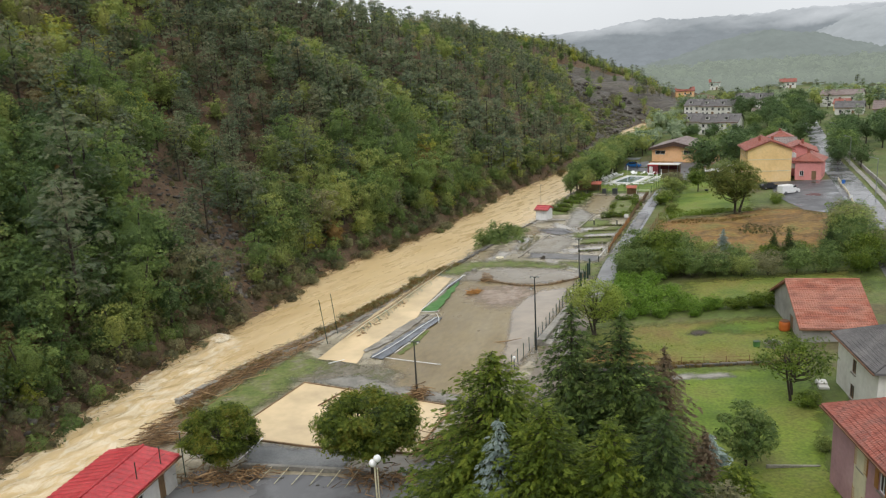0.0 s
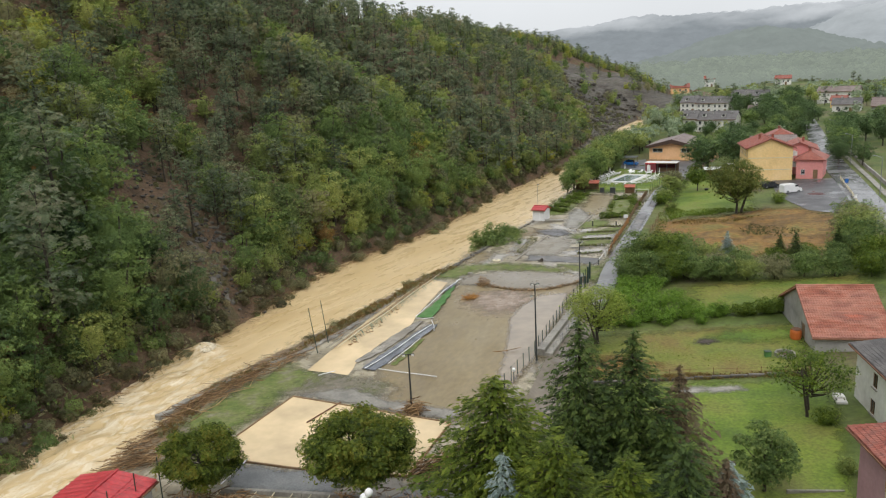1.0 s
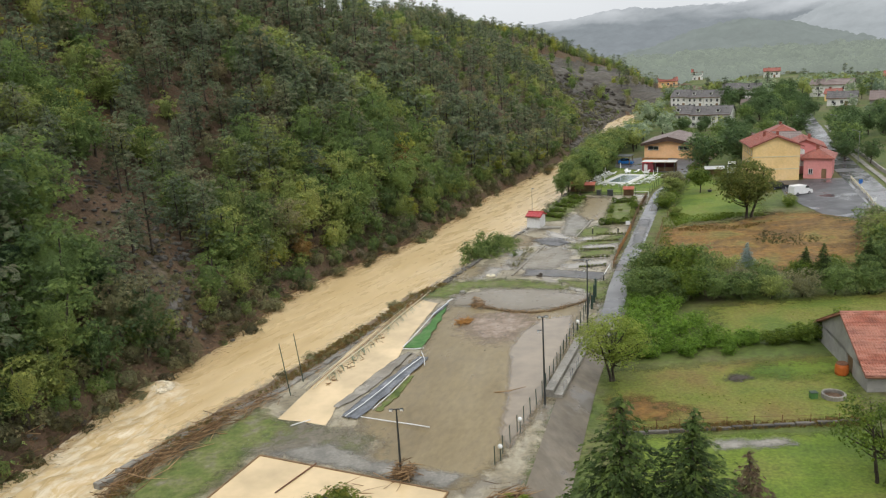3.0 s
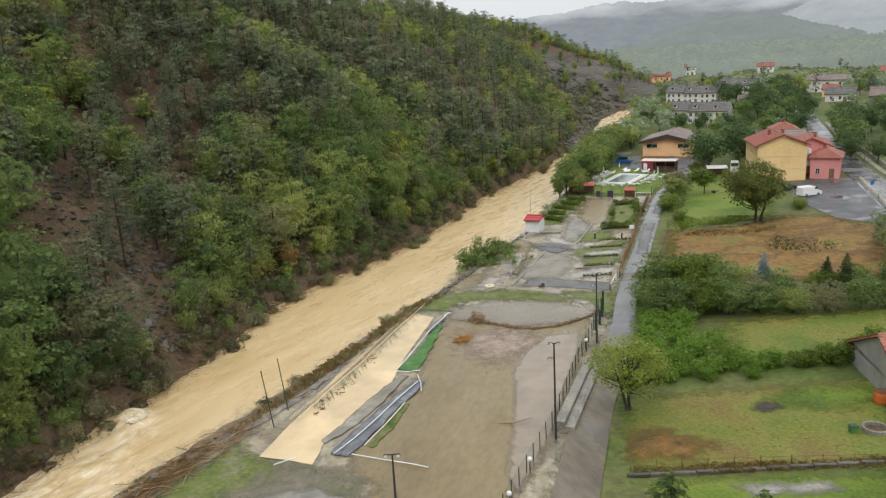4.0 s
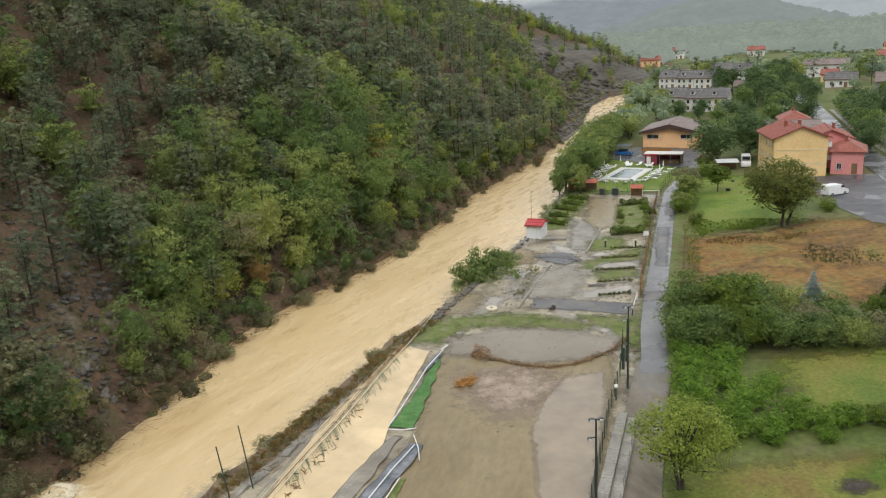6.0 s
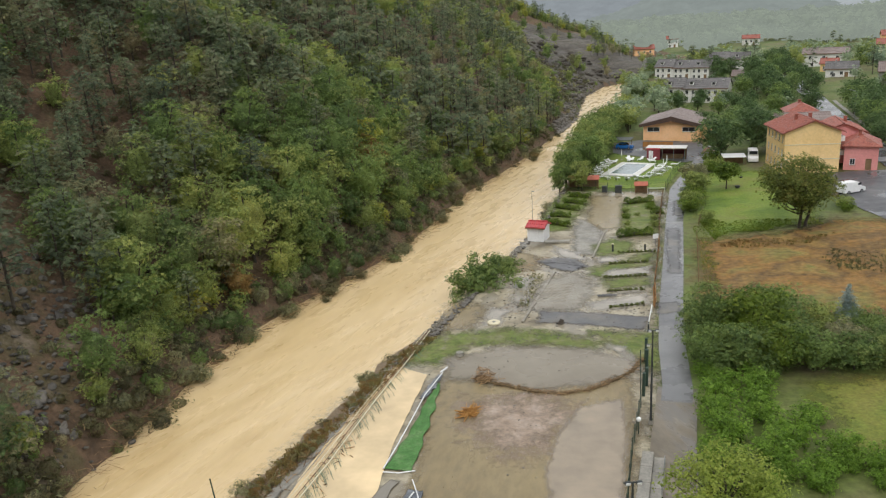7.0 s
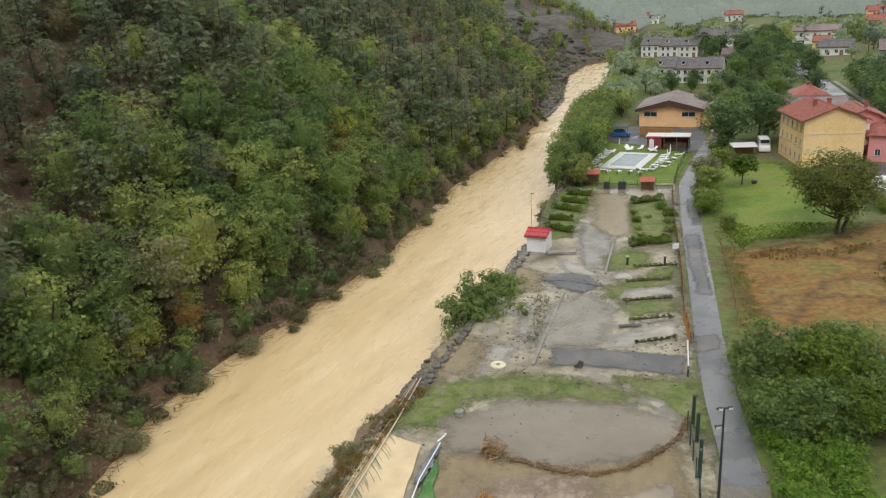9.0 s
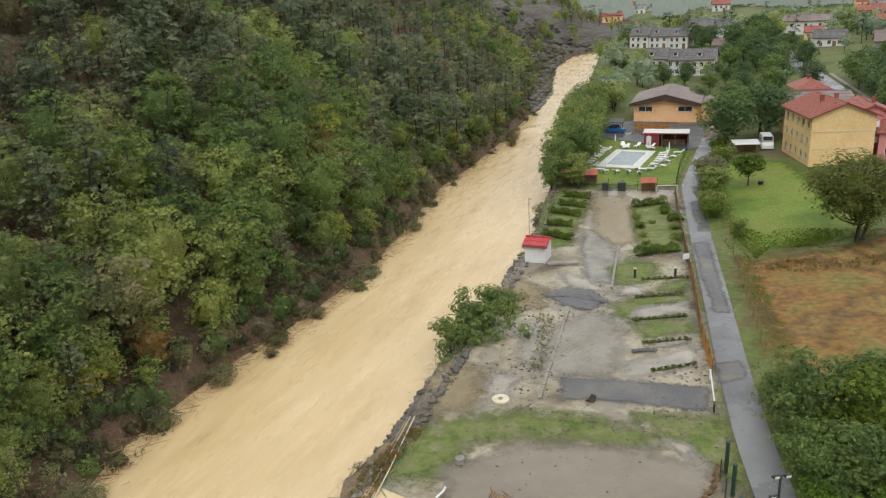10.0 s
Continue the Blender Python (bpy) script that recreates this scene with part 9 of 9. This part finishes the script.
for x, y in ((26.0, 128.2), (30.3, 127.4)):
    ob = thing("service_post", pose(x, y, gz(x, y)), "dark camp service post with a pale cap", "post", "camp posts")
    bm = bmesh.new()
    box(bm, (0, 0, 0.55), (0.22, 0.22, 1.1), bevel=0.02)
    part("post", bm, M_DARK_STEEL, ob)
    bm = bmesh.new()
    box(bm, (0, 0, 1.15), (0.3, 0.3, 0.14), bevel=0.03)
    part("cap", bm, M_CREAM, ob)
ob = thing("notice_board", pose(32.6, 130.2, gz(32.6, 130.2), 0, 0, 10), "small white notice board on a post", "sign")
bm = bmesh.new()
rod(bm, (0, 0, -0.1), (0, 0, 1.3), 0.04)
part("post", bm, M_STEEL, ob)
bm = bmesh.new()
box(bm, (0, -0.05, 1.3), (0.85, 0.05, 0.7), bevel=0.01)
part("board", bm, M_WHITE, ob)


def board_fence():
    P = [(25.3, 106.5), (27.2, 113.0), (29.8, 120.4), (33.2, 130.4), (37.0, 142.4), (41.0, 154.0), (43.2, 160.4)]
    ob = thing("board_fence", pose(0, 0, 0), "low fence of weathered orange-brown boards along the lane", "fence")
    rng = random.Random(3)
    for k, (a, b) in enumerate(zip(P, P[1:])):
        L = math.hypot(b[0] - a[0], b[1] - a[1])
        n = int(L / 1.7)
        for i in range(n):
            x0, y0 = a[0] + (b[0] - a[0]) * i / n, a[1] + (b[1] - a[1]) * i / n
            x1, y1 = a[0] + (b[0] - a[0]) * (i + 1) / n, a[1] + (b[1] - a[1]) * (i + 1) / n
            xm, ym = (x0 + x1) / 2, (y0 + y1) / 2
            h = rng.uniform(0.75, 1.1)
            bm = bmesh.new()
            box(bm, (xm, ym, gz(xm, ym) + h / 2 + 0.05), (L / n - 0.03, 0.04, h), rz=deg(a, b) + rng.uniform(-1.5, 1.5), rx=rng.uniform(-6, 6) + (20 if k == 0 else 0), bevel=0.01)
            part("board", bm, M_ORANGE_BOARD if k < 3 else M_TIMBER, ob)
            bm = bmesh.new()
            rod(bm, (x0, y0, gz(x0, y0) - 0.1), (x0, y0, gz(x0, y0) + 1.25), 0.05, n=6)
            part("post", bm, M_TIMBER, ob)


board_fence()
ob = thing("barrier", pose(24.6, 105.4, gz(24.6, 105.4), 0, 0, deg((24.6, 105.4), (22.7, 100.3))), "white swing barrier across the camp entrance", "barrier")
bm = bmesh.new()
rod(bm, (0, 0, 0.85), (5.4, 0, 0.8), 0.06, 0.05, 8)
part("bar", bm, M_WHITE, ob)
for x in (0.1, 5.3):
    bm = bmesh.new()
    rod(bm, (x, 0, -0.1), (x, 0, 0.95), 0.08, n=8)
    part("post", bm, M_WHITE if x < 1 else M_DARK_STEEL, ob)

# ---------------------------------------------------------------- pool
PA = deg((38.6, 178.6), (44.6, 174.9))


def pool():
    c = (43.4, 183.4)
    m = pose(*c, gz(*c) + 0.05, 0, 0, PA)
    ob = thing("swimming_pool", m, "rectangular pool of grey-green water with pale paving", "pool")
    W, L, w, l = 7.4, 14.6, 5.0, 11.6
    bm = bmesh.new()
    for cc, s in (((-(W + w) / 4, 0, 0.06), ((W - w) / 2, L, 0.16)), (((W + w) / 4, 0, 0.06), ((W - w) / 2, L, 0.16)), ((0, -(L + l) / 4, 0.06), (w, (L - l) / 2, 0.16)), ((0, (L + l) / 4, 0.06), (w, (L - l) / 2, 0.16))):
        box(bm, cc, s)
    part("paving", bm, M_DECK, ob)
    bm = bmesh.new()
    box(bm, (0, 0, 0.0), (w, l, 0.16))
    part("water", bm, M_POOL, ob)
    for x, y, sx, sy in ((-w / 2 + 0.08, 0, 0.16, l), (w / 2 - 0.08, 0, 0.16, l), (0, -l / 2 + 0.08, w - 0.32, 0.16), (0, l / 2 - 0.08, w - 0.32, 0.16)):
        bm = bmesh.new()
        box(bm, (x, y, 0.1), (sx, sy, 0.18), bevel=0.02)
        part("coping", bm, M_WHITE, ob)
    return m


PM = pool()


def lounger():
    ob = thing("sun_lounger", pose(0, 0, -50), "white plastic sun lounger beside the pool", "lounger", "sun loungers")
    bm = bmesh.new()
    box(bm, (0, -0.3, 0.34), (0.66, 1.35, 0.07), bevel=0.02)
    for k in range(6):
        box(bm, (0, -0.85 + k * 0.22, 0.385), (0.58, 0.14, 0.02))
    part("seat", bm, M_PLASTIC, ob)
    bm = bmesh.new()
    box(bm, (0, 0.62, 0.55), (0.66, 0.75, 0.06), rx=38, bevel=0.02)
    part("backrest", bm, M_PLASTIC, ob)
    for x in (-0.28, 0.28):
        for y in (-0.85, 0.3):
            bm = bmesh.new()
            box(bm, (x, y, 0.16), (0.06, 0.08, 0.32))
            part("leg", bm, M_PLASTIC, ob)
    return ob


def place_loungers():
    rng = random.Random(6)
    proto = lounger()
    spots = []
    for i in range(9):
        spots.append((-5.6 - rng.uniform(0, 0.4), -7.4 + i * 1.75, 90))
        if i % 2 == 0:
            spots.append((-7.6 + rng.uniform(-0.3, 0.3), -6.6 + i * 1.75, 80))
    for i in range(8):
        spots.append((5.6 + rng.uniform(0, 0.5), -7.2 + i * 1.8, 270))
        if i % 2:
            spots.append((7.8 + rng.uniform(-0.3, 0.4), -6.4 + i * 1.8, 250))
    for i in range(6):
        spots.append((-5.2 + i * 1.95, -10.3 + rng.uniform(-0.5, 0.5), 180))
    for i in range(3):
        spots.append((-3.0 + i * 2.6, 10.2 + rng.uniform(-0.3, 0.3), 0))
    for i in range(14):
        q = rng.uniform(0, 6.28)
        spots.append((6.9 * math.cos(q) + rng.uniform(-0.6, 0.6), 9.6 * math.sin(q) + rng.uniform(-0.5, 0.8), rng.uniform(0, 360)))
    first = True
    for x, y, a in spots:
        p = PM @ Vector((x, y, 0))
        m = pose(p.x, p.y, gz(p.x, p.y) + 0.07, 0, 0, PA + a + rng.uniform(-38, 38))
        if first:
            proto.matrix_world = m
            first = False
        else:
            copy_thing(proto, m)


place_loungers()


def closed_parasol(x, y, h=2.4):
    p = PM @ Vector((x, y, 0))
    ob = thing("parasol", pose(p.x, p.y, gz(p.x, p.y) + 0.06), "closed white parasol on the pool lawn", "parasol", "parasols")
    bm = bmesh.new()
    rod(bm, (0, 0, 0), (0, 0, h), 0.025, n=6)
    part("pole", bm, M_STEEL, ob)
    bm = bmesh.new()
    rod(bm, (0, 0, h * 0.45), (0, 0, h * 0.97), 0.15, 0.05, 8)
    part("canopy", bm, M_PLASTIC, ob)
    bm = bmesh.new()
    rod(bm, (0, 0, 0), (0, 0, 0.1), 0.25, 0.22, 10)
    part("foot", bm, M_CONCRETE, ob)


for x, y in ((-6.4, -3.0), (-6.4, 3.6), (6.6, -5.0), (6.8, 1.0), (6.4, 5.4), (-1.0, -10.8), (1.6, 10.6), (-4.6, 9.8)):
    closed_parasol(x, y)
for x, y, w, h, mat, lab in ((33.6, 164.4, 0.9, 1.2, M_DARK_STEEL, "dark rubbish bin beside the pool fence"), (36.0, 163.6, 1.2, 1.3, M_DARK_STEEL, "dark rubbish container beside the pool fence")):
    ob = thing("rubbish_bin", pose(x, y, gz(x, y), 0, 0, -15), lab, "bin")
    bm = bmesh.new()
    box(bm, (0, 0, h * 0.45), (w, w * 0.7, h * 0.9), bevel=0.05)
    part("body", bm, mat, ob)
    bm = bmesh.new()
    box(bm, (0, 0, h * 0.95), (w * 1.08, w * 0.78, h * 0.12), bevel=0.04)
    part("lid", bm, mat, ob)
ob = thing("goal_frame", pose(40.6, 160.9, gz(40.6, 160.9), 0, 0, -14), "small white goal frame by the camp gate", "goal")
bm = bmesh.new()
for a, b in (((0, 0, 0), (0, 0, 1.1)), ((3.0, 0, 0), (3.0, 0, 1.1)), ((0, 0, 1.1), (3.0, 0, 1.1)), ((0, 0, 1.1), (0, 0.9, 0)), ((3.0, 0, 1.1), (3.0, 0.9, 0)), ((0, 0.9, 0), (3.0, 0.9, 0))):
    rod(bm, a, b, 0.05, n=6)
part("frame", bm, M_WHITE, ob)


def pergola():
    ob = thing("pergola", pose(46.6, 207.4, gz(47, 207), 0, 0, -24), "dark pergola roof over a parking bay", "pergola")
    for x in (0, 3.2):
        for y in (0, 4.2):
            bm = bmesh.new()
            rod(bm, (x, y, -0.1), (x, y, 2.3), 0.07)
            part("post", bm, M_TIMBER, ob)
    bm = bmesh.new()
    box(bm, (1.6, 2.1, 2.35), (4.0, 5.0, 0.1))
    part("roof", bm, M_DARK_STEEL, ob)
    ob = thing("timber_fence", pose(53.6, 208.6, gz(54, 208), 0, 0, -24), "orange timber fence in front of the sports hall", "fence")
    for k in range(5):
        bm = bmesh.new()
        box(bm, (k * 1.4 + 0.7, 0, 0.75), (1.32, 0.06, 1.2), bevel=0.01)
        part("panel", bm, M_ORANGE_BOARD, ob)
        bm = bmesh.new()
        box(bm, (k * 1.4, 0, 0.75), (0.1, 0.1, 1.5))
        part("post", bm, M_TIMBER, ob)


pergola()


# ---------------------------------------------------------------- vehicles
def vehicle(name, x, y, turn, L, W, H, profile, paint, label, category, windows, z=None):
    """A car from its side outline (nose towards +x): body, glass, wheels, lights."""
    ob = thing(name, pose(x, y, (gz(x, y) if z is None else z) + 0.1, 0, 0, turn), label, category)
    bm = bmesh.new()
    left = [bm.verts.new((px * L - L / 2, -W / 2 * (0.9 if pz > 0.62 else 1.0), pz * H)) for px, pz in profile]
    right = [bm.verts.new((v.co.x, -v.co.y, v.co.z)) for v in left]
    bm.faces.new(left)
    bm.faces.new(right[::-1])
    n = len(left)
    for i in range(n):
        bm.faces.new((left[i], right[i], right[(i + 1) % n], left[(i + 1) % n]))
    bmesh.ops.recalc_face_normals(bm, faces=bm.faces)
    bmesh.ops.bevel(bm, geom=bm.edges[:], offset=0.05, segments=2, affect="EDGES")
    body = part("body", bm, paint, ob)
    for pts in windows:
        for sgn in (-1, 1):
            bm = bmesh.new()
            box(bm, ((pts[0] + pts[2]) / 2 * L - L / 2, sgn * W / 2 * 0.945, (pts[1] + pts[3]) / 2 * H), ((pts[2] - pts[0]) * L, 0.06, (pts[3] - pts[1]) * H), bevel=0.02)
            part("side_window", bm, M_GLASS, body)
    # windscreen along the steepest rise near the nose
    ws = [p for p in profile if p[1] > 0.55]
    a, b = max(ws, key=lambda p: p[0]), max([p for p in ws if p[1] > 0.9], key=lambda p: p[0])
    bm = bmesh.new()
    ax, az, bx, bz = a[0] * L - L / 2, a[1] * H, b[0] * L - L / 2, b[1] * H
    box(bm, ((ax + bx) / 2 + 0.02, 0, (az + bz) / 2 + 0.03), (math.hypot(ax - bx, az - bz) * 0.86, W * 0.8, 0.05), ry=math.degrees(math.atan2(bz - az, ax - bx)), bevel=0.02)
    part("windscreen", bm, M_GLASS, body)
    for px in (0.19, 0.8):
        for sgn in (-1, 1):
            bm = bmesh.new()
            rod(bm, (px * L - L / 2, sgn * (W / 2 - 0.2), 0.22), (px * L - L / 2, sgn * (W / 2 + 0.02), 0.22), 0.32, n=14)
            wh = part("wheel", bm, M_RUBBER, ob)
            bm = bmesh.new()
            rod(bm, (px * L - L / 2, sgn * (W / 2), 0.22), (px * L - L / 2, sgn * (W / 2 + 0.03), 0.22), 0.18, n=10)
            part("rim", bm, M_STEEL, wh)
    for sgn in (-1, 1):
        bm = bmesh.new()
        box(bm, (L / 2 - 0.06, sgn * W * 0.36, 0.38 * H), (0.1, 0.3, 0.16), bevel=0.03)
        part("headlight", bm, M_LAMP_GLASS, body)
    return ob


VAN = [(0.0, 0.08), (1.0, 0.08), (1.0, 0.36), (0.96, 0.48), (0.80, 0.58), (0.66, 0.97), (0.6, 1.0), (0.03, 1.0), (0.0, 0.9)]
CAR = [(0.0, 0.12), (1.0, 0.12), (1.0, 0.42), (0.96, 0.54), (0.74, 0.62), (0.58, 0.98), (0.5, 1.0), (0.2, 1.0), (0.04, 0.68), (0.0, 0.6)]
vehicle("van", 71.0, 148.8, 18, 4.5, 1.85, 1.85, VAN, M_WHITE, "white panel van parked on wet asphalt", "van", [(0.60, 0.58, 0.76, 0.9)])
vehicle("car", 69.6, 156.4, 10, 4.2, 1.75, 1.45, CAR, M_BLACK_CAR, "black car parked beside the guest house", "car", [(0.2, 0.64, 0.42, 0.92), (0.44, 0.64, 0.64, 0.92)])
vehicle("car", 48.9, 207.6, -30, 4.0, 1.75, 1.5, CAR, M_BLUE_CAR, "blue car parked under the pergola", "car", [(0.2, 0.64, 0.42, 0.92), (0.44, 0.64, 0.64, 0.92)])
vehicle("car", 85.2, 172.8, -70, 4.1, 1.75, 1.5, CAR, M_WHITE, "pale car parked beside the pink house", "car", [(0.2, 0.64, 0.42, 0.92), (0.44, 0.64, 0.64, 0.92)])
CAMPER = [(0.0, 0.06), (1.0, 0.06), (1.0, 0.3), (0.96, 0.4), (0.86, 0.58), (0.92, 0.66), (0.9, 1.0), (0.02, 1.0), (0.0, 0.95)]
vehicle("camper", 69.4, 183.4, 250, 4.8, 2.0, 2.35, CAMPER, M_PLASTIC, "white camper van parked under trees", "camper", [(0.2, 0.5, 0.36, 0.72), (0.5, 0.5, 0.66, 0.72)])


# ---------------------------------------------------------------- roadside and gardens
def guard_rail():
    ob = thing("guard_rail", pose(0, 0, 0), "steel guard rail between car park and road", "guard rail")
    P = [(74.0, 124.0), (80.0, 141.0), (86.0, 159.0)]
    for a, b in zip(P, P[1:]):
        n = 7
        for k in range(n + 1):
            x, y = a[0] + (b[0] - a[0]) * k / n, a[1] + (b[1] - a[1]) * k / n
            bm = bmesh.new()
            box(bm, (x, y, gz(x, y) + 0.45), (0.12, 0.12, 0.95))
            part("post", bm, M_CREAM, ob)
        bm = bmesh.new()
        za, zb = gz(*a), gz(*b)
        for dz in (0.5, 0.8):
            rod(bm, (a[0], a[1], za + dz), (b[0], b[1], zb + dz), 0.07, n=6)
        part("rail", bm, M_CREAM, ob)


guard_rail()
for x, y, s, lab in ((80.6, 144.6, 0.8, "square blue road sign on a steel post"), (74.4, 127.6, 0.6, "small white road sign on a post")):
    ob = thing("road_sign", pose(x, y, gz(x, y), 0, 0, 12), lab, "sign")
    bm = bmesh.new()
    rod(bm, (0, 0, -0.1), (0, 0, 2.6), 0.04)
    part("post", bm, M_STEEL, ob)
    bm = bmesh.new()
    box(bm, (0, -0.06, 2.3), (s, 0.04, s), bevel=0.01)
    part("plate", bm, M_BLUE_SIGN if s > 0.7 else M_WHITE, ob)
for x, y in ((84.4, 138.5), (98.5, 181.0), (112.5, 222.0)):
    ob = thing("street_lamp", pose(x, y, gz(x, y), 0, 0, 160), "grey street lamp beside the main road", "lamp post", "road lamps")
    bm = bmesh.new()
    rod(bm, (0, 0, -0.2), (0, 0, 7.5), 0.09, 0.06, 7)
    rod(bm, (0, 0, 7.4), (1.2, 0, 7.8), 0.05, 0.04, 6)
    part("pole", bm, M_STEEL, ob)
    bm = bmesh.new()
    box(bm, (1.4, 0, 7.8), (0.6, 0.25, 0.14), bevel=0.03)
    part("lantern", bm, M_STEEL, ob)
ob = thing("retaining_wall", pose(0, 0, 0), "grey retaining wall above the main road", "wall")
for k in range(14):
    y = 138 + k * 5
    x, x2 = float(along(ROAD, y)) + 6.4, float(along(ROAD, y + 5)) + 6.4
    bm = bmesh.new()
    box(bm, ((x + x2) / 2, y + 2.5, gz((x + x2) / 2, y + 2.5) + 0.4), (math.hypot(5, x2 - x) - 0.02, 0.3, 0.9), rz=deg((x, y), (x2, y + 5)), bevel=0.02)
    part("section", bm, M_GREY_WALL, ob)
ob = thing("garden_wall", pose(0, 0, 0), "low weathered concrete edging on the lawn", "wall")
for k in range(3):
    bm = bmesh.new()
    box(bm, (26.0 + 1.3 * k, 33.3 - 0.08 * k, gz(26, 33) + 0.12), (1.28, 0.16, 0.36), rz=-4, bevel=0.02)
    part("section", bm, M_CONCRETE, ob)
ob = thing("boundary_wall", pose(0, 0, 0), "low dark stone edge between the lawns", "wall")
for k in range(12):
    x = 15.4 + k * 1.7
    y = 55.4 - 0.1 * k
    bm = bmesh.new()
    box(bm, (x, y - 0.3, gz(x, y) + 0.1), (1.68, 0.3, 0.38), rz=-3.5 + 2 * noise.noise((k, 1, 1)), bevel=0.05)
    part("stone", bm, M_ROCK, ob)
ob = thing("barrel", pose(38.0, 63.4, gz(38, 63.4)), "orange plastic barrel beside the barn", "barrel")
bm = bmesh.new()
for z0, z1, r0, r1 in ((0, 0.25, 0.52, 0.6), (0.25, 0.85, 0.6, 0.6), (0.85, 1.1, 0.6, 0.52)):
    rod(bm, (0, 0, z0), (0, 0, z1), r0, r1, 16)
part("body", bm, M_ORANGE_PLASTIC, ob)
bm = bmesh.new()
rod(bm, (0, 0, 1.1), (0, 0, 1.18), 0.54, 0.5, 16)
part("lid", bm, M_RUST, ob)
ob = thing("well_ring", pose(35.1, 58.8, gz(35.1, 58.8)), "round concrete well ring on the lawn", "well")
bm = bmesh.new()
for k in range(14):
    a = 2 * math.pi * k / 14
    box(bm, (0.9 * math.cos(a), 0.9 * math.sin(a), 0.2), (0.2, 0.42, 0.45), rz=math.degrees(a), bevel=0.03)
part("ring", bm, M_CONCRETE, ob)
bm = bmesh.new()
rod(bm, (0, 0, 0.02), (0, 0, 0.12), 0.8, 0.8, 14)
part("soil", bm, M_LITTER, ob)
ob = thing("compost_box", pose(33.4, 58.9, gz(33.4, 58.9)), "small dark green garden box", "box")
bm = bmesh.new()
box(bm, (0, 0, 0.3), (0.6, 0.5, 0.6), bevel=0.03)
part("body", bm, M_TURF, ob)
bm = bmesh.new()
box(bm, (0, 0, 0.63), (0.66, 0.56, 0.06), bevel=0.02)
part("lid", bm, M_GREEN_POST, ob)
patch("bonfire_ash", [(27.6, 64.2), (28.4, 65.2), (29.8, 65.0), (30.0, 64.0), (28.8, 63.6)], M_BARK, 0.1, "dark ash and stubble of a bonfire heap", "ash", fade=0.35)
for x, y, s in ((56.6, 160.0, 0.9), (60.6, 168.0, 0.6)):
    ob = thing("garden_tub", pose(x, y, gz(x, y)), "dark round garden tub on the lawn", "tub", "garden tubs")
    bm = bmesh.new()
    rod(bm, (0, 0, 0), (0, 0, 0.5 * s), 0.35 * s, 0.5 * s, 12)
    part("body", bm, M_DARK_STEEL, ob)
    bm = bmesh.new()
    rod(bm, (0, 0, 0.5 * s), (0, 0, 0.55 * s), 0.55 * s, 0.55 * s, 12)
    part("rim", bm, M_RUBBER, ob)
ob = thing("mast", pose(16.6, 140.0, gz(16.6, 140)), "thin steel mast behind the hut", "mast")
bm = bmesh.new()
rod(bm, (0, 0, -0.2), (0, 0, 7.2), 0.05, 0.035, 6)
part("shaft", bm, M_STEEL, ob)
bm = bmesh.new()
box(bm, (0.15, 0, 7.1), (0.4, 0.12, 0.12))
part("lantern", bm, M_STEEL, ob)
ob = thing("satellite_step", pose(35.5, 47.6, gz(35.5, 47.6), 0, 0, 80), "white concrete step beside the white house", "step")
bm = bmesh.new()
box(bm, (0, 0, 0.12), (1.6, 0.9, 0.24), bevel=0.03)
box(bm, (0.3, 0, 0.33), (0.9, 0.85, 0.2), bevel=0.03)
part("tread", bm, M_WHITE_WALL, ob)


def river_foam():
    """Spray along the crest of the standing wave."""
    rng = np.random.default_rng(3)
    P = []
    # the crest of the standing wave
    for k in range(520):
        b = rng.uniform(-1.2, 2.0)
        P.append((-30.2 + 1.2 * math.cos(b) + rng.normal() * 0.22, 71.8 + 1.2 * math.sin(b) + rng.normal() * 0.22, b + 1.5))
    P = np.array(P)
    keep = (beside(LEFT_BANK, P[:, 0], P[:, 1]) > 0.4) & (beside(RIGHT_BANK, P[:, 0], P[:, 1]) < -0.6)
    Vs, Qs, n = [], [], 0
    bv, bq = core(np.random.default_rng(2), (0, 0, 0), 1.0, 0.5)
    for x, y, a in P[keep]:
        s = rng.uniform(0.03, 0.10)
        c, d = math.cos(a), math.sin(a)
        W = bv * s * (2.4, 0.9, 0.8)
        hump = sum(h * math.exp(-((x - cx) ** 2 + (y - cy) ** 2) / (2 * q * q)) for cx, cy, q, h in HUMPS)
        Vs.append(np.stack([W[:, 0] * c - W[:, 1] * d + x, W[:, 0] * d + W[:, 1] * c + y, W[:, 2] - 1.42 + hump], -1))
        Qs.append(bq + n)
        n += len(bv)
    tagged(new("river_foam", quad_mesh("river_foam", np.concatenate(Vs), np.concatenate(Qs), [M_FOAM])), "pale foam crests on the rapids", "foam", kind="stuff")


river_foam()
cloth("asphalt_flap", [(15.4, 125.2), (17.4, 125.4), (19.2, 124.2), (20.8, 122.4)], [1.0, 1.5, 1.3, 0.7], M_ASPHALT_DARK, "curled flap of torn dark asphalt", 21, lift=0.1, crumple=0.12, category="asphalt")
cloth("asphalt_flap", [(19.9, 111.2), (21.2, 111.2), (22.2, 111.0)], [0.45, 0.6, 0.4], M_ASPHALT_DARK, "curled flap of torn dark asphalt", 22, lift=0.16, crumple=0.12, category="asphalt")
